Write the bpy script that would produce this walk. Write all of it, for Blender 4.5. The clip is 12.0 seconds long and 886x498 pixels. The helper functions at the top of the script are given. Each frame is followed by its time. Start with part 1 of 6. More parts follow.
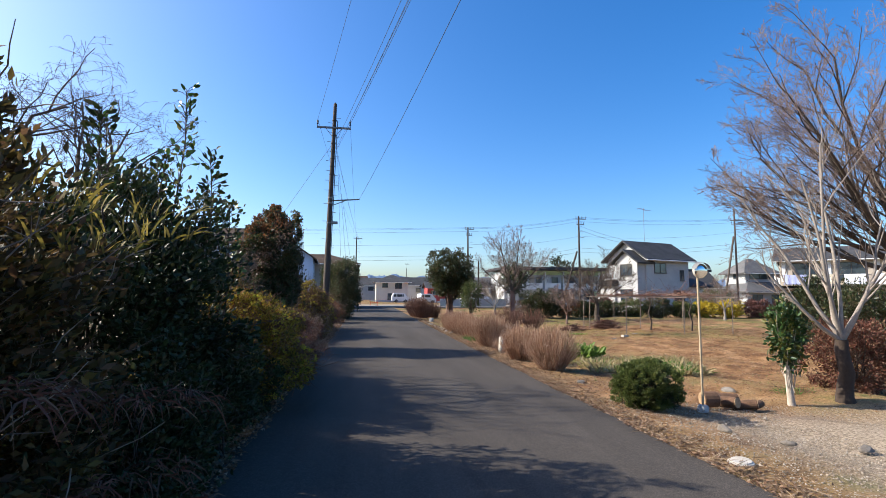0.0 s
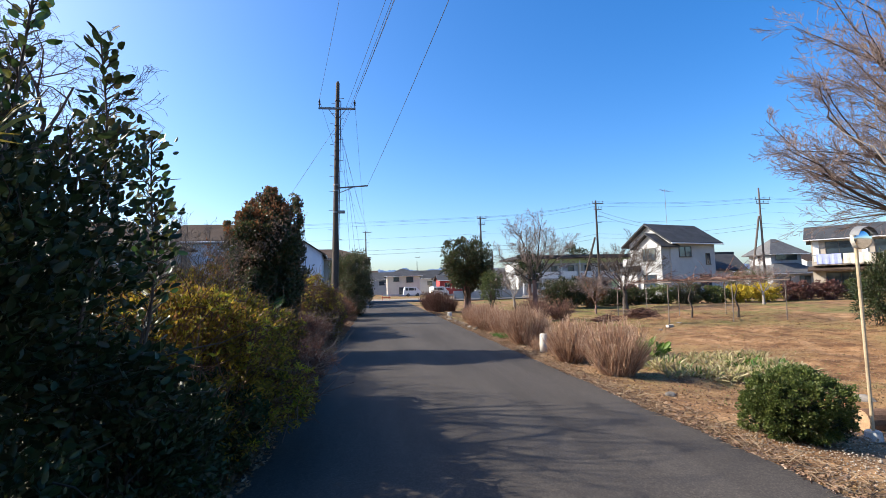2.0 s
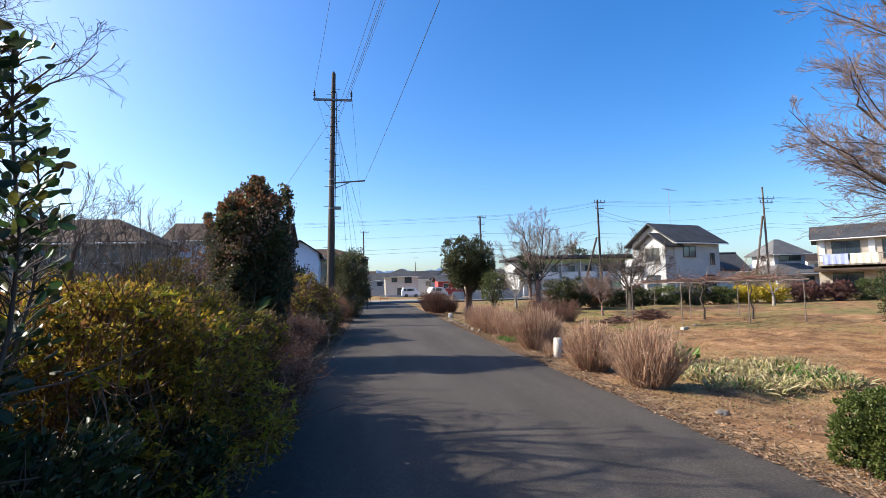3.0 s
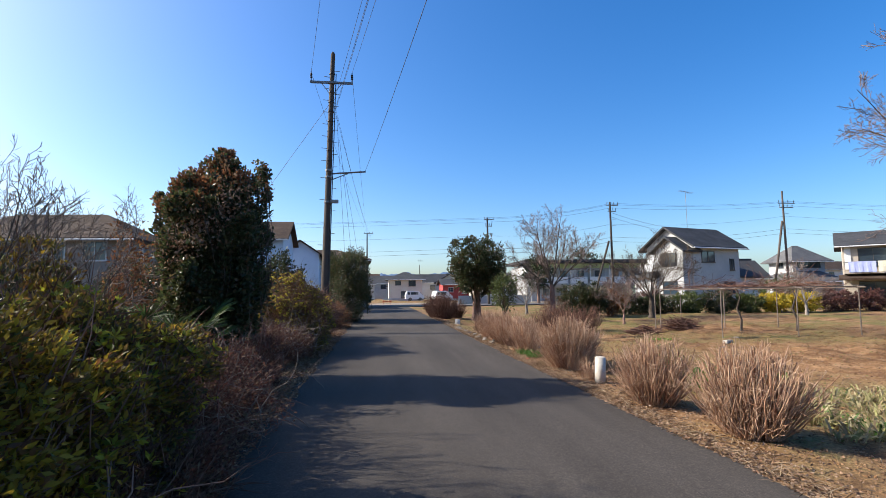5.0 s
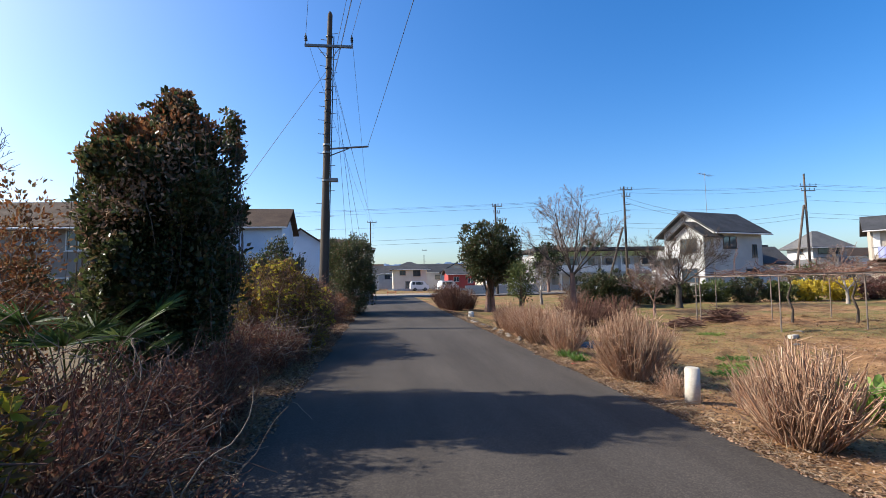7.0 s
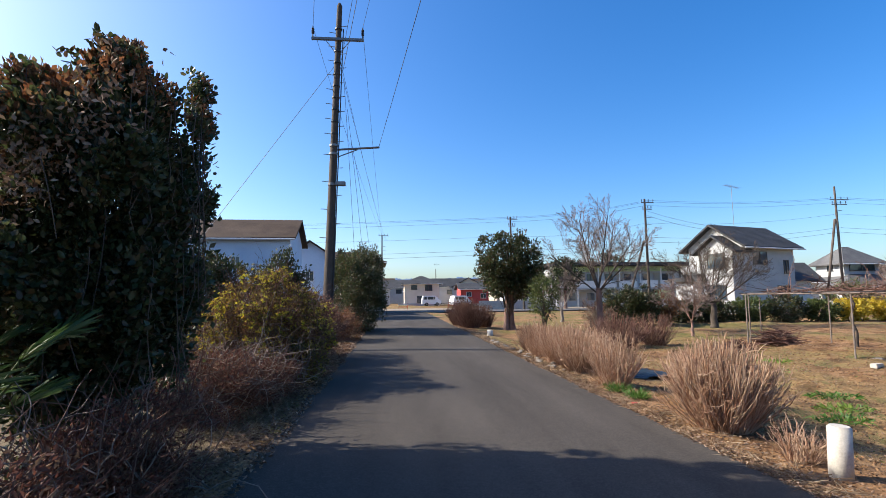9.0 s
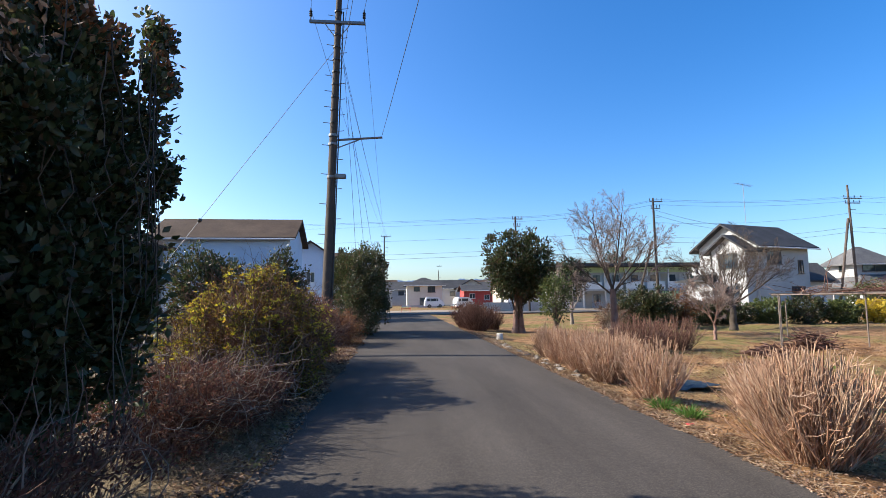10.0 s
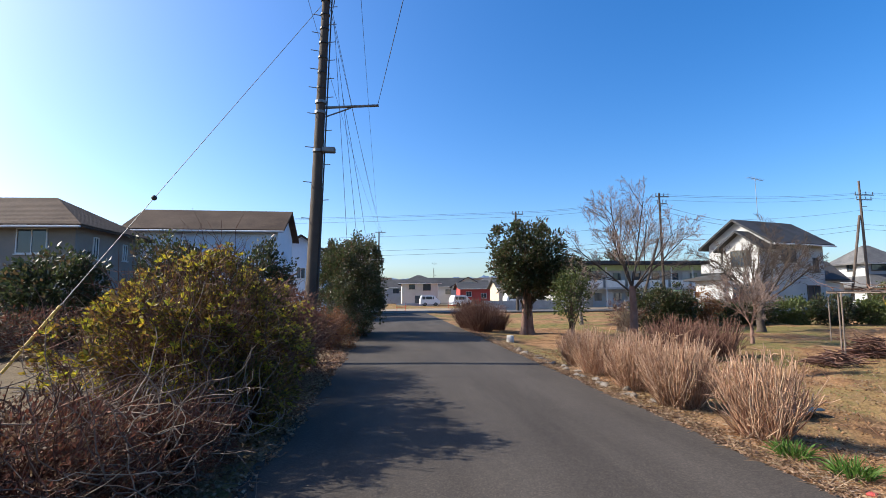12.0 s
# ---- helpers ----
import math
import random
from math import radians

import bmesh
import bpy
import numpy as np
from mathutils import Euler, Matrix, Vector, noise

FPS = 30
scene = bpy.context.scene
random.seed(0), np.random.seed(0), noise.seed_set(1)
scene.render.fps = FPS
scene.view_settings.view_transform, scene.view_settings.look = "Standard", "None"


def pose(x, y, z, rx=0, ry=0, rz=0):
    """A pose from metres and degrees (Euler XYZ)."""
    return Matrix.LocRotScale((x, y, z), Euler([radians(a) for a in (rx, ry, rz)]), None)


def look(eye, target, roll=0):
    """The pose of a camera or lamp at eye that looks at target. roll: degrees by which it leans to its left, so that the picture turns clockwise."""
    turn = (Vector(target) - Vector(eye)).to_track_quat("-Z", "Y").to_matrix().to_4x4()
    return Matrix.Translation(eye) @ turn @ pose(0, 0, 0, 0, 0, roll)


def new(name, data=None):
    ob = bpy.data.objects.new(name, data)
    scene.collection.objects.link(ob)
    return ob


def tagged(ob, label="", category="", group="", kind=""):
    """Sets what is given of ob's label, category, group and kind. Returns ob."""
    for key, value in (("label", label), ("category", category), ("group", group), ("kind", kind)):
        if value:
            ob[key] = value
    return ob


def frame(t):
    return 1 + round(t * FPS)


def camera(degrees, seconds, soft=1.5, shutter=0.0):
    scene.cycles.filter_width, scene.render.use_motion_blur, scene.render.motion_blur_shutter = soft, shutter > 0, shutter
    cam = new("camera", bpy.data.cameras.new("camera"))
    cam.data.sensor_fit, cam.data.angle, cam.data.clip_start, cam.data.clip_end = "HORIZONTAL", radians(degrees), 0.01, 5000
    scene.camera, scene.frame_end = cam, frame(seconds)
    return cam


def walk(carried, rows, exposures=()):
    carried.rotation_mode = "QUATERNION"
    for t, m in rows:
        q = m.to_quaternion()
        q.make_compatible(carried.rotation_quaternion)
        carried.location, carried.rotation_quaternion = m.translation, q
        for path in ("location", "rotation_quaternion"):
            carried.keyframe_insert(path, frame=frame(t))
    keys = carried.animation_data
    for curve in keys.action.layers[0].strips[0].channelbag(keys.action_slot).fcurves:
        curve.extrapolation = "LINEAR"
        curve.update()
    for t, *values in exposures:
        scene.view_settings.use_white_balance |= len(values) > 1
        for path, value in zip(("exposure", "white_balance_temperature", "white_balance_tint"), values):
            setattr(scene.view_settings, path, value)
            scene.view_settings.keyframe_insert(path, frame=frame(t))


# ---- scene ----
cam = camera(83.8, 12.0, soft=0.7)
METRES, EYE, TILT, LEAN, TURN = 13.3, 1.55, -0.5, 0.0, -9.0
ROWS = [
    (0.0, 0.0, 0.0, 0.0, -0.03, 5.89, -0.32),
    (0.5, -0.0083, 0.0406, 0.0001, 0.91, 5.67, 0.15),
    (1.0, -0.0148, 0.0812, 0.0, 1.27, 5.2, 1.12),
    (1.5, -0.0255, 0.1208, 0.0005, 1.55, 5.18, 1.26),
    (2.0, -0.0314, 0.162, 0.0006, 1.21, 5.05, 1.53),
    (2.5, -0.0385, 0.203, -0.0004, 1.02, 5.03, 1.58),
    (4.5, -0.0492, 0.3634, 0.0001, 1.28, 5.71, 0.95),
    (5.0, -0.0559, 0.4063, 0.0008, 1.43, 5.59, 0.75),
    (5.5, -0.0632, 0.4494, 0.0006, 1.58, 5.07, 0.84),
    (6.0, -0.0719, 0.4905, 0.0004, 1.85, 4.72, 0.97),
    (6.5, -0.0789, 0.532, 0.0011, 1.79, 4.4, 1.23),
    (7.0, -0.0871, 0.5725, 0.0018, 1.86, 4.43, 1.16),
    (9.0, -0.1066, 0.7025, 0.0045, 3.15, 6.16, 0.68),
    (9.5, -0.1128, 0.7452, 0.0053, 3.23, 6.25, 0.8),
    (10.0, -0.1242, 0.7867, 0.0043, 3.4, 6.37, 0.76),
    (10.5, -0.1314, 0.8287, 0.0044, 3.3, 6.4, 0.72),
    (11.0, -0.1402, 0.8682, 0.0043, 3.25, 6.36, 0.66),
    (11.5, -0.1460, 0.9093, 0.0042, 2.91, 6.2, 0.52),
    (12.0, -0.1563, 0.9513, 0.0034, 2.73, 6.17, 0.49),
]
walk(cam, [(t, pose(0, 0, EYE, TILT, LEAN, TURN) @ pose(METRES * x, METRES * y, METRES * z, 90 + pitch, roll, yaw)) for t, x, y, z, yaw, pitch, roll in ROWS], [(0, 0.82), (2.5, 0.94), (4.5, 0.74), (7.0, 0.74), (9.0, 0.84), (9.8, 0.92), (11.5, 0.82), (12, 0.78)])

# ---------------------------------------------------------------- world and sun
SUN_EL, SUN_AZ = radians(33.8), radians(-75)  # azimuth from +y towards +x
sun_way = Vector((math.sin(SUN_AZ) * math.cos(SUN_EL), math.cos(SUN_AZ) * math.cos(SUN_EL), math.sin(SUN_EL)))
world = bpy.data.worlds.new("sky")
world.use_nodes = True
scene.world = world
wn, wl = world.node_tree.nodes, world.node_tree.links
sky = wn.new("ShaderNodeTexSky")
sky.sky_type = "NISHITA"
sky.sun_disc = False
sky.sun_elevation, sky.sun_rotation = SUN_EL, SUN_AZ
sky.air_density, sky.dust_density, sky.ozone_density = 0.9, 1.9, 2.0
vivid = wn.new("ShaderNodeHueSaturation")
vivid.inputs["Saturation"].default_value = 1.42
vivid.inputs["Hue"].default_value = 0.503
wl.new(sky.outputs[0], vivid.inputs["Color"])
tint = wn.new("ShaderNodeMix")
tint.data_type, tint.blend_type = "RGBA", "MULTIPLY"
tint.inputs[0].default_value, tint.inputs[7].default_value = 1.0, (0.94, 1.0, 1.075, 1)
wl.new(vivid.outputs[0], tint.inputs[6])
wl.new(tint.outputs[2], wn["Background"].inputs[0])
wn["Background"].inputs[1].default_value = 0.136
sun = new("sun", bpy.data.lights.new("sun", "SUN"))
sun.data.energy, sun.data.angle, sun.data.color = 5.0, radians(0.55), (1.0, 0.93, 0.82)
sun.matrix_world = look(sun_way * 60, (0, 0, 0))

# ---------------------------------------------------------------- node helpers
def nodes_of(name):
    m = bpy.data.materials.new(name)
    m.use_nodes = True
    t = m.node_tree
    return m, t.nodes, t.links, t.nodes["Principled BSDF"]


def ramp(n, stops):
    r = n.new("ShaderNodeValToRGB")
    e = r.color_ramp.elements
    while len(e) < len(stops):
        e.new(0.5)
    for k, (p, c) in zip(e, stops):
        k.position, k.color = p, (*c, 1)
    return r


def noise_node(n, l, scale, detail=4, rough=0.55, vec=None):
    t = n.new("ShaderNodeTexNoise")
    t.inputs["Scale"].default_value, t.inputs["Detail"].default_value, t.inputs["Roughness"].default_value = scale, detail, rough
    if vec:
        l.new(vec, t.inputs["Vector"])
    return t


def mix_node(n, l, fac, a, b, mode="MIX"):
    m = n.new("ShaderNodeMix")
    m.data_type, m.blend_type = "RGBA", mode
    for sock, v in ((m.inputs[0], fac), (m.inputs[6], a), (m.inputs[7], b)):
        if isinstance(v, bpy.types.NodeSocket):
            l.new(v, sock)
        elif isinstance(v, (int, float)):
            sock.default_value = v
        else:
            sock.default_value = (*v, 1)
    return m.outputs[2]


def surf(name, a, b, big=1.5, fine=40, rough=0.8, bump=0.25, metal=0.0, var=0.25, spec=0.3, depth=0.01):
    """A worn surface: two colours in large patches, fine grain over them, and relief."""
    m, n, l, p = nodes_of(name)
    pos = n.new("ShaderNodeNewGeometry").outputs["Position"]
    n1, n2 = noise_node(n, l, big, 5, 0.6, pos), noise_node(n, l, fine, 3, 0.6, pos)
    r = ramp(n, [(0.3, a), (0.7, b)])
    l.new(n1.outputs["Fac"], r.inputs[0])
    g = ramp(n, [(0.25, (1 - var,) * 3), (0.75, (1 + var * 0.4,) * 3)])
    l.new(n2.outputs["Fac"], g.inputs[0])
    l.new(mix_node(n, l, 1.0, r.outputs[0], g.outputs[0], "MULTIPLY"), p.inputs["Base Color"])
    p.inputs["Roughness"].default_value, p.inputs["Metallic"].default_value = rough, metal
    p.inputs["Specular IOR Level"].default_value = spec
    if bump:
        b_ = n.new("ShaderNodeBump")
        b_.inputs["Strength"].default_value, b_.inputs["Distance"].default_value = bump, depth
        l.new(n2.outputs["Fac"], b_.inputs["Height"])
        l.new(b_.outputs[0], p.inputs["Normal"])
    return m


def leafy(name, colours, rough=0.5, through_light=0.3, spec=0.35):
    """Leaves or twigs: each piece takes a colour of its own, and thin leaves let light through."""
    m, n, l, p = nodes_of(name)
    geo = n.new("ShaderNodeNewGeometry")
    k = len(colours)
    r = ramp(n, [((i + 0.5) / k, c) for i, c in enumerate(colours)])
    l.new(geo.outputs["Random Per Island"], r.inputs[0])
    n1 = noise_node(n, l, 2.2, 3, 0.6, geo.outputs["Position"])
    g = ramp(n, [(0.3, (0.7,) * 3), (0.7, (1.2,) * 3)])
    l.new(n1.outputs["Fac"], g.inputs[0])
    col = mix_node(n, l, 1.0, r.outputs[0], g.outputs[0], "MULTIPLY")
    l.new(col, p.inputs["Base Color"])
    p.inputs["Roughness"].default_value, p.inputs["Specular IOR Level"].default_value = rough, spec
    if through_light:
        tr = n.new("ShaderNodeBsdfTranslucent")
        l.new(col, tr.inputs[0])
        mx = n.new("ShaderNodeMixShader")
        mx.inputs[0].default_value = through_light
        l.new(p.outputs[0], mx.inputs[1])
        l.new(tr.outputs[0], mx.inputs[2])
        l.new(mx.outputs[0], n["Material Output"].inputs[0])
    return m


# ---------------------------------------------------------------- materials
def asphalt_material():
    m, n, l, p = nodes_of("asphalt")
    pos = n.new("ShaderNodeNewGeometry").outputs["Position"]
    stretch = n.new("ShaderNodeVectorMath")
    stretch.operation = "MULTIPLY"
    stretch.inputs[1].default_value = (1.6, 0.22, 1)
    l.new(pos, stretch.inputs[0])
    big, grit, spots = noise_node(n, l, 0.9, 4, 0.6, stretch.outputs[0]), noise_node(n, l, 130, 2, 0.7, pos), n.new("ShaderNodeTexVoronoi")
    spots.inputs["Scale"].default_value = 85
    l.new(pos, spots.inputs["Vector"])
    r = ramp(n, [(0.3, (0.053, 0.0455, 0.039)), (0.7, (0.083, 0.0715, 0.061))])
    l.new(big.outputs["Fac"], r.inputs[0])
    g = ramp(n, [(0.32, (0.72,) * 3), (0.68, (1.22,) * 3)])
    l.new(grit.outputs["Fac"], g.inputs[0])
    s = ramp(n, [(0.1, (0.75, 0.75, 0.75)), (0.6, (1.0, 1.0, 1.0)), (0.95, (1.45, 1.42, 1.36))])
    l.new(spots.outputs["Color"], s.inputs[0])
    c = mix_node(n, l, 1.0, r.outputs[0], g.outputs[0], "MULTIPLY")
    l.new(mix_node(n, l, 0.9, c, s.outputs[0], "MULTIPLY"), p.inputs["Base Color"])
    p.inputs["Roughness"].default_value, p.inputs["Specular IOR Level"].default_value = 0.9, 0.14
    b = n.new("ShaderNodeBump")
    b.inputs["Strength"].default_value, b.inputs["Distance"].default_value = 0.4, 0.005
    l.new(grit.outputs["Fac"], b.inputs["Height"])
    l.new(b.outputs[0], p.inputs["Normal"])
    return m


def soil_material():
    """Bare tilled soil with dry grass, greener lawn further off and pale gravel by the near gate."""
    m, n, l, p = nodes_of("soil")
    pos = n.new("ShaderNodeNewGeometry").outputs["Position"]
    xyz = n.new("ShaderNodeSeparateXYZ")
    l.new(pos, xyz.inputs[0])
    big, mid, fine = noise_node(n, l, 0.22, 5, 0.6, pos), noise_node(n, l, 1.7, 5, 0.65, pos), noise_node(n, l, 28, 4, 0.7, pos)

    def band(sock, a, b):
        r = n.new("ShaderNodeMapRange")
        r.interpolation_type = "SMOOTHSTEP"
        r.inputs[1].default_value, r.inputs[2].default_value = a, b
        l.new(sock, r.inputs[0])
        return r.outputs[0]

    def times(a, b):
        k = n.new("ShaderNodeMath")
        k.operation = "MULTIPLY"
        l.new(a, k.inputs[0])
        l.new(b, k.inputs[1])
        return k.outputs[0]

    dirt = ramp(n, [(0.36, (0.13, 0.064, 0.03)), (0.5, (0.27, 0.145, 0.066)), (0.66, (0.41, 0.245, 0.125))])
    l.new(mid.outputs["Fac"], dirt.inputs[0])
    straw = ramp(n, [(0.34, (0.125, 0.072, 0.033)), (0.50, (0.29, 0.18, 0.08)), (0.66, (0.15, 0.135, 0.045))])
    l.new(mid.outputs["Fac"], straw.inputs[0])
    c = mix_node(n, l, band(big.outputs["Fac"], 0.42, 0.58), dirt.outputs[0], straw.outputs[0])
    lawn = ramp(n, [(0.36, (0.095, 0.105, 0.028)), (0.5, (0.22, 0.165, 0.058)), (0.64, (0.13, 0.125, 0.035))])
    l.new(mid.outputs["Fac"], lawn.inputs[0])
    green = times(band(xyz.outputs[1], 16, 27), band(big.outputs["Fac"], 0.46, 0.60))
    c = mix_node(n, l, green, c, lawn.outputs[0])
    pale = times(band(xyz.outputs[1], 7.6, 5.6), band(xyz.outputs[0], 3.6, 5.2))
    grav = ramp(n, [(0.3, (0.28, 0.205, 0.13)), (0.7, (0.45, 0.36, 0.26))])
    l.new(fine.outputs["Fac"], grav.inputs[0])
    c = mix_node(n, l, pale, c, grav.outputs[0])
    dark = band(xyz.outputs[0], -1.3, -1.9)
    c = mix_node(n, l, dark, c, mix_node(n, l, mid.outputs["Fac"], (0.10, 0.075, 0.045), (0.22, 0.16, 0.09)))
    g = ramp(n, [(0.3, (0.45,) * 3), (0.7, (1.35,) * 3)])
    l.new(fine.outputs["Fac"], g.inputs[0])
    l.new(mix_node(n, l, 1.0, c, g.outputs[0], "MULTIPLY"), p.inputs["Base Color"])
    p.inputs["Roughness"].default_value, p.inputs["Specular IOR Level"].default_value = 0.95, 0.15
    b = n.new("ShaderNodeBump")
    b.inputs["Strength"].default_value, b.inputs["Distance"].default_value = 0.8, 0.03
    l.new(fine.outputs["Fac"], b.inputs["Height"])
    l.new(b.outputs[0], p.inputs["Normal"])
    return m


def roof_material(name, a, b, rows=3.2):
    """Roof tiles far off: courses in relief and per-patch fading."""
    m, n, l, p = nodes_of(name)
    pos = n.new("ShaderNodeTexCoord").outputs["Object"]
    w = n.new("ShaderNodeTexWave")
    w.wave_type, w.bands_direction = "BANDS", "Z"
    w.inputs["Scale"].default_value, w.inputs["Distortion"].default_value = rows, 0.15
    l.new(pos, w.inputs["Vector"])
    n1, n2 = noise_node(n, l, 0.7, 4, 0.6, pos), noise_node(n, l, 9, 3, 0.6, pos)
    r = ramp(n, [(0.3, a), (0.7, b)])
    l.new(n1.outputs["Fac"], r.inputs[0])
    g = ramp(n, [(0.25, (0.7,) * 3), (0.75, (1.15,) * 3)])
    l.new(n2.outputs["Fac"], g.inputs[0])
    l.new(mix_node(n, l, 1.0, r.outputs[0], g.outputs[0], "MULTIPLY"), p.inputs["Base Color"])
    p.inputs["Roughness"].default_value, p.inputs["Specular IOR Level"].default_value = 0.9, 0.15
    bp = n.new("ShaderNodeBump")
    bp.inputs["Strength"].default_value, bp.inputs["Distance"].default_value = 0.5, 0.03
    l.new(w.outputs["Fac"], bp.inputs["Height"])
    l.new(bp.outputs[0], p.inputs["Normal"])
    return m


ASPHALT, SOIL = asphalt_material(), soil_material()
CONCRETE = surf("concrete", (0.40, 0.39, 0.37), (0.52, 0.50, 0.47), 2.0, 50, 0.85, 0.3)
ROADFAR = surf("worn_asphalt", (0.09, 0.084, 0.078), (0.14, 0.13, 0.12), 0.6, 30, 0.9, 0.2)
POLEMAT = surf("pole_concrete", (0.045, 0.034, 0.027), (0.09, 0.07, 0.054), 1.2, 60, 0.85, 0.4)
STEEL = surf("galvanised_steel", (0.16, 0.16, 0.16), (0.26, 0.26, 0.26), 4, 60, 0.5, 0.1, 0.7)
DARKSTEEL = surf("dark_steel", (0.035, 0.035, 0.037), (0.06, 0.06, 0.06), 4, 60, 0.5, 0.1, 0.3)
CABLE = surf("cable_sheath", (0.03, 0.03, 0.032), (0.05, 0.05, 0.05), 2, 40, 0.5, 0.0)
PORCELAIN = surf("porcelain", (0.55, 0.55, 0.53), (0.68, 0.68, 0.66), 5, 40, 0.25, 0.0, spec=0.5)
WHITEPAINT = surf("weathered_white", (0.62, 0.61, 0.58), (0.76, 0.75, 0.72), 1.0, 30, 0.7, 0.15, var=0.12)
POSTWHITE = surf("post_white", (0.44, 0.39, 0.32), (0.58, 0.53, 0.45), 6, 60, 0.75, 0.3, var=0.2)
WALLWHITE = surf("render_white", (0.36, 0.365, 0.37), (0.48, 0.48, 0.47), 0.5, 22, 0.8, 0.2, var=0.1)
WALLGREY = surf("render_grey", (0.50, 0.50, 0.50), (0.60, 0.60, 0.59), 0.5, 22, 0.8, 0.2, var=0.1)
WALLBLUE = surf("siding_pale_blue", (0.50, 0.58, 0.70), (0.60, 0.67, 0.77), 0.5, 22, 0.75, 0.2, var=0.1)
WALLCREAM = surf("render_cream", (0.62, 0.55, 0.44), (0.72, 0.66, 0.55), 0.5, 22, 0.8, 0.2, var=0.1)
WALLTAN = surf("render_tan", (0.40, 0.34, 0.27), (0.50, 0.43, 0.35), 0.5, 22, 0.8, 0.2, var=0.1)
WALLRED = surf("siding_red", (0.34, 0.05, 0.05), (0.42, 0.075, 0.065), 0.5, 22, 0.75, 0.2, var=0.1)
GREENPAINT = surf("pale_green_panel", (0.42, 0.52, 0.26), (0.52, 0.62, 0.34), 0.7, 22, 0.7, 0.1, var=0.1)
WALLDUSK = surf("render_dusk", (0.20, 0.18, 0.16), (0.27, 0.245, 0.22), 0.5, 22, 0.8, 0.2, var=0.1)
ROOFDARK = roof_material("roof_charcoal", (0.045, 0.047, 0.05), (0.075, 0.075, 0.08))
ROOFBROWN = roof_material("roof_brown", (0.06, 0.04, 0.029), (0.095, 0.065, 0.046))
ROOFGREY = roof_material("roof_grey_tile", (0.095, 0.095, 0.1), (0.16, 0.155, 0.15))
WINDOWFRAME = surf("window_frame_dark", (0.05, 0.045, 0.04), (0.08, 0.07, 0.065), 3, 40, 0.45, 0.0)
WHITEFRAME = surf("window_frame_white", (0.6, 0.6, 0.6), (0.7, 0.7, 0.7), 3, 40, 0.45, 0.0)
STONE = surf("field_stone", (0.13, 0.11, 0.09), (0.25, 0.22, 0.185), 6, 45, 0.9, 0.5)
LOGBARK = surf("log_bark", (0.09, 0.05, 0.03), (0.18, 0.10, 0.06), 8, 60, 0.95, 0.8)
LOGEND = surf("cut_wood", (0.32, 0.20, 0.11), (0.44, 0.30, 0.17), 10, 80, 0.85, 0.3)
BARKGREY = surf("bark_grey", (0.20, 0.165, 0.135), (0.34, 0.29, 0.245), 3, 35, 0.9, 0.6)
BARKDARK = surf("bark_dark", (0.055, 0.042, 0.034), (0.115, 0.09, 0.07), 3, 35, 0.95, 0.6)
BARKBROWN = surf("bark_brown", (0.035, 0.025, 0.019), (0.07, 0.05, 0.038), 3, 35, 0.95, 0.6)
BARKPALE = surf("bark_pale", (0.34, 0.28, 0.22), (0.52, 0.45, 0.37), 4, 40, 0.9, 0.5)
BARKRED = surf("bark_reddish", (0.17, 0.095, 0.07), (0.29, 0.18, 0.14), 3, 35, 0.9, 0.5)
TRELLISWOOD = surf("trellis_pipe", (0.13, 0.10, 0.08), (0.22, 0.175, 0.145), 4, 40, 0.8, 0.3)
TARP = surf("dark_plastic_sheet", (0.012, 0.025, 0.035), (0.035, 0.05, 0.065), 8, 25, 0.6, 0.6, depth=0.02)
YELLOWTUBE = surf("yellow_guard", (0.55, 0.34, 0.06), (0.66, 0.42, 0.09), 3, 40, 0.6, 0.1)
PAPER = surf("litter_red", (0.5, 0.08, 0.07), (0.6, 0.1, 0.09), 3, 40, 0.6, 0.0)
CLOTHBLUE = surf("cloth_blue", (0.36, 0.40, 0.66), (0.44, 0.48, 0.74), 3, 20, 0.95, 0.2)
CLOTHCREAM = surf("cloth_cream", (0.66, 0.60, 0.45), (0.76, 0.71, 0.57), 3, 20, 0.95, 0.2)
CLOTHWHITE = surf("cloth_white", (0.66, 0.68, 0.75), (0.78, 0.79, 0.83), 3, 20, 0.95, 0.2)
CARWHITE = surf("car_white", (0.72, 0.72, 0.72), (0.78, 0.78, 0.78), 1, 20, 0.25, 0.0, var=0.03, spec=0.6)
RUBBER = surf("rubber", (0.02, 0.02, 0.02), (0.035, 0.035, 0.035), 3, 40, 0.85, 0.1)
REDPLASTIC = surf("traffic_red", (0.6, 0.09, 0.05), (0.68, 0.12, 0.07), 3, 20, 0.5, 0.0)
# distance haze is put into the hills' blue base colour
HILLS = surf("hazy_hills", (0.10, 0.17, 0.28), (0.14, 0.21, 0.33), 0.004, 0.02, 1.0, 0.0, var=0.1)
FARWOOD = surf("far_wood", (0.06, 0.075, 0.06), (0.11, 0.11, 0.08), 0.05, 0.6, 1.0, 0.0)


def glass_material():
    m, n, l, p = nodes_of("window_glass")
    p.inputs["Base Color"].default_value = (0.03, 0.045, 0.06, 1)
    p.inputs["Roughness"].default_value, p.inputs["Specular IOR Level"].default_value = 0.06, 0.8
    return m


def mirror_material():
    m, n, l, p = nodes_of("mirror_face")
    p.inputs["Base Color"].default_value = (0.75, 0.75, 0.72, 1)
    p.inputs["Roughness"].default_value, p.inputs["Metallic"].default_value = 0.08, 1.0
    return m


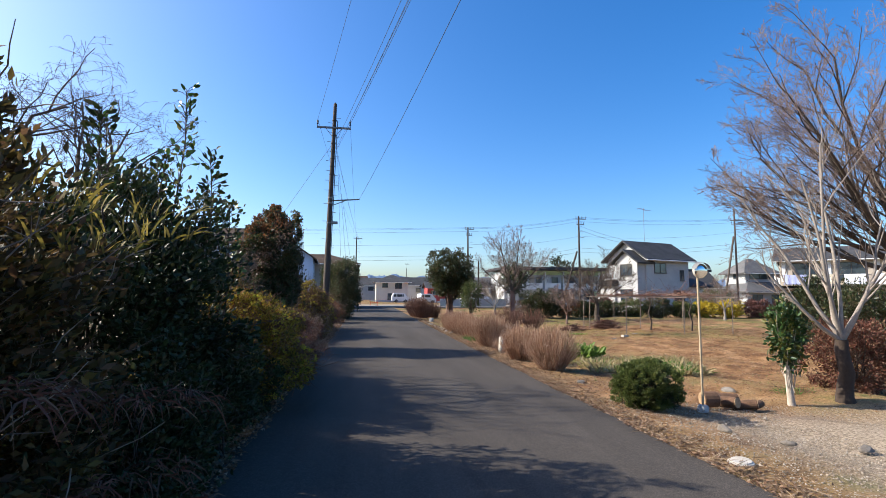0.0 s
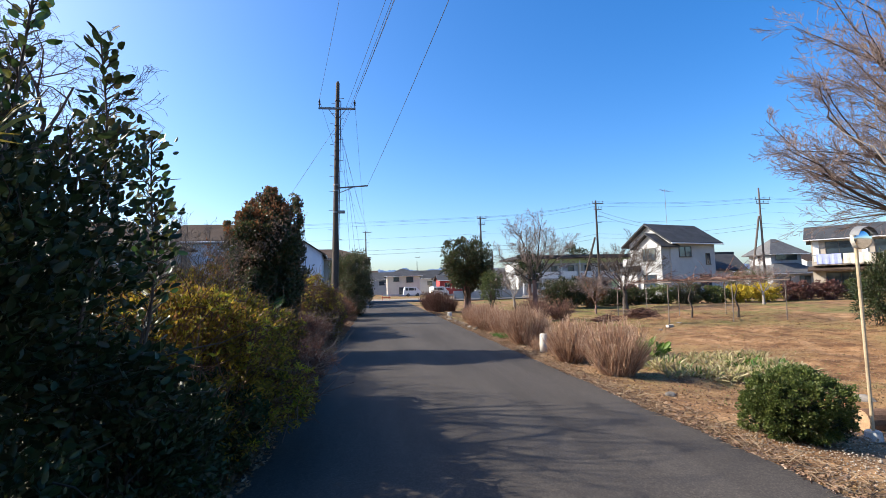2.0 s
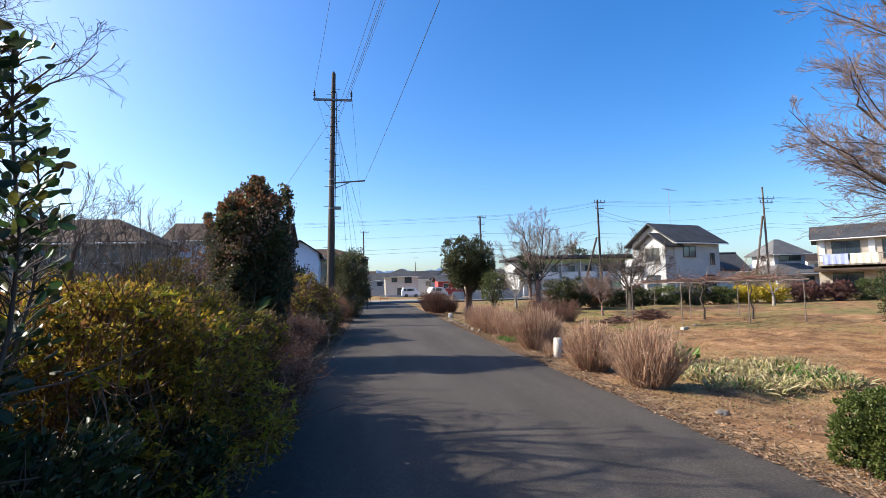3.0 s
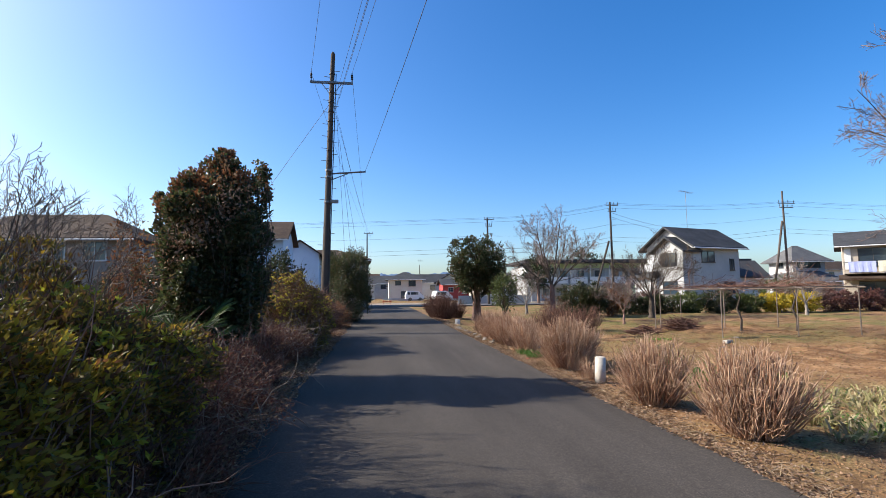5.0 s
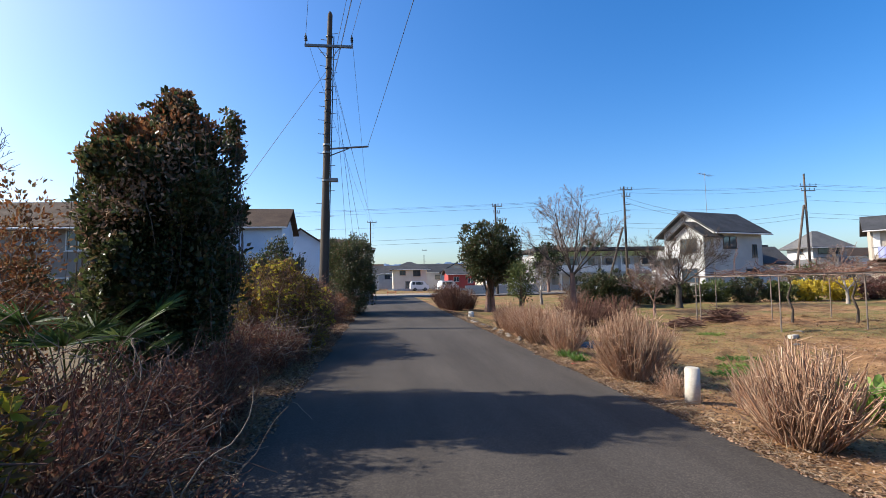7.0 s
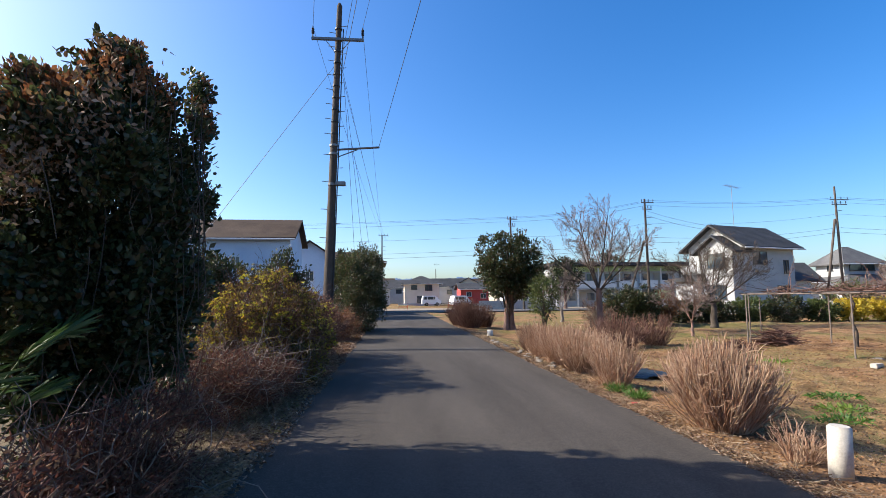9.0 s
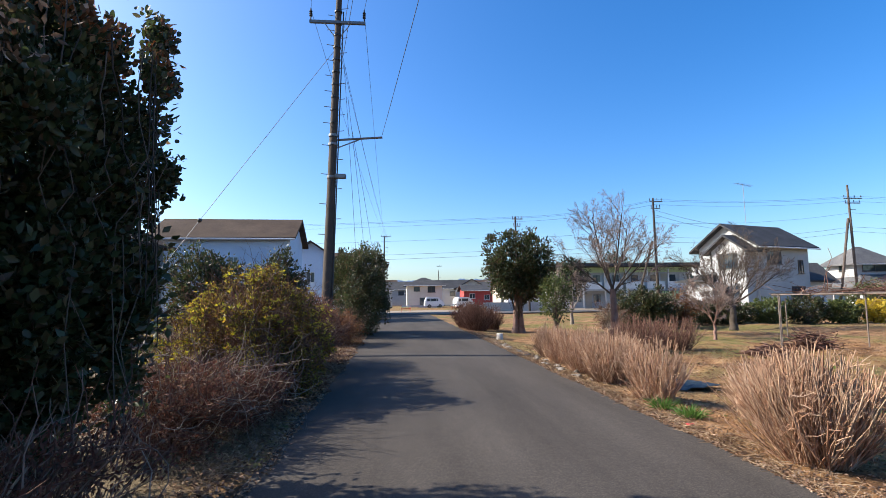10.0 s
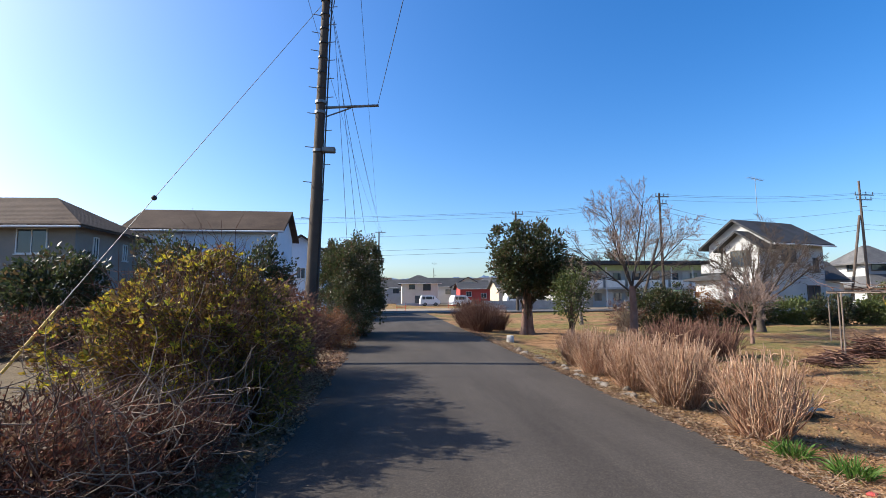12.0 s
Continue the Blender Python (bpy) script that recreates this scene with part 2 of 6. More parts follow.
GLASS, MIRROR = glass_material(), mirror_material()
L_DARK = leafy("leaf_dark_evergreen", [(0.019, 0.031, 0.012), (0.029, 0.046, 0.016), (0.045, 0.065, 0.02), (0.06, 0.049, 0.021), (0.035, 0.05, 0.017)], 0.45, 0.22, 0.28)
L_BROAD = leafy("leaf_broad_green", [(0.035, 0.075, 0.02), (0.05, 0.10, 0.025), (0.025, 0.055, 0.018), (0.16, 0.15, 0.03)], 0.38, 0.3, 0.5)
L_YELLOW = leafy("leaf_yellow_green", [(0.24, 0.175, 0.02), (0.38, 0.265, 0.026), (0.12, 0.10, 0.018), (0.44, 0.30, 0.028), (0.22, 0.10, 0.035), (0.13, 0.06, 0.03), (0.10, 0.10, 0.02)], 0.5, 0.5, 0.3)
L_OLIVE = leafy("leaf_olive", [(0.17, 0.125, 0.02), (0.34, 0.235, 0.028), (0.10, 0.08, 0.018), (0.23, 0.105, 0.04), (0.44, 0.29, 0.03), (0.15, 0.07, 0.032)], 0.55, 0.45, 0.25)
L_RUST = leafy("leaf_rust", [(0.19, 0.075, 0.032), (0.27, 0.11, 0.045), (0.12, 0.055, 0.03), (0.24, 0.15, 0.07)], 0.7, 0.3, 0.2)
L_BROWNRED = leafy("leaf_brown_red", [(0.13, 0.05, 0.034), (0.21, 0.085, 0.055), (0.08, 0.04, 0.03), (0.19, 0.115, 0.07)], 0.65, 0.3, 0.2)
L_IVY = leafy("leaf_ivy", [(0.032, 0.044, 0.016), (0.048, 0.062, 0.022), (0.075, 0.082, 0.03), (0.11, 0.064, 0.036), (0.056, 0.072, 0.026), (0.04, 0.055, 0.02)], 0.4, 0.38, 0.45)
L_BOX = leafy("leaf_box", [(0.075, 0.105, 0.022), (0.11, 0.14, 0.03), (0.055, 0.08, 0.02), (0.15, 0.16, 0.04)], 0.5, 0.35)
L_SASA = leafy("blade_yellow", [(0.30, 0.22, 0.035), (0.14, 0.12, 0.03), (0.36, 0.27, 0.06), (0.20, 0.125, 0.045), (0.10, 0.09, 0.025)], 0.6, 0.4, 0.2)
L_TANGLE = leafy("leaf_tangle", [(0.055, 0.046, 0.018), (0.14, 0.078, 0.03), (0.075, 0.066, 0.02), (0.19, 0.13, 0.035), (0.065, 0.038, 0.022), (0.04, 0.048, 0.018), (0.15, 0.082, 0.042)], 0.6, 0.3, 0.2)
L_AZALEA = leafy("leaf_azalea", [(0.22, 0.17, 0.022), (0.13, 0.065, 0.034), (0.30, 0.215, 0.028), (0.10, 0.056, 0.03), (0.10, 0.095, 0.022), (0.20, 0.09, 0.045), (0.06, 0.065, 0.02)], 0.55, 0.4, 0.25)
L_TIP = leafy("leaf_yellow_tip", [(0.42, 0.36, 0.03), (0.55, 0.44, 0.04), (0.30, 0.30, 0.03), (0.20, 0.22, 0.03), (0.45, 0.26, 0.04)], 0.5, 0.45, 0.3)
L_PALM = leafy("frond_dark", [(0.04, 0.075, 0.022), (0.06, 0.105, 0.03), (0.10, 0.13, 0.04)], 0.5, 0.3, 0.25)
L_FRESH = leafy("leaf_fresh_green", [(0.14, 0.22, 0.035), (0.20, 0.28, 0.05), (0.10, 0.17, 0.03)], 0.5, 0.35)
L_PALE = leafy("blade_pale", [(0.42, 0.34, 0.17), (0.27, 0.27, 0.085), (0.50, 0.41, 0.24), (0.17, 0.19, 0.055), (0.36, 0.26, 0.14)], 0.6, 0.35)
L_GRASS = leafy("blade_green", [(0.07, 0.16, 0.025), (0.11, 0.21, 0.035), (0.06, 0.12, 0.02)], 0.5, 0.35)
L_DRYGRASS = leafy("blade_dry", [(0.31, 0.215, 0.13), (0.25, 0.165, 0.10), (0.18, 0.12, 0.075), (0.38, 0.29, 0.19)], 0.85, 0.2, 0.15)
L_LITTER = leafy("leaf_litter", [(0.25, 0.155, 0.10), (0.17, 0.095, 0.058), (0.38, 0.28, 0.20), (0.11, 0.06, 0.038), (0.29, 0.19, 0.125)], 0.9, 0.1, 0.15)
L_GOLD = leafy("leaf_golden", [(0.55, 0.40, 0.03), (0.62, 0.46, 0.05), (0.40, 0.32, 0.04)], 0.6, 0.3)
L_MIDGREEN = leafy("leaf_mid_green", [(0.06, 0.085, 0.025), (0.085, 0.11, 0.03), (0.12, 0.13, 0.04)], 0.5, 0.3)
L_REDDISH = leafy("leaf_reddish_hedge", [(0.12, 0.045, 0.04), (0.17, 0.07, 0.055), (0.09, 0.05, 0.035)], 0.6, 0.25)
T_DRY = leafy("dry_stalks", [(0.44, 0.275, 0.175), (0.33, 0.175, 0.105), (0.56, 0.40, 0.275), (0.23, 0.115, 0.07), (0.49, 0.325, 0.215)], 0.85, 0.0, 0.15)
T_TWIG = leafy("twigs_grey_brown", [(0.13, 0.095, 0.075), (0.20, 0.15, 0.12), (0.28, 0.22, 0.17)], 0.85, 0.0, 0.2)
T_REDTWIG = leafy("twigs_reddish", [(0.20, 0.15, 0.128), (0.28, 0.21, 0.18), (0.15, 0.105, 0.09)], 0.85, 0.0, 0.2)
T_DARKTWIG = leafy("twigs_dark", [(0.05, 0.038, 0.03), (0.085, 0.062, 0.05), (0.12, 0.09, 0.07)], 0.85, 0.0, 0.2)
T_BRUSH = leafy("brushwood", [(0.11, 0.052, 0.038), (0.17, 0.085, 0.06), (0.24, 0.145, 0.105)], 0.85, 0.0, 0.2)
L_CLOD = leafy("soil_clods", [(0.24, 0.13, 0.062), (0.16, 0.085, 0.04), (0.32, 0.19, 0.10), (0.12, 0.065, 0.034)], 0.95, 0.0, 0.1)
GRAVEL = leafy("gravel_stones", [(0.28, 0.22, 0.16), (0.35, 0.285, 0.215), (0.20, 0.155, 0.11), (0.41, 0.35, 0.28)], 0.9, 0.0, 0.2)

# ---------------------------------------------------------------- mesh helpers
RNG = np.random.default_rng(11)


def ground(x, y):
    """Height of the ground: the lane is flat, the garden beside it lies a little lower."""
    x, y = np.asarray(x, float), np.asarray(y, float)
    road = 0.001 * np.clip(y, 0, 80)
    field = -0.20 + 0.004 * np.clip(y - 6, 0, 40)
    k = np.clip((x - 3.4) / 3.1, 0, 1)
    return road + (field - road) * k * k * (3 - 2 * k)


def relief(X, Y):
    """Uneven soil: low swells, furrows and trodden hollows beside the lane."""
    X, Y = np.asarray(X, float), np.asarray(Y, float)
    rough = np.clip((X - 3.9) / 1.5, 0, 1) * np.clip((60 - Y) / 20, 0, 1) + np.clip((-1.7 - X) / 1.0, 0, 1)
    near = np.clip((Y - 7.5) / 2, 0, 1) * np.clip((30 - Y) / 6, 0, 1) * np.clip((X - 4.2) / 1.0, 0, 1) * np.clip((22 - X) / 6, 0, 1)
    a = 0.055 * np.sin(X * 1.3 + 0.7 * np.sin(Y * 0.9)) * np.sin(Y * 1.1 + X * 0.3) + 0.03 * np.sin(X * 3.1 + 2 * np.sin(Y * 1.7)) * np.sin(Y * 2.7) + 0.03 * np.sin(X * 0.37 + Y * 0.55) - 0.02
    b = 0.028 * np.sin(X * 4.7 + 1.5 * np.sin(Y * 2.3)) * np.sin(Y * 5.1 + 1.2 * np.sin(X * 3.3)) + 0.016 * np.sin(X * 9.1 + 2 * np.sin(Y * 4.1)) * np.sin(Y * 8.3)
    return rough * a + near * b


def gz(x, y):
    return float(ground(x, y))


def np_mesh(name, verts, faces):
    """A mesh from an array of points and one array of equal-sided faces."""
    verts, faces = np.asarray(verts, np.float32).reshape(-1, 3), np.asarray(faces, np.int32)
    me = bpy.data.meshes.new(name)
    n, k = faces.shape
    me.vertices.add(len(verts))
    me.vertices.foreach_set("co", verts.ravel())
    me.loops.add(n * k)
    me.loops.foreach_set("vertex_index", faces.ravel())
    me.polygons.add(n)
    me.polygons.foreach_set("loop_start", np.arange(0, n * k, k, dtype=np.int32))
    me.update(calc_edges=True)
    return me


def smooth(me):
    me.polygons.foreach_set("use_smooth", np.ones(len(me.polygons), bool))
    return me


JOINED = {"rosette_cover", "dead_leaf_cover", "leafage", "twig_crown", "stem_growth", "stalk_growth", "side_growth", "cane_tangle", "branching", "hanging_vine", "blade_growth", "straw", "pebble_scatter", "clod_scatter", "twig_tangle"}


def thing(name, x, y, z, label, category, group="", kind=""):
    ob = new(name)
    ob.location = (x, y, z)
    ob.empty_display_size = 0.1
    return tagged(ob, label, category, group, kind)


def part(name, bm, material, parent, label=""):
    """One mesh object under a thing or part, from a bmesh or a mesh, in the parent's own space."""
    if isinstance(bm, bmesh.types.BMesh):
        me = bpy.data.meshes.new(name)
        bm.to_mesh(me)
        bm.free()
    else:
        me = bm
    me.materials.append(material)
    ob = new(name, me)
    ob.parent = parent
    if label:
        ob["label"] = label
    if name in JOINED:
        ob["kind"] = "stuff"
    return ob


def single(name, bm, material, m, label, category, group="", kind=""):
    ob = part(name, bm, material, None)
    ob.matrix_world = m
    return tagged(ob, label, category, group, kind)


def box_bm(sx, sy, sz, at=(0, 0, 0), bevel=0.0, rot=None, bm=None):
    bm = bm or bmesh.new()
    m = Matrix.Translation(at) @ (rot or Matrix()) @ Matrix.Diagonal((sx, sy, sz, 1))
    r = bmesh.ops.create_cube(bm, size=1, matrix=m)
    if bevel:
        edges = list({e for v in r["verts"] for e in v.link_edges})
        bmesh.ops.bevel(bm, geom=edges, offset=bevel, segments=2, affect="EDGES")
    return bm


def cyl_bm(r0, r1, h, at=(0, 0, 0), sides=16, rot=None, bm=None, bevel=0.0):
    bm = bm or bmesh.new()
    m = Matrix.Translation(at) @ (rot or Matrix()) @ Matrix.Translation((0, 0, h / 2))
    r = bmesh.ops.create_cone(bm, cap_ends=True, segments=sides, radius1=r0, radius2=r1, depth=h, matrix=m)
    if bevel:
        caps = [e for e in {e for v in r["verts"] for e in v.link_edges} if any(len(f.verts) > 4 for f in e.link_faces)]
        bmesh.ops.bevel(bm, geom=caps, offset=bevel, segments=2, affect="EDGES")
    return bm


def rod_bm(a, b, r, sides=8, bm=None):
    a, b = Vector(a), Vector(b)
    rot = (b - a).to_track_quat("Z", "Y").to_matrix().to_4x4()
    return cyl_bm(r, r, (b - a).length, a, sides, rot, bm)


def prism_bm(poly, depth, bm=None, m=None):
    """A polygon in xz, pushed along y by depth."""
    bm = bm or bmesh.new()
    m = m or Matrix()
    a = [bm.verts.new(m @ Vector((x, 0, z))) for x, z in poly]
    b = [bm.verts.new(m @ Vector((x, depth, z))) for x, z in poly]
    bm.faces.new(a)
    bm.faces.new(b[::-1])
    for i in range(len(poly)):
        j = (i + 1) % len(poly)
        bm.faces.new((a[j], a[i], b[i], b[j]))
    bmesh.ops.recalc_face_normals(bm, faces=bm.faces)
    return bm


def unit(v):
    return v / np.maximum(np.linalg.norm(v, axis=-1, keepdims=True), 1e-9)


def tube_mesh(name, paths, radii, sides):
    """Many tapered tubes in one mesh: paths (B, N, 3), radii (B, N)."""
    paths, radii = np.asarray(paths, float), np.asarray(radii, float)
    B, N, _ = paths.shape
    tan = unit(np.gradient(paths, axis=1))
    ref = np.broadcast_to(np.array([0.83, 0.55, 0.06]), tan.shape)
    u = unit(np.cross(tan, ref))
    v = np.cross(tan, u)
    a = np.arange(sides) * 2 * np.pi / sides
    ring = u[:, :, None] * np.cos(a)[None, None, :, None] + v[:, :, None] * np.sin(a)[None, None, :, None]
    verts = paths[:, :, None] + ring * radii[:, :, None, None]
    idx = np.arange(B * N * sides).reshape(B, N, sides)
    nxt = np.roll(idx, -1, axis=2)
    faces = np.stack([idx[:, :-1], nxt[:, :-1], nxt[:, 1:], idx[:, 1:]], -1).reshape(-1, 4)
    return np_mesh(name, verts, faces)


def leaf_mesh(name, pos, way, length, width, curl=0.12):
    """Folded leaves of two triangles each."""
    n = len(pos)
    d = unit(way)
    s = unit(np.cross(d, RNG.normal(size=(n, 3))))
    nrm = np.cross(s, d)
    L, W = np.broadcast_to(length, n)[:, None], np.broadcast_to(width, n)[:, None]
    mid = pos + d * L * 0.45
    verts = np.stack([pos, mid - s * W / 2 + nrm * curl * W, pos + d * L - nrm * curl * L * 0.7, mid + s * W / 2 + nrm * curl * W], 1)
    i = np.arange(n)[:, None] * 4
    faces = np.concatenate([i + np.array([[0, 1, 2]]), i + np.array([[0, 2, 3]])])
    return np_mesh(name, verts, faces)


def round_leaf_mesh(name, pos, way, length, width, fold=0.16):
    """Rounded leaves folded along the midrib: two five-sided halves each."""
    n = len(pos)
    d = unit(way)
    s = unit(np.cross(d, RNG.normal(size=(n, 3))))
    nrm = np.cross(s, d)
    L, W = np.broadcast_to(length, n)[:, None], np.broadcast_to(width, n)[:, None]
    c = [pos + d * L * f + nrm * fold * W * k for f, k in ((0.16, 0.7), (0.48, 1.0), (0.84, 0.5))]
    verts = np.stack([pos, c[0] - s * W * 0.36, c[1] - s * W * 0.5, c[2] - s * W * 0.3, pos + d * L - nrm * fold * L * 0.3, c[2] + s * W * 0.3, c[1] + s * W * 0.5, c[0] + s * W * 0.36], 1)
    i = np.arange(n)[:, None] * 8
    return np_mesh(name, verts, np.concatenate([i + np.array([[0, 1, 2, 3, 4]]), i + np.array([[0, 4, 5, 6, 7]])]))


def blade_mesh(name, pos, way, length, width, droop=0.35):
    """Narrow bent blades: three quads, tapering."""
    n = len(pos)
    d = unit(way)
    s = unit(np.cross(d, RNG.normal(size=(n, 3)) * [1, 1, 0.2]))
    L, W = np.broadcast_to(length, n)[:, None], np.broadcast_to(width, n)[:, None]
    rows = []
    for f, w in ((0, 0.6), (0.35, 1.0), (0.7, 0.7), (1.0, 0.08)):
        c = pos + d * L * f
        c = c - np.array([0, 0, 1]) * L * droop * f ** 2.2
        rows += [c - s * W * w / 2, c + s * W * w / 2]
    verts = np.stack(rows, 1)
    i = np.arange(n)[:, None] * 8
    faces = np.concatenate([i + np.array([[2 * k, 2 * k + 1, 2 * k + 3, 2 * k + 2]]) for k in range(3)])
    return np_mesh(name, verts, faces)


def lumps(d, seed, f=2.6, amp=0.16, k=7):
    r = np.random.default_rng(seed)
    out = np.zeros(len(d))
    for i in range(k):
        w = r.normal(size=3) * f * (1 + 0.5 * i / k)
        out += np.sin(d @ w + r.uniform(0, 6.28))
    return 1 + amp * out / math.sqrt(k / 2)


def crown_points(n, rx, ry, h, seed, shell=0.4, e=2.4, clumps=90, spread=0.13, amp=0.16, f=2.6, z0=0.0):
    """Points in an uneven crown whose lowest part is at z0 and highest near z0 + h, with the outward way at each."""
    r = np.random.default_rng(seed)
    d = unit(r.normal(size=(clumps, 3)) * [1, 1, 1.0])
    d = d / (np.abs(d) ** e).sum(1, keepdims=True) ** (1 / e)
    rad = lumps(d, seed + 1, f, amp) * (1 - shell * r.random(clumps) ** 1.6)
    c = d * rad[:, None]
    pick = r.integers(0, clumps, n)
    p = c[pick] + np.clip(r.normal(size=(n, 3)), -1.5, 1.5) * spread * (0.6 + 0.8 * r.random(clumps))[pick, None]
    way = unit(d[pick] * 0.7 + r.normal(size=(n, 3)) * 0.6 + [0, 0, 0.35])
    p = p * 0.87 * [rx, ry, h / 2] + [0, 0, z0 + h * 0.47]
    low = p[:, 2] < 0.02
    p[low, 2] = 0.02 + r.random(low.sum()) * 0.2
    return p, way


def stem_paths(n, targets, base_r, seed, wob=0.12, N=5):
    """Curved stems from a patch at the base out to points of the crown."""
    r = np.random.default_rng(seed)
    t = targets[r.integers(0, len(targets), n)]
    b = np.stack([r.normal(size=n) * base_r, r.normal(size=n) * base_r, np.full(n, -0.03)], 1)
    b[:, :2] = np.clip(b[:, :2], -2 * base_r, 2 * base_r)
    s = np.linspace(0, 1, N)[None, :, None]
    p = b[:, None] * (1 - s) + t[:, None] * s
    out = t * [0.25, 0.25, 0]
    p = p - out[:, None] * np.sin(s * np.pi) * 0.8 + r.normal(size=(n, N, 3)) * wob * s * (1.1 - s)
    return p


def shrub(name, label, x, y, rx, ry, h, leaves, size, leaf, stems=60, stem_mat=None, seed=1, shell=0.45, e=2.4, clumps=110,
          spread=0.12, amp=0.16, f=2.6, category="shrub", group="", stem_r=0.012, sprigs=0, stick=1.04, sprig_len=0.3):
    ob = thing(name, x, y, gz(x, y), label, category, group)
    p, way = crown_points(leaves, rx, ry, h, seed, shell, e, clumps, spread, amp, f)
    L = size[0] * (0.6 + 0.8 * RNG.random(leaves))
    make = round_leaf_mesh if leaf is L_DARK else leaf_mesh
    part("foliage", make("foliage", p, way, L, L * size[1]), leaf, ob)
    q = stem_paths(stems, p * [stick, stick, stick], 0.22 * min(rx, ry), seed + 5)
    w = np.linspace(1, 0.3, 5)[None] * stem_r * (0.6 + 0.8 * RNG.random(stems))[:, None]
    part("stem_growth", tube_mesh("stem_growth", q, w, 4), stem_mat or T_TWIG, ob)
    if sprigs:
        k = RNG.integers(0, len(p), sprigs)
        a = p[k]
        g = unit(a * [1 / rx, 1 / ry, 0.5 / h] * 0.5 + RNG.normal(size=(sprigs, 3)) * 0.45 + [0, 0, 0.35])
        s = np.linspace(0, 1, 4)[None, :, None]
        ln = (sprig_len * (0.4 + RNG.random(sprigs)))[:, None, None]
        q = a[:, None] + g[:, None] * s * ln + RNG.normal(size=(sprigs, 4, 3)) * 0.025 * s
        part("twig_tangle", tube_mesh("twig_tangle", q, np.linspace(1, 0.35, 4)[None] * 0.005 * np.ones((sprigs, 1)), 3), stem_mat or T_TWIG, ob)
    return ob


def dry_clump(name, label, x, y, r, h, n, mat, seed, group="", lean=0.55, thick=0.0056, category="shrub"):
    """A cut-back shrub of bare stalks that rise from the root and cross one another, with short side shoots."""
    ob = thing(name, x, y, gz(x, y), label, category, group)
    g = np.random.default_rng(seed)
    a, k = g.uniform(0, 6.283, n), np.sqrt(g.random(n))
    foot = np.stack([np.cos(a) * k * r * 0.45, np.sin(a) * k * r * 0.45, np.full(n, -0.02)], 1)
    hh = h * (0.35 + 0.68 * g.random(n) ** 0.7) * (1 - 0.3 * k ** 2)
    b2 = a + g.normal(size=n) * 0.8
    out = r * (0.5 + 0.5 * g.random(n)) * k
    tip = np.stack([foot[:, 0] * 0.7 + np.cos(b2) * out, foot[:, 1] * 0.7 + np.sin(b2) * out, hh], 1)
    s = np.linspace(0, 1, 6)[None, :, None]
    p = foot[:, None] * (1 - s) + tip[:, None] * s
    p[:, :, :2] -= (tip - foot)[:, None, :2] * (np.sin(s * np.pi) * lean * -0.10)
    kink = g.normal(size=(n, 6, 3)) * [0.02, 0.02, 0.008]
    p += np.cumsum(kink, 1) * s
    w = thick * (0.5 + 1.0 * g.random(n) ** 1.5)[:, None] * np.linspace(1.2, 0.7, 6)[None]
    part("stalk_growth", tube_mesh("stalk_growth", p, w, 4), mat, ob)
    m = int(n * 2.6)
    i = g.integers(0, n, m)
    fr = 0.3 + 0.68 * g.random(m)
    j = np.minimum((fr * 5).astype(int), 4)
    u = (fr * 5 - j)[:, None]
    b = p[i, j] * (1 - u) + p[i, j + 1] * u
    way = unit(np.stack([np.cos(a[i]) * 0.3, np.sin(a[i]) * 0.3, np.full(m, 0.75)], 1) + g.normal(size=(m, 3)) * 0.55)
    s3 = np.linspace(0, 1, 3)[None, :, None]
    q = b[:, None] + way[:, None] * s3 * (0.03 + 0.17 * g.random(m))[:, None, None] * h
    q[:, 1] += g.normal(size=(m, 3)) * 0.01
    part("side_growth", tube_mesh("side_growth", q, np.linspace(0.75, 0.5, 3)[None] * thick * np.ones((m, 1)), 3), mat, ob)
    return ob


def limbs(start, way, length, radius, level, top, g, out, rule):
    """Grow one limb and its branches."""
    N = 6
    pts, d = [np.array(start, float)], np.array(way, float)
    seg = length / (N - 1)
    for i in range(N - 1):
        d = d + g.normal(size=3) * rule["wander"] + np.array([0, 0, rule["lift"] if level < top else rule["tip"]])
        d = d / np.linalg.norm(d)
        pts.append(pts[-1] + d * seg)
    pts = np.array(pts)
    end = 0.32 if level < top else 0.3
    out[level].append((pts, radius * np.linspace(1, end, N)))
    if level == top:
        return
    kids = rule["kids"][level]
    for k in range(kids):
        f = rule["first"] + (1 - rule["first"]) * (k + g.random()) / kids
        j = min(int(f * (N - 1)), N - 2)
        b = pts[j] + (pts[j + 1] - pts[j]) * (f * (N - 1) - j)
        t = pts[j + 1] - pts[j]
        t = t / np.linalg.norm(t)
        side = np.cross(t, g.normal(size=3))
        side = side / np.linalg.norm(side)
        ang = rule["angle"] * (0.6 + 0.7 * g.random())
        w = t * math.cos(ang) + side * math.sin(ang)
        limbs(b, w, length * rule["ratio"] * (0.65 + 0.6 * g.random()) * (1.15 - 0.5 * f), radius * (1 - 0.45 * f) * rule["thin"], level + 1, top, g, out, rule)


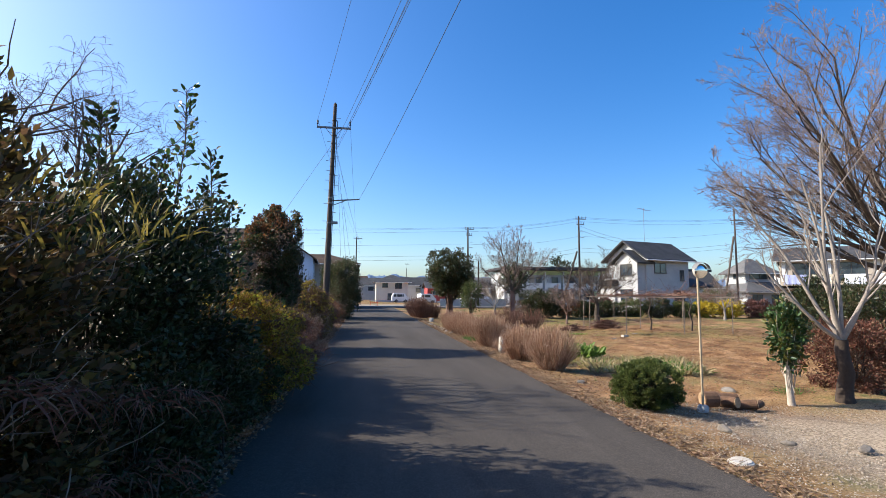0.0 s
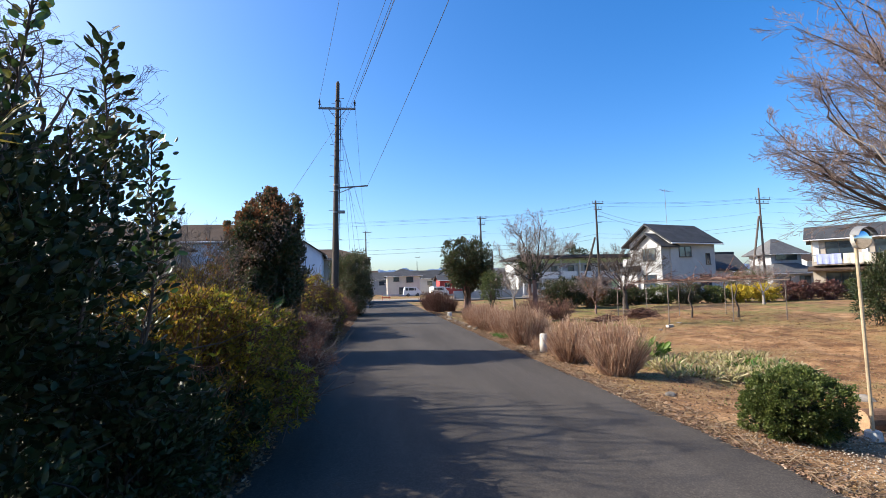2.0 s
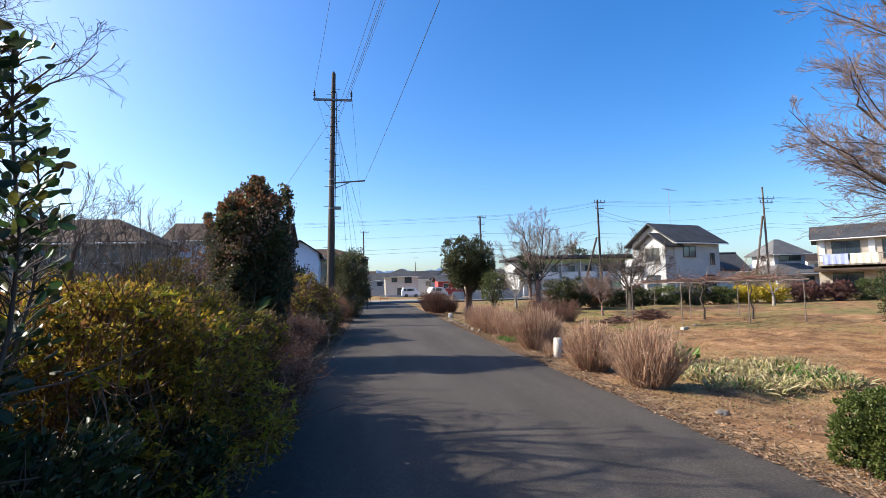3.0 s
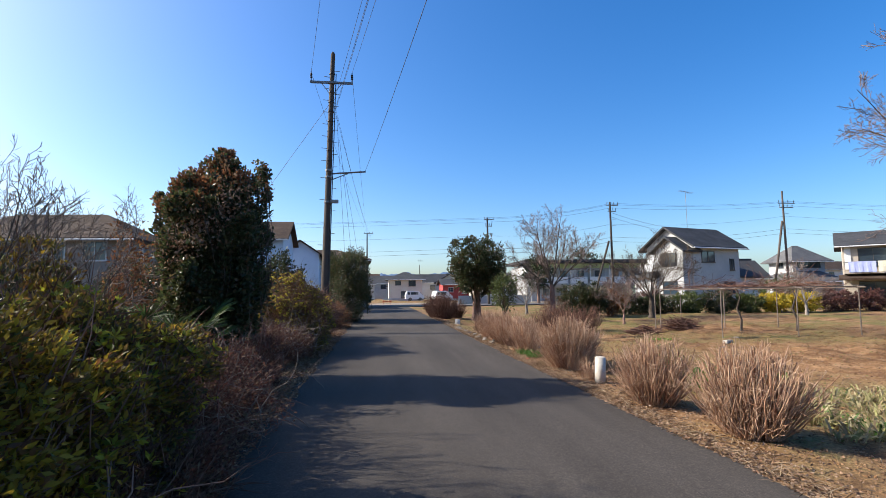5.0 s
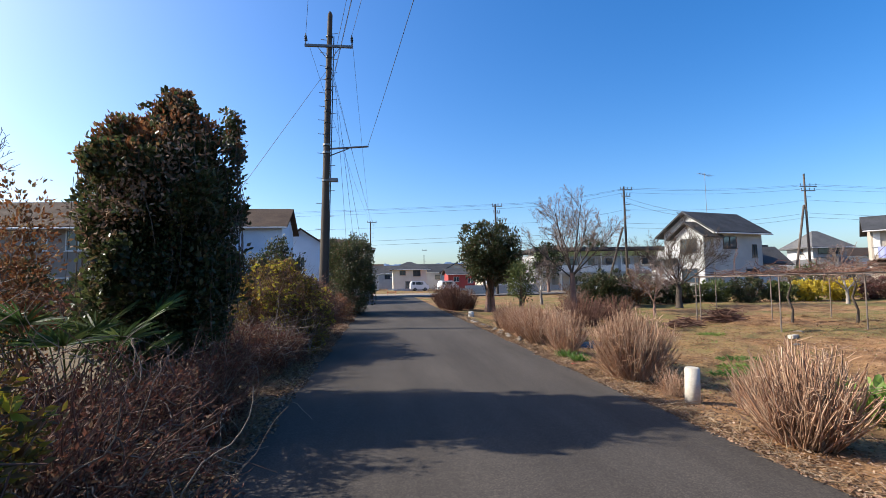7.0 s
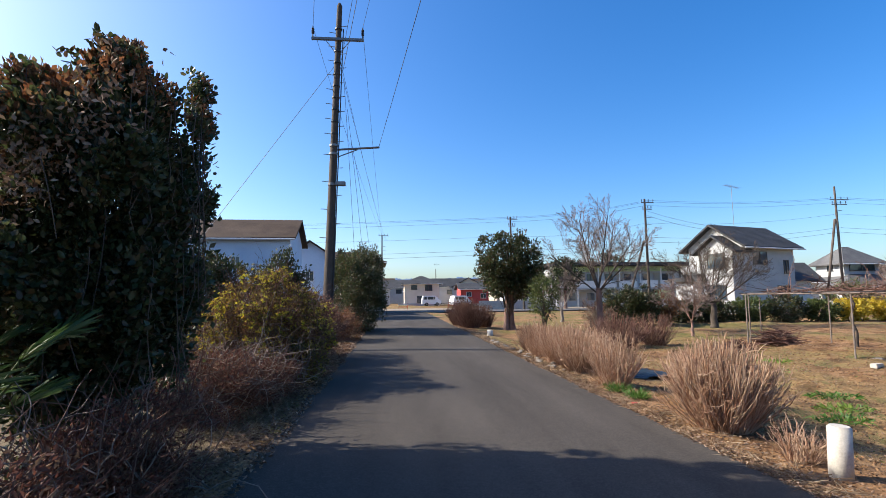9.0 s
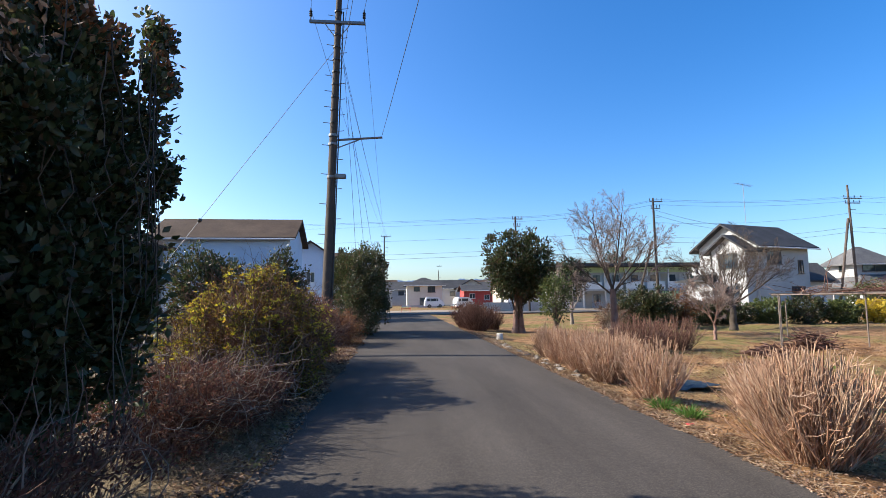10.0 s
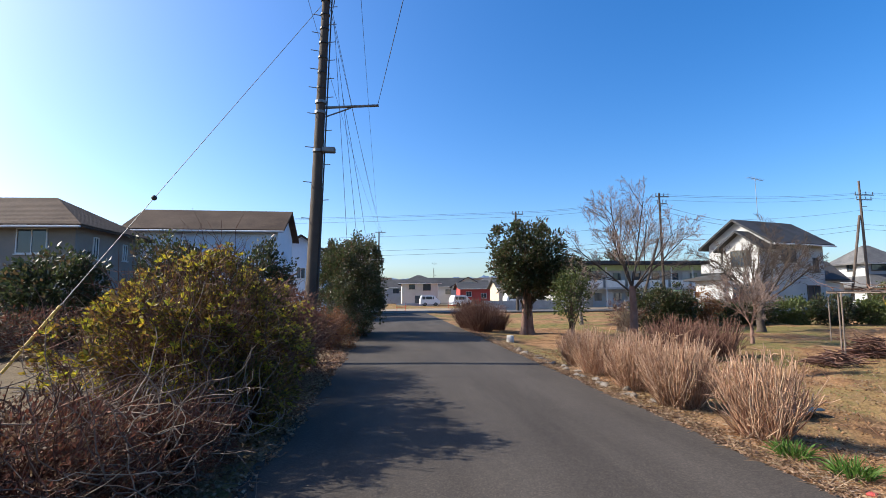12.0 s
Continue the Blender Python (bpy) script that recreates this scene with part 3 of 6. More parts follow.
def bare_tree(name, label, x, y, trunk_h, trunk_r, starts, rule, seed, trunk_mat, twig_mat, top=4, limb_mat=None, lean=(0, 0), min_r=0.0022, group=""):
    """A leafless tree: trunk, limbs and twigs. starts: (azimuth, rise, length, height share on the trunk) of the main limbs."""
    ob = thing(name, x, y, gz(x, y), label, "tree", group)
    g = np.random.default_rng(seed)
    s = np.linspace(0, 1, 7)
    tr = np.stack([lean[0] * s ** 1.5 * trunk_h, lean[1] * s ** 1.5 * trunk_h, -0.08 + s * (trunk_h + 0.08)], 1)
    tr[1:, :2] += g.normal(size=(6, 2)) * 0.02
    w = trunk_r * np.array([1.45, 1.12, 1.0, 0.95, 0.9, 0.86, 0.8])
    part("trunk", smooth(tube_mesh("trunk", tr[None], w[None], 12)), trunk_mat, ob)
    out = {i: [] for i in range(top + 1)}
    for az, rise, ln, share in starts:
        k = min(int(share * 6), 5)
        b = tr[k] + (tr[k + 1] - tr[k]) * (share * 6 - k)
        a, e = radians(az), radians(rise)
        limbs(b, (math.sin(a) * math.cos(e), math.cos(a) * math.cos(e), math.sin(e)), ln, trunk_r * rule.get("limb", 0.5), 0, top, g, out, rule)
    for lv, ss, word in ((0, 8, "limb"), (1, 6, "branch")):
        for p, q in out[lv]:
            part(word, smooth(tube_mesh(word, p[None], np.maximum(q, min_r)[None], ss)), limb_mat or trunk_mat, ob)
    fine = [b for lv in range(2, top + 1) for b in out[lv]]
    if fine:
        part("twig_crown", tube_mesh("twig_crown", [p for p, _ in fine], [np.maximum(q, min_r) for _, q in fine], 3), twig_mat, ob)
    return ob


def wire(name, label, points, radius=0.006, sag=0.0, steps=14, group="", mat=None):
    """A hanging line through the points given, drooping by sag between them."""
    pts = []
    for a, b in zip(points[:-1], points[1:]):
        for i in range(steps):
            t = i / steps
            v = Vector(a).lerp(Vector(b), t)
            v.z -= sag * 4 * t * (1 - t)
            pts.append(v)
    pts.append(Vector(points[-1]))
    me = tube_mesh(name, [np.array(pts)], [np.full(len(pts), radius)], 5)
    me.materials.append(mat or CABLE)
    return tagged(new(name, me), label, "cable", group)

# ---------------------------------------------------------------- ground, lane and far setting
def build_ground():
    xs = np.unique(np.concatenate([np.linspace(-1500, -40, 24), np.arange(-40, -4, 2.0), np.arange(-4, 4, 0.4), np.arange(4, 14, 0.16), np.arange(14, 24, 0.4), np.arange(24, 70, 2.0), np.linspace(70, 1500, 24)]))
    ys = np.unique(np.concatenate([np.linspace(-400, -20, 12), np.arange(-20, 0, 2.0), np.arange(0, 7, 0.4), np.arange(7, 27, 0.16), np.arange(27, 44, 0.4), np.arange(44, 120, 3.0), np.linspace(120, 2600, 30)]))
    X, Y = np.meshgrid(xs, ys, indexing="ij")
    Z = ground(X, Y)
    Z = Z + relief(X, Y)
    n, m = X.shape
    i = np.arange(n * m).reshape(n, m)
    f = np.stack([i[:-1, :-1], i[1:, :-1], i[1:, 1:], i[:-1, 1:]], -1).reshape(-1, 4)
    me = smooth(np_mesh("ground", np.stack([X, Y, Z], -1), f))
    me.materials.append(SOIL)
    tagged(new("ground", me), "dry brown garden soil and winter grass", "ground", kind="structure")


def lane_edges(y):
    wob = 0.03 * math.sin(y * 2.1) + 0.02 * math.sin(y * 5.3 + 1)
    left = -1.22 - 0.05 * min(max(y - 20, 0), 25) / 25 + wob
    right = 3.18 + 0.30 * min(max(y - 16, 0), 36) / 36 + 0.5 * wob
    return left, right


def build_road():
    bm = bmesh.new()
    rows = []
    y = -40.0
    while y <= 60:
        a, b = lane_edges(y)
        rows.append([bm.verts.new((x, y, 0.001 * min(max(y, 0), 80) + dz)) for x, dz in ((a - 0.03, -0.06), (a, 0.014), ((a + b) / 2, 0.03), (b, 0.014), (b + 0.03, -0.06))])
        y += 0.5
    for p, q in zip(rows[:-1], rows[1:]):
        for k in range(4):
            bm.faces.new((p[k], p[k + 1], q[k + 1], q[k]))
    single("road", bm, ASPHALT, Matrix(), "narrow grey asphalt lane", "road", kind="structure")
    single("road_crossing", box_bm(260, 6.5, 0.1, (20, 64, 0.055), 0.01), ROADFAR, Matrix(), "worn grey street crossing at the lane's end", "road", kind="structure")
    single("pavement", box_bm(200, 11, 0.1, (0, 74, 0.045), 0.02), surf("forecourt", (0.22, 0.175, 0.13), (0.31, 0.25, 0.19), 0.3, 10, 0.9, 0.1), Matrix(), "pale forecourt beyond the street", "pavement", kind="structure")


def build_hills():
    g = np.random.default_rng(4)
    for k, (dist, hgt, mat) in enumerate(((2400, 165, HILLS), (900, 17, FARWOOD))):
        n = 620
        xs = np.linspace(-2600, 2600, n)
        top = hgt * (0.56 + 0.06 * np.sin(xs * 0.0031 + k) + 0.035 * np.sin(xs * 0.017 + 2 * k) + 0.03 * np.sin(xs * 0.043 + 1.5 * np.sin(xs * 0.009)) + 0.02 * np.sin(xs * 0.097 + k) + 0.012 * g.normal(size=n))
        top = np.maximum(top, 6)
        cols = np.stack([np.stack([xs, np.full(n, dist), np.full(n, -5.0)], -1), np.stack([xs, np.full(n, dist + 60.0), top], -1), np.stack([xs, np.full(n, dist + 240.0), np.full(n, -5.0)], -1)], 1)
        i = np.arange(n * 3).reshape(n, 3)
        f = np.concatenate([np.stack([i[:-1, j], i[1:, j], i[1:, j + 1], i[:-1, j + 1]], -1) for j in (0, 1)])
        me = np_mesh("backdrop", cols, f)
        me.materials.append(mat)
        tagged(new("backdrop", me), "hazy blue mountains" if k == 0 else "dark distant woods", "hills", kind="structure")


build_ground()
build_road()
build_hills()


# ---------------------------------------------------------------- houses
def roof_gable(w, d, eave, ridge, o, t=0.16):
    """Two slabs that meet in a ridge along x."""
    bm = bmesh.new()
    sl = (ridge - eave) / (d / 2)
    ze = eave - sl * o
    prof = [(-o, ze), (d / 2, ridge), (d + o, ze), (d + o, ze + t), (d / 2, ridge + t * 1.1), (-o, ze + t)]
    m = Matrix(((0, 1, 0, -o), (1, 0, 0, 0), (0, 0, 1, 0), (0, 0, 0, 1)))
    return prism_bm(prof, w + 2 * o, bm, m)


def roof_hip(w, d, eave, ridge, o, t=0.16):
    bm = bmesh.new()
    sl = (ridge - eave) / (d / 2)
    ze = eave - sl * o
    hx = min(d / 2, w / 2 - 0.4)
    for dz, flip in ((t, False), (0, True)):
        c = [bm.verts.new((x, y, ze + dz)) for x, y in ((-o, -o), (w + o, -o), (w + o, d + o), (-o, d + o))]
        r = [bm.verts.new((x, d / 2, ridge + dz)) for x in (hx, w - hx)]
        fs = [(c[0], c[1], r[1], r[0]), (c[1], c[2], r[1]), (c[2], c[3], r[0], r[1]), (c[3], c[0], r[0])]
        for f in fs:
            bm.faces.new(f[::-1] if flip else f)
        if not flip:
            upper = c
        else:
            for i in range(4):
                j = (i + 1) % 4
                bm.faces.new((c[i], c[j], upper[j], upper[i]))
    return bm


def add_window(ob, face, u, z, ww, hh, w, d, frame_mat, glass=None):
    """A framed window with two panes, set into one face of a house."""
    rot = {"f": 0, "r": 90, "b": 180, "l": -90}[face]
    at = {"f": (u, -0.02, z), "r": (w + 0.02, u, z), "b": (u, d + 0.02, z), "l": (-0.02, u, z)}[face]
    b = 0.055
    bm = bmesh.new()
    for sx, sz, px, pz in ((ww, b, 0, hh / 2), (ww, b, 0, -hh / 2), (b, hh, -ww / 2, 0), (b, hh, ww / 2, 0), (b * 0.8, hh, 0, 0)):
        box_bm(sx + (b if sz == b else 0), 0.08, sz, (px, 0, pz), bm=bm)
    win = part("window", bm, frame_mat, ob)
    win.location, win.rotation_euler = at, (0, 0, radians(rot))
    for s in (-1, 1):
        part("pane", box_bm(ww / 2 - 0.02, 0.02, hh, (s * ww / 4, 0.015 if s < 0 else 0.0, 0)), glass or GLASS, win)
    part("sill", box_bm(ww + 0.16, 0.12, 0.05, (0, -0.03, -hh / 2 - 0.05)), frame_mat, win)
    return win


def house(name, label, x, y, turn, w, d, eave, ridge, wall_mat, roof_mat, roof="gable", o=0.55, windows=(), frame_mat=None, category="house", base=True):
    ob = thing(name, x, y, gz(x, y), label, category)
    ob.rotation_euler = (0, 0, radians(turn))
    bm = bmesh.new()
    if roof == "gable":
        m = Matrix(((0, 1, 0, 0), (1, 0, 0, 0), (0, 0, 1, 0), (0, 0, 0, 1)))
        prism_bm([(0, -0.2), (d, -0.2), (d, eave), (d / 2, ridge), (0, eave)], w, bm, m)
        rb = roof_gable(w, d, eave, ridge, o)
    else:
        box_bm(w, d, eave + 0.2, (w / 2, d / 2, (eave - 0.2) / 2), bm=bm)
        rb = roof_hip(w, d, eave, ridge, o)
    part("wall", bm, wall_mat, ob)
    part("roof", rb, roof_mat, ob)
    # gutter along the front and a concrete footing
    sl = (ridge - eave) / (d / 2)
    part("gutter", rod_bm((-o, -o - 0.06, eave - sl * o + 0.02), (w + o, -o - 0.06, eave - sl * o + 0.02), 0.06, 6), WHITEFRAME, ob)
    if base:
        part("footing", box_bm(w + 0.06, d + 0.06, 0.62, (w / 2, d / 2, 0.09)), CONCRETE, ob)
    for win in windows:
        add_window(ob, *win, w, d, frame_mat or WINDOWFRAME)
    return ob


def main_house():
    """White two-storey house, gable towards the lane, with a smaller gable, a porch roof and a rear wing."""
    w, d, eave, ridge = 6.4, 5.3, 5.75, 7.5
    ob = house("house", "white rendered two-storey house with a charcoal gable roof", 28.9, 47.3, 17, w, d, eave, ridge, WALLWHITE, ROOFDARK, "gable", 0.6,
               windows=[("f", 2.0, 4.6, 1.7, 1.0), ("f", 5.3, 3.9, 0.6, 1.1), ("l", 1.5, 1.75, 1.5, 1.15), ("l", 4.0, 1.75, 1.5, 1.15), ("l", 1.3, 4.45, 1.5, 1.25), ("l", 3.4, 4.45, 1.5, 1.25), ("f", 4.8, 1.7, 1.6, 1.1)])
    # smaller gable in front of the main one
    m = Matrix(((0, 1, 0, -1.1), (1, 0, 0, 0.2), (0, 0, 1, 0), (0, 0, 0, 1)))
    part("front_bay", prism_bm([(0, -0.2), (3.0, -0.2), (3.0, 5.3), (1.5, 6.35), (0, 5.3)], 1.1, None, m), WALLWHITE, ob)
    m2 = Matrix(((0, 1, 0, -1.6), (1, 0, 0, 0.2), (0, 0, 1, 0), (0, 0, 0, 1)))
    part("bay_roof", prism_bm([(-0.5, 4.98), (1.5, 6.4), (3.5, 4.98), (3.5, 5.14), (1.5, 6.58), (-0.5, 5.14)], 2.6, None, m2), ROOFDARK, ob)
    for u, z in ((1.5, 4.4), (1.5, 1.75)):
        win = add_window(ob, "l", u + 0.2, z, 1.6, 1.2, w, d, WINDOWFRAME)
        win.location.x = -1.12
    # porch roof on the street side of the gable
    m3 = Matrix(((0, 1, 0, -1.9), (1, 0, 0, 2.9), (0, 0, 1, 0), (0, 0, 0, 1)))
    part("porch_roof", prism_bm([(0, 2.75), (3.6, 2.75), (3.6, 2.9), (0, 3.35)], 2.0, None, m3), ROOFDARK, ob)
    part("porch_wall", box_bm(1.4, 2.6, 2.9, (-0.7, 4.4, 1.35)), WALLWHITE, ob)
    part("balcony", box_bm(1.1, 2.2, 0.75, (-0.55, 4.2, 3.75), 0.02), WALLWHITE, ob)
    # rear wing, lower, dark roof
    m4 = Matrix(((0, 1, 0, w), (1, 0, 0, 1.2), (0, 0, 1, 0), (0, 0, 0, 1)))
    part("wing", prism_bm([(0, -0.2), (4.6, -0.2), (4.6, 2.9), (2.3, 4.0), (0, 2.9)], 4.2, None, m4), WALLGREY, ob)
    m5 = Matrix(((0, 1, 0, w), (1, 0, 0, 1.2), (0, 0, 1, 0), (0, 0, 0, 1)))
    part("wing_roof", prism_bm([(-0.5, 2.66), (2.3, 4.02), (5.1, 2.66), (5.1, 2.82), (2.3, 4.2), (-0.5, 2.82)], 4.7, None, m5), ROOFDARK, ob)
    # television aerial on a tall mast
    mast = part("aerial_mast", rod_bm((3.2, 3.0, 7.6), (3.2, 3.0, 11.6), 0.02, 6), STEEL, ob)
    part("aerial_boom", rod_bm((2.3, 3.0, 11.5), (4.2, 3.0, 11.35), 0.015, 5), STEEL, mast)
    for k in range(9):
        part("aerial_rod", rod_bm((2.35 + k * 0.22, 2.7, 11.49 - 0.015 * k), (2.35 + k * 0.22, 3.3, 11.49 - 0.015 * k), 0.008, 4), STEEL, mast)
    return ob


def apartment():
    """Long white two-storey block with a dark flat eave, a pale green band and an access gallery with railings."""
    ob = thing("apartment_building", 22.0, 75, 0, "long white two-storey apartment block with green fascia", "building")
    L, D, H = 34, 8, 5.35
    part("wall", box_bm(L, D, H + 0.2, (L / 2, D / 2 + 1.4, H / 2 - 0.1)), WALLWHITE, ob)
    part("roof", box_bm(L + 1.6, D + 3.2, 0.42, (L / 2, D / 2 + 0.4, H + 0.55), 0.03), ROOFDARK, ob)
    part("fascia", box_bm(L, 0.2, 0.7, (L / 2, 1.28, H - 0.05)), GREENPAINT, ob)
    part("gallery_floor", box_bm(L, 1.5, 0.22, (L / 2, 0.65, 2.55)), CONCRETE, ob)
    for k in range(12):
        part("post", box_bm(0.13, 0.13, H, (0.3 + k * 3.03, 0.0, H / 2)), WHITEPAINT, ob)
        u = 1.8 + k * 2.75
        part("rail_panel", box_bm(2.6, 0.05, 0.95, (1.6 + k * 3.0, -0.03, 3.15)), WHITEPAINT, ob)
        for z in (1.1, 3.75):
            part("door", box_bm(0.9, 0.06, 2.0, (u, 1.37, z)), WALLTAN if k % 2 else WALLGREY, ob)
            part("window", box_bm(1.0, 0.06, 1.0, (u + 1.2, 1.37, z + 0.35)), GLASS, ob)
    part("green_stair_panel", box_bm(2.4, 0.08, 2.2, (15.6, -0.06, 1.2)), GREENPAINT, ob)
    part("stair", box_bm(2.6, 1.0, 0.18, (12.6, -0.5, 1.3), 0, Matrix.Rotation(radians(35), 4, "Y")), STEEL, ob)
    return ob


def balcony_house():
    """Two-storey house with washing hung on its balcony."""
    w, d = 13.5, 7
    ob = house("house", "tan two-storey house with a balcony and brown lower roof", 45.6, 48.4, -46, w, d, 5.75, 7.1, WALLTAN, ROOFDARK, "gable", 0.6,
               windows=[("f", 2.3, 4.4, 2.2, 1.8), ("f", 6.2, 4.4, 2.2, 1.8), ("f", 10.3, 4.4, 2.2, 1.8), ("f", 2.3, 1.2, 2.4, 1.8), ("f", 7.0, 1.2, 2.4, 1.8)])
    part("lower_roof", box_bm(w + 0.8, 1.9, 0.16, (w / 2, -0.85, 2.55), 0, Matrix.Rotation(radians(12), 4, "X")), ROOFBROWN, ob)
    for k in range(4):
        part("white_panel", box_bm(0.5, 0.06, 2.4, (0.4 + k * 3.9, -0.05, 4.5), 0.01), WHITEPAINT, ob)
    part("balcony_floor", box_bm(w, 1.2, 0.14, (w / 2, -0.6, 2.95)), WALLTAN, ob)
    part("balcony_rail", rod_bm((0, -1.15, 3.95), (w, -1.15, 3.95), 0.035, 6), STEEL, ob)
    for k in range(15):
        part("baluster", rod_bm((0.1 + k * 0.95, -1.15, 3.0), (0.1 + k * 0.95, -1.15, 3.95), 0.018, 5), STEEL, ob)
    for k, (u, ww, mat, lab) in enumerate(((1.4, 2.0, CLOTHBLUE, "blue quilt hung over a balcony rail"), (3.6, 2.1, CLOTHCREAM, "cream quilt hung over a balcony rail"), (6.4, 1.7, CLOTHWHITE, "white quilt hung over a balcony rail"), (8.6, 1.6, CLOTHWHITE, "white quilt hung over a balcony rail"))):
        bm = bmesh.new()
        n = 14
        rows = []
        for i in range(n + 1):
            x = u - ww / 2 + ww * i / n
            sag = 0.03 * math.sin(i * 1.7 + k)
            rows.append([bm.verts.new((x, yy + sag * f, zz)) for yy, zz, f in ((-1.05, 3.2, 0.6), (-1.1, 4.0, 0.2), (-1.2, 4.02, 0.2), (-1.27, 3.0, 1.0))])
        for p, q in zip(rows[:-1], rows[1:]):
            for j in range(3):
                bm.faces.new((p[j], p[j + 1], q[j + 1], q[j]))
        o2 = single("quilt", bm, mat, Matrix.Translation((45.6, 48.4, gz(45.6, 48.4))) @ Matrix.Rotation(radians(-46), 4, "Z"), lab, "quilt", "washing")
        sd = o2.modifiers.new("thick", "SOLIDIFY")
        sd.thickness = 0.05
    return ob


main_house()
apartment()
balcony_house()
house("house", "white two-storey house with grey tiled hip roof", 54.6, 64, -2, 4.6, 4.2, 5.55, 7.2, WALLWHITE, ROOFGREY, "hip", 0.7, windows=[("f", 2.3, 4.75, 3.2, 0.95), ("l", 2.0, 4.75, 0.8, 0.8)])
house("house", "low white house wing with grey tiled hip roof", 53.4, 62.4, -2, 6.4, 6.0, 2.7, 4.5, WALLWHITE, ROOFGREY, "hip", 0.7, windows=[("f", 1.6, 1.4, 1.6, 1.1), ("f", 4.6, 1.4, 1.6, 1.1), ("l", 3.0, 1.4, 1.6, 1.1)])
house("house", "low grey house with a charcoal gable roof", 39.4, 57, -4, 4.8, 4.6, 3.0, 4.75, WALLGREY, ROOFDARK, "gable", 0.5, windows=[("f", 2.4, 1.6, 1.6, 1.1)])
house("house", "grey house with a dark hip roof", -27.0, 39.2, -2, 11.6, 6.0, 5.35, 7.0, WALLDUSK, ROOFBROWN, "hip", 0.6, windows=[("f", 7.2, 4.4, 1.3, 1.15), ("f", 9.6, 4.4, 1.4, 1.2), ("r", 1.6, 4.2, 0.4, 1.1), ("r", 4.3, 4.2, 0.4, 0.9), ("f", 4.0, 4.4, 1.3, 1.1), ("f", 8.0, 1.4, 2.2, 1.6)], frame_mat=WHITEFRAME)
house("house", "pale blue two-storey house with a brown roof", -16.6, 46.2, 2, 9.2, 6.0, 6.1, 7.65, WALLBLUE, ROOFBROWN, "gable", 0.45, windows=[("f", 3.9, 4.2, 0.7, 1.0), ("f", 5.4, 4.3, 0.6, 0.7), ("r", 2.5, 4.0, 0.6, 1.0)], frame_mat=WHITEFRAME)
house("house", "pale grey gabled house with a brown roof", -5.6, 55.5, 94, 6.5, 3.6, 5.5, 6.7, WALLBLUE, ROOFBROWN, "gable", 0.4, windows=[("l", 1.8, 3.6, 0.7, 0.9), ("f", 3.0, 3.8, 0.8, 0.9)], frame_mat=WHITEFRAME)
house("house", "tan house with a flat brown roof behind the hedge", -10.5, 62, 2, 9.5, 7, 5.4, 6.6, WALLTAN, ROOFBROWN, "hip", 0.5)
# far row beyond the street
house("house", "beige two-storey house with a dark hip roof", 2.6, 112, 0, 7.2, 7, 4.6, 6.0, WALLCREAM, ROOFDARK, "hip", 0.7, windows=[("f", 2.0, 3.7, 1.2, 0.9), ("f", 5.0, 3.6, 1.5, 1.2), ("f", 3.6, 1.2, 2.0, 1.4)])
house("house", "red sided house with a dark roof", 13.2, 104, 0, 6.0, 6, 3.3, 4.3, WALLRED, ROOFDARK, "gable", 0.5, windows=[("f", 1.6, 2.2, 1.0, 0.9), ("f", 4.4, 1.9, 1.0, 0.9)], frame_mat=WHITEFRAME)
house("house", "cream gabled house far beyond the street", 20.5, 118, 80, 7, 7, 4.0, 5.9, WALLCREAM, ROOFDARK, "gable", 0.5)
house("house", "white house far beyond the street", -7.0, 120, 0, 6.5, 6, 3.8, 5.4, WALLWHITE, ROOFDARK, "gable", 0.5, windows=[("f", 3.0, 2.4, 1.2, 1.0)])
house("house", "grey house with a dark roof far beyond the street", 9.8, 128, 0, 9, 6, 4.4, 6.2, WALLGREY, ROOFDARK, "gable", 0.5, windows=[("f", 4.0, 3.0, 1.2, 1.0)])
house("house", "white house with a blue-grey roof far beyond the street", 22.0, 140, 4, 12, 8, 4.6, 6.6, WALLWHITE, ROOFGREY, "hip", 0.5)
house("house", "tan shed behind the street", 15.5, 82, 0, 5.5, 6, 3.0, 4.2, WALLTAN, ROOFDARK, "gable", 0.4)
for k, (x, y, w, e) in enumerate(((-1, 150, 9, 4.6), (13, 146, 10, 5.0), (25, 156, 9, 5.2), (34, 138, 10, 4.6), (-15, 142, 9, 4.8), (3, 138, 6, 3.4), (17, 128, 6, 3.6), (-30, 150, 14, 5), (-12, 170, 13, 6), (6, 180, 12, 5.5), (30, 170, 16, 6), (52, 150, 15, 5), (80, 130, 16, 6), (-60, 140, 18, 6), (105, 110, 16, 6), (18, 210, 15, 6), (40, 220, 14, 6.5), (-4, 230, 14, 6))):
    house("house", "distant house with a dark roof", x, y, (k * 37) % 20 - 10, w, 8, e, e + 2, (WALLWHITE, WALLCREAM, WALLGREY)[k % 3], (ROOFDARK, ROOFGREY, ROOFBROWN)[k % 3], "hip" if k % 2 else "gable", 0.5, windows=[("f", 3, e - 1.2, 1.6, 1.1), ("f", w - 4, e - 1.2, 1.6, 1.1)])

# low walls along the street
single("garden_wall", box_bm(9.5, 0.16, 1.15, (15.2, 68.5, 0.55), 0.015), CONCRETE, Matrix(), "low grey concrete block wall by the street", "wall")
single("garden_wall", box_bm(12, 0.16, 1.0, (34, 69.5, 0.5), 0.015), CONCRETE, Matrix(), "low grey concrete block wall by the street", "wall")


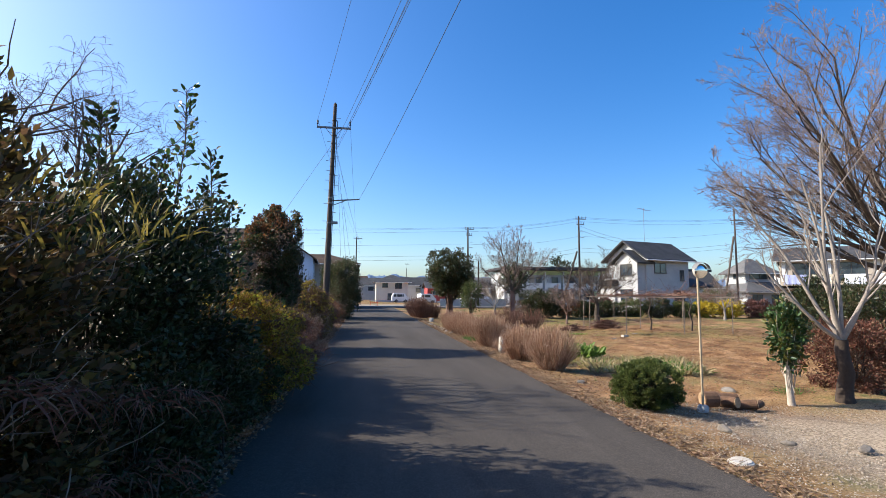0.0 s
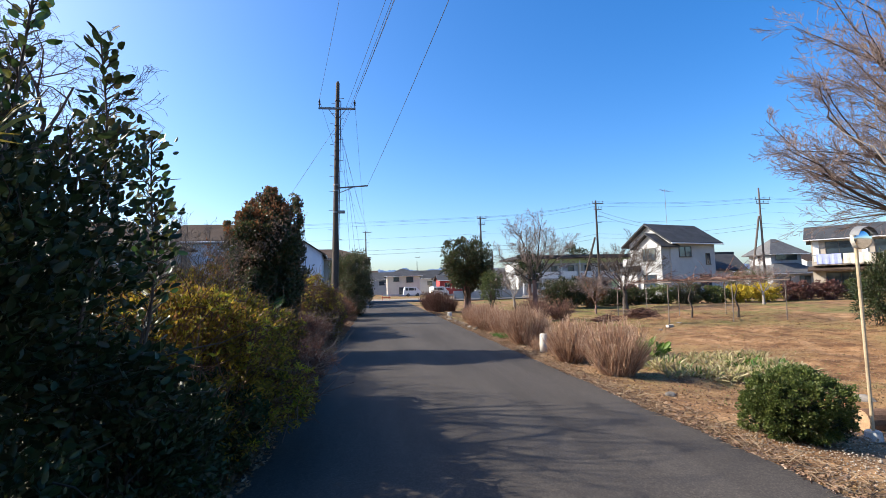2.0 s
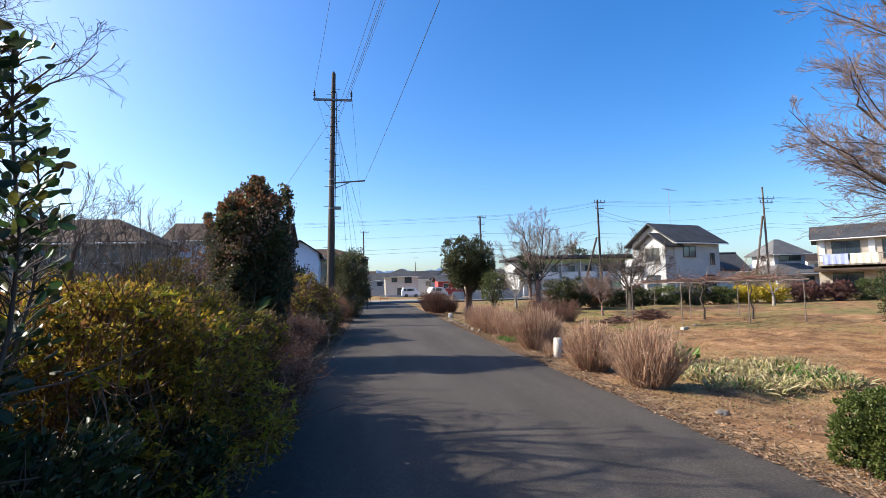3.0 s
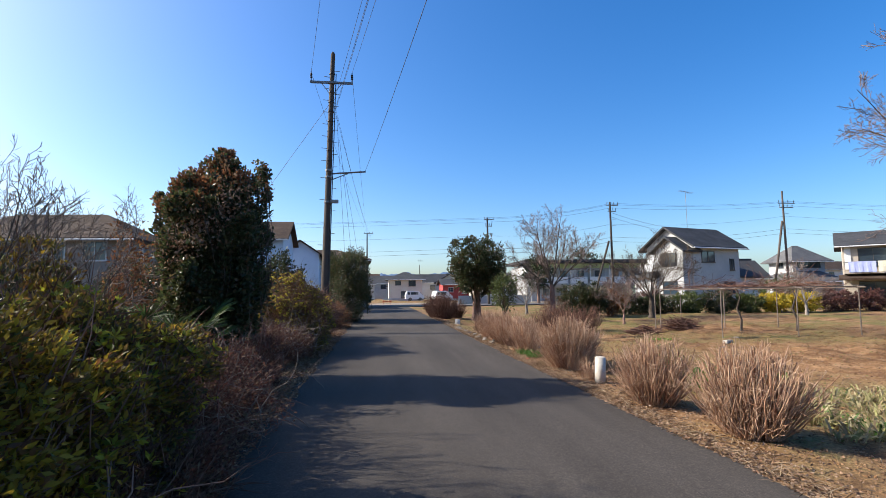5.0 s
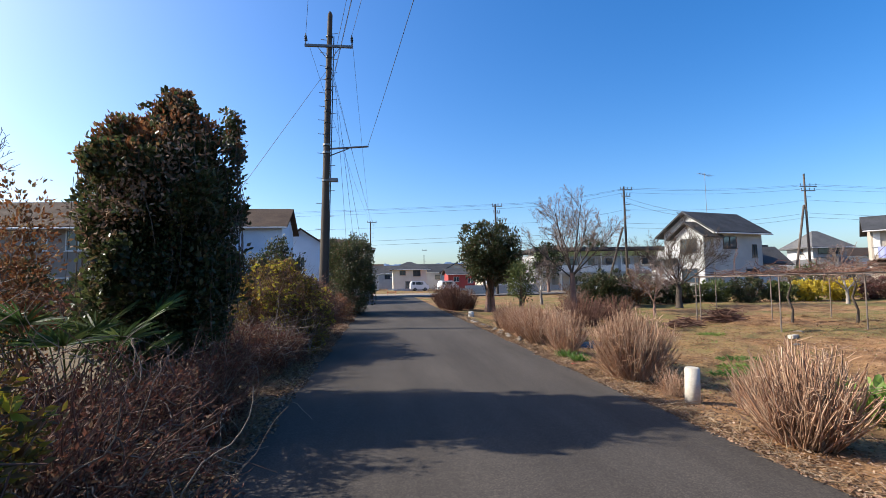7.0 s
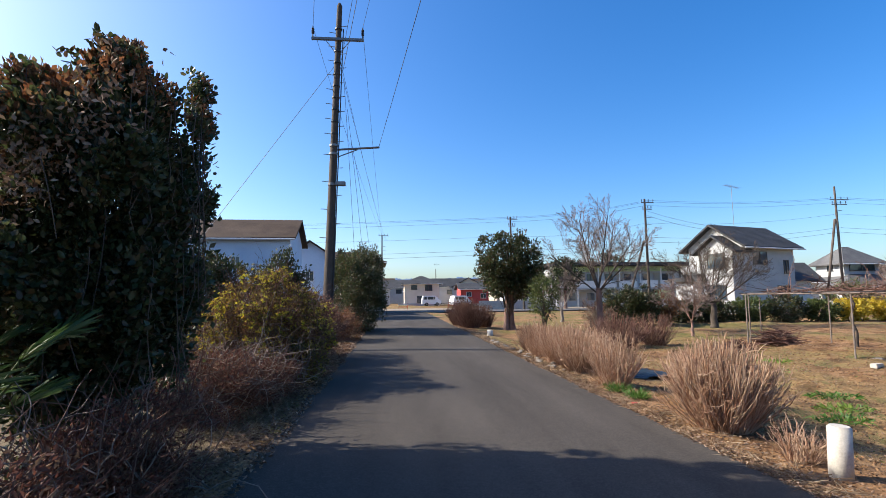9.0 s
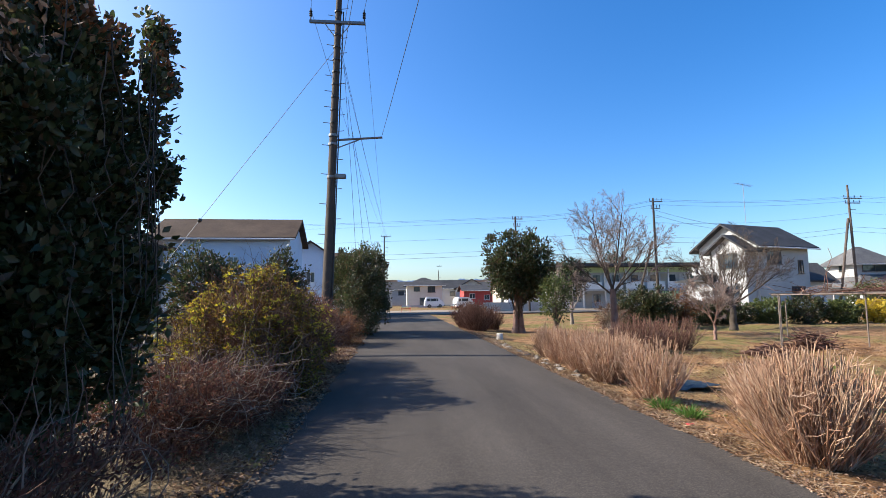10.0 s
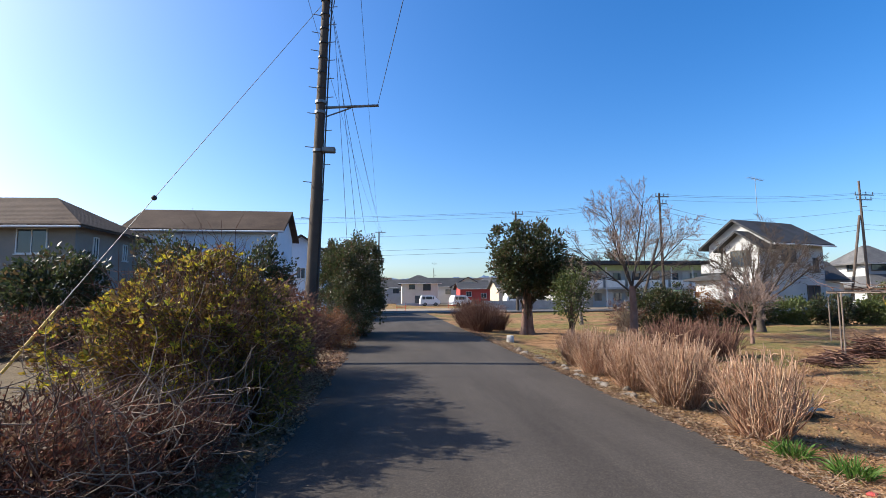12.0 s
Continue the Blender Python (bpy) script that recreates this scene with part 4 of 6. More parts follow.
def van(x, y, turn, label, mat=None, long=4.7, high=1.95):
    """A boxy van: body, glass, lamps and four wheels."""
    ob = thing("van", x, y, 0.09, label, "van", "parked vans")
    ob.rotation_euler = (0, 0, radians(turn))
    prof = [(-long / 2, 0.3), (-long / 2, high * 0.62), (-long / 2 + 0.25, high * 0.97), (-long / 2 + 0.4, high), (long / 2 - 1.2, high), (long / 2 - 0.95, high * 0.95), (long / 2 - 0.25, high * 0.55), (long / 2, high * 0.5), (long / 2, 0.3)]
    bm = prism_bm(prof, 1.66, None, Matrix.Translation((0, -0.83, 0)))
    bmesh.ops.bevel(bm, geom=list(bm.edges), offset=0.05, segments=2, affect="EDGES")
    part("body", bm, mat or CARWHITE, ob)
    for s in (-1, 1):
        for a, b in ((-long / 2 + 0.35, -0.9), (-0.8, 0.35), (0.45, long / 2 - 1.15)):
            part("side_window", box_bm(b - a, 0.03, high * 0.27, ((a + b) / 2, s * 0.835, high * 0.75), 0.01), GLASS, ob)
        part("headlight", box_bm(0.05, 0.3, 0.18, (long / 2 - 0.01, s * 0.62, 0.75), 0.01), PORCELAIN, ob)
        for wx in (-long / 2 + 0.85, long / 2 - 0.8):
            wh = part("wheel", cyl_bm(0.31, 0.31, 0.2, (0, 0, -0.1), 18), RUBBER, ob)
            wh.location, wh.rotation_euler = (wx, s * 0.76, 0.31), (radians(90), 0, 0)
            part("rim", cyl_bm(0.19, 0.17, 0.22, (0, 0, -0.11), 12), STEEL, wh)
    part("windscreen", box_bm(0.03, 1.4, high * 0.42, (long / 2 - 0.58, 0, high * 0.76), 0, Matrix.Rotation(radians(-42), 4, "Y")), GLASS, ob)
    part("bumper", box_bm(0.12, 1.6, 0.22, (long / 2 + 0.01, 0, 0.42), 0.03), DARKSTEEL, ob)
    return ob


van(7.4, 103, 4, "white van parked beyond the street", long=3.6, high=1.9)
van(16.8, 74.5, 5, "white van parked behind the garden", long=4.6)
van(11.6, 93, 20, "white kei van parked by a house", long=3.4, high=1.8)


def cone(x, y):
    ob = thing("barrier", x, y, 0.09, "red and white street barrier beyond the lane", "barrier", "street barriers")
    for s in (-0.5, 0.5):
        part("leg", rod_bm((s, 0, 0), (s, 0, 0.85), 0.03, 6), REDPLASTIC, ob)
    part("bar", box_bm(1.2, 0.05, 0.2, (0, 0, 0.7), 0.01), WHITEPAINT, ob)
    part("bar", box_bm(1.2, 0.05, 0.1, (0, 0, 0.4), 0.01), REDPLASTIC, ob)


for x, y in ((1.4, 70.5), (8.6, 80.2)):
    cone(x, y)

# ---------------------------------------------------------------- utility poles and lines
def insulator(parent, at, h=0.32, up=True):
    bm = cyl_bm(0.02, 0.02, h, at, 8)
    for k in range(3):
        cyl_bm(0.055, 0.03, 0.05, (at[0], at[1], at[2] + h * 0.35 + k * 0.07), 10, None, bm)
    part("insulator", bm, PORCELAIN if not up else DARKSTEEL, parent)


def lane_pole():
    """The tall dark pole beside the lane, with step bolts, crossarm, bracket and a small box."""
    x, y, h = -1.88, 24.35, 11.5
    ob = thing("utility_pole", x, y, 0, "tall weathered dark utility pole with step bolts", "utility pole")
    top = Vector((0.18, 1.35, h))
    N = 13
    path = np.array([[top.x * t, top.y * t, -0.3 + (h + 0.3) * t] for t in np.linspace(0, 1, N)])
    part("shaft", smooth(tube_mesh("shaft", path[None], np.linspace(0.155, 0.088, N)[None], 16)), POLEMAT, ob)

    def at(z):
        return Vector((top.x * z / h, top.y * z / h, z))
    part("cap", cyl_bm(0.088, 0.045, 0.12, at(h - 0.02), 12), POLEMAT, ob)
    c = at(10.16)
    arm = part("crossarm", box_bm(1.72, 0.09, 0.09, c + Vector((0, -0.12, 0)), 0.008), STEEL, ob)
    for s in (-0.82, 0.82):
        insulator(arm, c + Vector((s, -0.12, 0.04)), 0.4)
        part("brace", rod_bm(c + Vector((s * 0.5, -0.12, -0.03)), at(9.62), 0.014, 6), STEEL, arm)
    c = at(6.27)
    b = part("bracket_arm", rod_bm(c, c + Vector((1.45, 0.02, 0.12)), 0.035, 8), STEEL, ob)
    part("bracket_brace", rod_bm(c + Vector((0, 0, -0.28)), c + Vector((0.75, 0.02, 0.03)), 0.02, 6), STEEL, b)
    for z in (6.38, 6.1, 5.08):
        part("band", cyl_bm(0.138, 0.138, 0.07, at(z), 16), STEEL, ob)
    part("junction_box", box_bm(0.32, 0.2, 0.12, at(5.08) + Vector((0.26, -0.05, 0.05)), 0.015), STEEL, ob)
    k = 0
    z = 3.4
    while z < h - 0.6:
        s = 1 if k % 2 else -1
        p = at(z)
        part("step_bolt", rod_bm(p + Vector((0.05 * s, 0, 0)), p + Vector((0.31 * s, -0.05, 0.01)), 0.011, 5), STEEL, ob)
        z += 0.45 if z < 6.5 else 0.26
        k += 1
    for z in np.arange(6.8, 10.6, 0.42):
        part("cable_clip", cyl_bm(0.124, 0.124, 0.04, at(float(z)), 12), DARKSTEEL, ob)
    part("service_cable", tube_mesh("service_cable", [np.array([tuple(at(z) + Vector((0.16, -0.03, 0))) for z in np.linspace(1.5, 10.6, 8)])], [np.full(8, 0.018)], 6), CABLE, ob)
    return ob


def street_pole(name, label, x, y, h, r=0.16, arms=((11.0, 1.3),), lean=(0, 0), stay=None, bracket=True, colour=None):
    ob = thing(name, x, y, gz(x, y), label, "utility pole", "street poles")
    top = Vector((lean[0], lean[1], h))
    part("shaft", smooth(tube_mesh("shaft", np.array([[[top.x * t, top.y * t, h * t - 0.2] for t in np.linspace(0, 1, 6)]]), np.linspace(r, r * 0.6, 6)[None], 10)), colour or POLEMAT, ob)
    for z, w in arms:
        c = Vector((top.x * z / h, top.y * z / h, z))
        a = part("crossarm", box_bm(w, 0.1, 0.1, c + Vector((w * 0.15, -0.15, 0)), 0.01), STEEL, ob)
        for s in (-0.3, 0.25, 0.6):
            insulator(a, c + Vector((w * s, -0.15, 0.05)), 0.28)
    if bracket:
        for z in (h - 2.2, h - 2.9):
            part("bracket", rod_bm((top.x * z / h, -0.1, z), (top.x * z / h + 0.6, -0.1, z), 0.03, 6), STEEL, ob)
    if stay:
        part("stay_strut", rod_bm(stay[0], stay[1], r * 0.75, 8), colour or POLEMAT, ob)
    return ob


lane_pole()
street_pole("utility_pole", "dark utility pole behind the houses", 26.6, 58.4, 11.9, arms=((11.3, 1.4), (10.6, 1.0)), stay=((-2.6, 0, 0), (-0.3, 0, 7.2)))
street_pole("utility_pole", "dark utility pole behind the evergreen tree", 13.5, 64.1, 10.9, arms=((10.4, 1.2), (9.6, 0.8)))
street_pole("utility_pole", "pale utility pole with a slanting strut", 48.3, 58.0, 13.4, arms=((11.7, 2.2), (11.2, 1.8)), stay=((-2.0, 0.2, 0), (-0.15, 0.1, 9.6)), colour=surf("pole_pale", (0.08, 0.062, 0.05), (0.14, 0.11, 0.092), 1.2, 40, 0.85, 0.3))
street_pole("utility_pole", "thin wooden pole by the street", 15.5, 66.5, 6.6, 0.13, arms=(), bracket=False)
street_pole("utility_pole", "utility pole far down the lane", -1.6, 92, 12.3, 0.16, arms=((11.9, 1.6),))
street_pole("utility_pole", "utility pole behind the walker", 4.7, -11, 11.75, 0.17, arms=((10.45, 1.7), (8.2, 2.2)), bracket=False)
street_pole("utility_pole", "utility pole far off in the town", 12.5, 150, 10, 0.15)
street_pole("utility_pole", "utility pole far off in the town", -3.5, 190, 11, 0.15)

P0, PB = Vector((-1.72, 25.45, 10.56)), Vector((4.7, -11.15, 10.85))
for dx, dz in ((-0.82, 0.05), (0.82, 0.05)):
    wire("power_line", "thin overhead power line along the lane", [(P0.x + dx, P0.y, P0.z + dz), (PB.x + dx, PB.y, PB.z + dz)], 0.007, 0.5, 24, "lane lines")
for dx, dz in ((0.12, -1.1), (0.2, -1.3), (0.16, -1.55)):
    wire("power_line", "thin overhead power line along the lane", [(P0.x + dx, P0.y, P0.z + dz), (PB.x + dx, PB.y, PB.z + dz)], 0.007, 0.6, 24, "lane lines")
wire("telephone_line", "thin overhead cable from the bracket arm", [(-0.36, 25.1, 6.38), (PB.x - 0.9, PB.y, 8.3)], 0.007, 0.5, 24, "lane lines")
for k, (xa, za) in enumerate(((-0.9, 10.56), (-2.54, 10.56), (-1.7, 9.7), (-1.66, 9.3))):
    wire("power_line", "thin overhead power line down the lane", [(xa, 25.5, za), (-1.6 + 0.3 * k, 92, 11.9 - 0.3 * k)], 0.007, 0.8, 20, "lane lines")
for k in range(3):
    wire("drop_cable", "thin cable slung down beside the pole", [(-1.5 + 0.12 * k, 25.3, 8.7 - k), (-1.3 + 0.22 * k, 27.6 + k, 3.2 + 0.25 * k)], 0.006, -0.15, 10, "drop cables")
street = [(-60, 70, 9.5), (13.5, 63.95, 10.45), (26.7, 58.25, 11.35), (48.4, 57.85, 11.75), (90, 58, 11.5)]
for dz, dy in ((0.0, 0.0), (-0.35, 0.2), (0.1, -0.25)):
    wire("power_line", "overhead power lines along the street", [(a, b + dy, c + dz) for a, b, c in street], 0.010, 0.35, 12, "street lines")
low = [(-60, 70, 6.5), (13.5, 64, 6.9), (26.6, 58.3, 7.6), (48.3, 57.9, 8.6), (90, 58, 8.5)]
for k, dz in enumerate((0.0, -0.5, 1.5)):
    wire("telephone_line", "overhead cables along the street", [(a, b, c + dz) for a, b, c in low], 0.013 if k < 2 else 0.010, 0.5, 12, "street lines")
wire("power_line", "cable from the street pole to the white house", [(26.7, 58.3, 10.4), (33, 50.5, 7.2)], 0.014, 0.4, 10, "street lines")
wire("power_line", "cable from the street pole to the white house", [(26.7, 58.3, 9.9), (34, 51.0, 7.0)], 0.014, 0.5, 10, "street lines")


def guy():
    """A stay wire from the pole to the field, with an insulator and a yellow guard tube."""
    a, b = Vector((-1.73, 25.5, 9.4)), Vector((-6.73, 22.0, 0.0))
    ob = thing("stay_wire", b.x, b.y, 0, "stay wire with a yellow guard tube at its foot", "stay wire")
    d = a - b
    part("strand", rod_bm((0, 0, 0), d, 0.008, 5), STEEL, ob)
    part("guard_tube", rod_bm(d * 0.03, d * 0.15, 0.026, 8), YELLOWTUBE, ob, "yellow plastic guard tube")
    m = d * 0.38
    bm = bmesh.new()
    bmesh.ops.create_uvsphere(bm, u_segments=10, v_segments=8, radius=0.055, matrix=Matrix.Translation(m))
    part("insulator", bm, DARKSTEEL, ob)


guy()


# ---------------------------------------------------------------- hedges on the near side of the lane
G_L = "overgrown shrubs along the lane"
for i, (x, y, rx, ry, h) in enumerate(((-2.75, 0.2, 1.3, 1.3, 2.0), (-2.55, 2.3, 1.45, 1.5, 2.6), (-2.35, 4.5, 1.3, 1.4, 2.7))):
    if i < 2:
        shrub("tangled_shrub", "tangled hedge shrub of brown and olive leaves", x, y, rx, ry, h, 52000, (0.06, 0.45), L_TANGLE, 160, T_TWIG, 20 + i, 0.6, 2.6, 420, 0.08, 0.2, group=G_L, sprigs=900, sprig_len=0.34)
    else:
        shrub("evergreen_shrub", "dense dark evergreen shrub overhanging the lane", x, y, rx, ry, h, 62000, (0.046, 0.55), L_DARK, 120, T_DARKTWIG, 20 + i, 0.55, 2.6, 300, 0.095, 0.14, group=G_L, sprigs=260, sprig_len=0.35)
for i, (x, y, rx, ry, h) in enumerate(((-1.5, 5.3, 0.5, 0.9, 1.15), (-1.55, 3.7, 0.5, 1.0, 1.1), (-1.5, 6.6, 0.45, 0.75, 0.85))):
    shrub("evergreen_shrub", "low dark evergreen shrub at the lane's edge", x, y, rx, ry, h, 17000, (0.04, 0.55), L_DARK, 60, T_DARKTWIG, 25 + i, 0.55, 2.4, 160, 0.1, 0.16, group=G_L, sprigs=120)
for i, (x, y, rx, ry, h) in enumerate(((-2.1, 7.3, 1.2, 1.35, 1.85), (-2.25, 9.0, 1.05, 1.1, 1.78))):
    shrub("azalea_shrub", "yellow-green leafy shrub overhanging the lane", x, y, rx, ry, h, 46000, (0.042, 0.42), L_OLIVE, 160, T_BRUSH, 30 + i, 0.55, 2.4, 520, 0.065, 0.17, group=G_L, sprigs=420, sprig_len=0.4)
    p = crown_points(24000, 1.22, 1.3, h * 1.03, 30 + i, 0.2, 2.4, 620, 0.04, 0.17)
    ob = [o for o in scene.objects if o.name.startswith("azalea_shrub")][-1]
    part("sunlit_leafage", leaf_mesh("sunlit_leafage", p[0], p[1], 0.048, 0.02), L_AZALEA if i else L_YELLOW, ob, "sunlit yellow leaves")
for i, (x, y, rx, ry, h, lf) in enumerate(((-1.75, 10.3, 0.8, 0.95, 1.0, L_BROWNRED), (-1.3, 8.9, 0.45, 0.9, 0.7, L_BROWNRED), (-2.0, 11.4, 0.85, 1.1, 1.1, L_BROWNRED), (-1.75, 13.0, 0.62, 0.95, 0.85, L_BROWNRED), (-3.3, 10.9, 1.0, 1.5, 1.75, L_OLIVE), (-2.3, 16.1, 1.0, 0.9, 0.95, L_BROWNRED), (-1.85, 17.1, 0.6, 0.75, 0.7, L_BROWNRED))):
    shrub("dry_shrub", "tangled brown shrub with reddish dead leaves", x, y, rx, ry, h, 16000, (0.034, 0.42), lf, 260, T_BRUSH, 40 + i, 0.7, 2.2, 260, 0.1, 0.2, group=G_L, sprigs=420, sprig_len=0.35, stem_r=0.008)


def rosettes(ob, n, rx, ry, h, seed, size, e=2.2, low=0.0):
    """Whorls of small bright leaves on the outer shoots of a shrub."""
    c, w = crown_points(n, rx, ry, h, seed, 0.12, e, n // 3, 0.05, 0.18)
    keep = c[:, 2] > low + 0.25 * h * RNG.random(len(c))
    c, w = c[keep], unit(w[keep] + [0, 0, 0.5])
    m = len(c)
    u = unit(np.cross(w, RNG.normal(size=(m, 3))))
    v = np.cross(w, u)
    a = np.linspace(0, 6.283, 8)[:-1][None, :, None] + RNG.uniform(0, 6.283, m)[:, None, None]
    way = u[:, None] * np.cos(a) + v[:, None] * np.sin(a) + w[:, None] * (0.4 + 0.5 * RNG.random((m, 7, 1)))
    pos = np.repeat(c[:, None], 7, 1)
    L = np.repeat(size * (0.6 + 0.6 * RNG.random(m)), 7)
    part("rosette_cover", leaf_mesh("rosette_cover", pos.reshape(-1, 3), unit(way.reshape(-1, 3)), L, L * 0.36), L_TIP, ob, "bright yellow-green leaf whorls")
    s4 = np.linspace(0, 1, 3)[None, :, None]
    q = c[:, None] * (1 - s4 * 0.0) - w[:, None] * (1 - s4) * 0.28 + RNG.normal(size=(m, 3, 3)) * 0.02 * (1 - s4)
    part("twig_tangle", tube_mesh("twig_tangle", q, np.full((m, 3), 0.004), 3), T_BRUSH, ob)


ob = shrub("azalea_shrub", "rounded yellow-green shrub with brown twigs", -2.32, 19.15, 1.3, 1.85, 2.0, 36000, (0.055, 0.4), L_AZALEA, 300, T_BRUSH, 51, 0.6, 2.2, 620, 0.05, 0.18, group=G_L, sprigs=1700, sprig_len=0.45)
rosettes(ob, 1600, 1.31, 1.9, 2.05, 51, 0.058)
for k, (x, y) in enumerate(((-2.1, 7.3), (-2.25, 9.0))):
    rosettes([o for o in scene.objects if o.name.startswith("azalea_shrub") and abs(o.location.y - y) < 0.1 and not o.parent][0], 800, 1.24, 1.32, 1.86 - 0.06 * k, 30 + k, 0.06, 2.4)
shrub("evergreen_shrub", "low green leafy shrub at the lane's edge", -1.7, 18.7, 0.6, 1.0, 0.95, 9000, (0.05, 0.45), L_AZALEA, 80, T_BRUSH, 153, 0.5, 2.2, 200, 0.08, 0.16, group=G_L, sprigs=300)
shrub("dry_shrub", "reddish-brown twiggy shrub by the pole", -1.95, 21.5, 0.85, 1.0, 1.5, 9000, (0.05, 0.45), L_BROWNRED, 240, T_BRUSH, 152, 0.5, 2.2, 160, 0.13, 0.16, group=G_L, sprigs=800, sprig_len=0.45)
shrub("dry_shrub", "reddish-brown twiggy shrub by the pole", -2.2, 22.6, 0.95, 1.6, 1.75, 12000, (0.05, 0.45), L_BROWNRED, 240, T_BRUSH, 52, 0.5, 2.2, 160, 0.13, 0.16, group=G_L, sprigs=800, sprig_len=0.4)
shrub("dry_shrub", "reddish-brown twiggy shrub by the pole", -1.75, 27.6, 0.75, 1.3, 1.25, 8000, (0.05, 0.45), L_RUST, 160, T_BRUSH, 53, 0.5, 2.2, 130, 0.13, 0.16, group=G_L, sprigs=500, sprig_len=0.4)
shrub("evergreen_shrub", "tall clipped dark evergreen by the lane", -1.5, 32.6, 1.3, 2.6, 4.0, 42000, (0.09, 0.5), L_IVY, 120, T_DARKTWIG, 54, 0.45, 3.2, 260, 0.1, 0.08, group=G_L, sprigs=200)
for i, (x, y, r, h) in enumerate(((-10.8, 30.2, 1.5, 3.2), (-8.0, 33.2, 1.7, 4.0), (-5.4, 34.4, 1.35, 3.6), (-12.8, 31.5, 1.4, 2.4), (-15.5, 30.5, 1.6, 3.0))):
    shrub("evergreen_shrub", "dark evergreen shrub before the houses", x, y, r, r, h, 9000, (0.16, 0.5), L_IVY, 60, T_DARKTWIG, 60 + i, 0.45, 2.3, 160, 0.13, 0.16, group="shrubs before the houses", sprigs=80)
shrub("dry_shrub", "low grey-brown thicket at the field's edge", -11.5, 27.6, 3.2, 1.2, 1.5, 6000, (0.1, 0.4), L_BROWNRED, 300, T_TWIG, 70, 0.6, 2.2, 120, 0.15, 0.2, sprigs=600, sprig_len=0.6)
shrub("dry_shrub", "low grey-brown thicket at the field's edge", -5.6, 29.8, 2.4, 1.3, 1.7, 6000, (0.1, 0.4), L_RUST, 300, T_TWIG, 71, 0.6, 2.2, 120, 0.15, 0.2, sprigs=600, sprig_len=0.6)


def vine_tangle(x, y, rx, ry, h, n, seed):
    """Loose pale canes that loop over the dry shrubs."""
    ob = thing("vine_tangle", x, y, gz(x, y), "loose pale bare vines looping over dry shrubs", "vine", "bare vines")
    g = np.random.default_rng(seed)
    a, k = g.uniform(0, 6.283, n), np.sqrt(g.random(n))
    st = np.stack([np.cos(a) * k * rx, np.sin(a) * k * ry, h * (0.35 + 0.6 * g.random(n)) * (1 - 0.5 * k ** 2)], 1)
    d = unit(g.normal(size=(n, 3)) * [1, 1, 0.45])
    pts = [st]
    for i in range(9):
        d = unit(d + g.normal(size=(n, 3)) * 0.33)
        pts.append(pts[-1] + d * 0.085)
    p = np.stack(pts, 1)
    p[:, :, 2] = np.maximum(p[:, :, 2], 0.03)
    part("cane_tangle", tube_mesh("cane_tangle", p, np.linspace(1, 0.5, 10)[None] * (0.003 + 0.003 * g.random(n))[:, None], 4), T_TWIG, ob)


for i, q in enumerate(((-1.75, 10.3, 0.85, 1.0, 1.1, 70), (-2.0, 11.6, 0.9, 1.1, 1.2, 70), (-1.75, 13.0, 0.65, 0.95, 0.9, 40), (-2.3, 16.2, 1.0, 0.95, 1.05, 240), (-1.95, 17.3, 0.7, 0.8, 0.85, 160), (-2.4, 18.6, 1.1, 1.0, 1.8, 170), (-2.9, 9.9, 1.0, 1.2, 1.9, 90))):
    vine_tangle(*q, 400 + i)


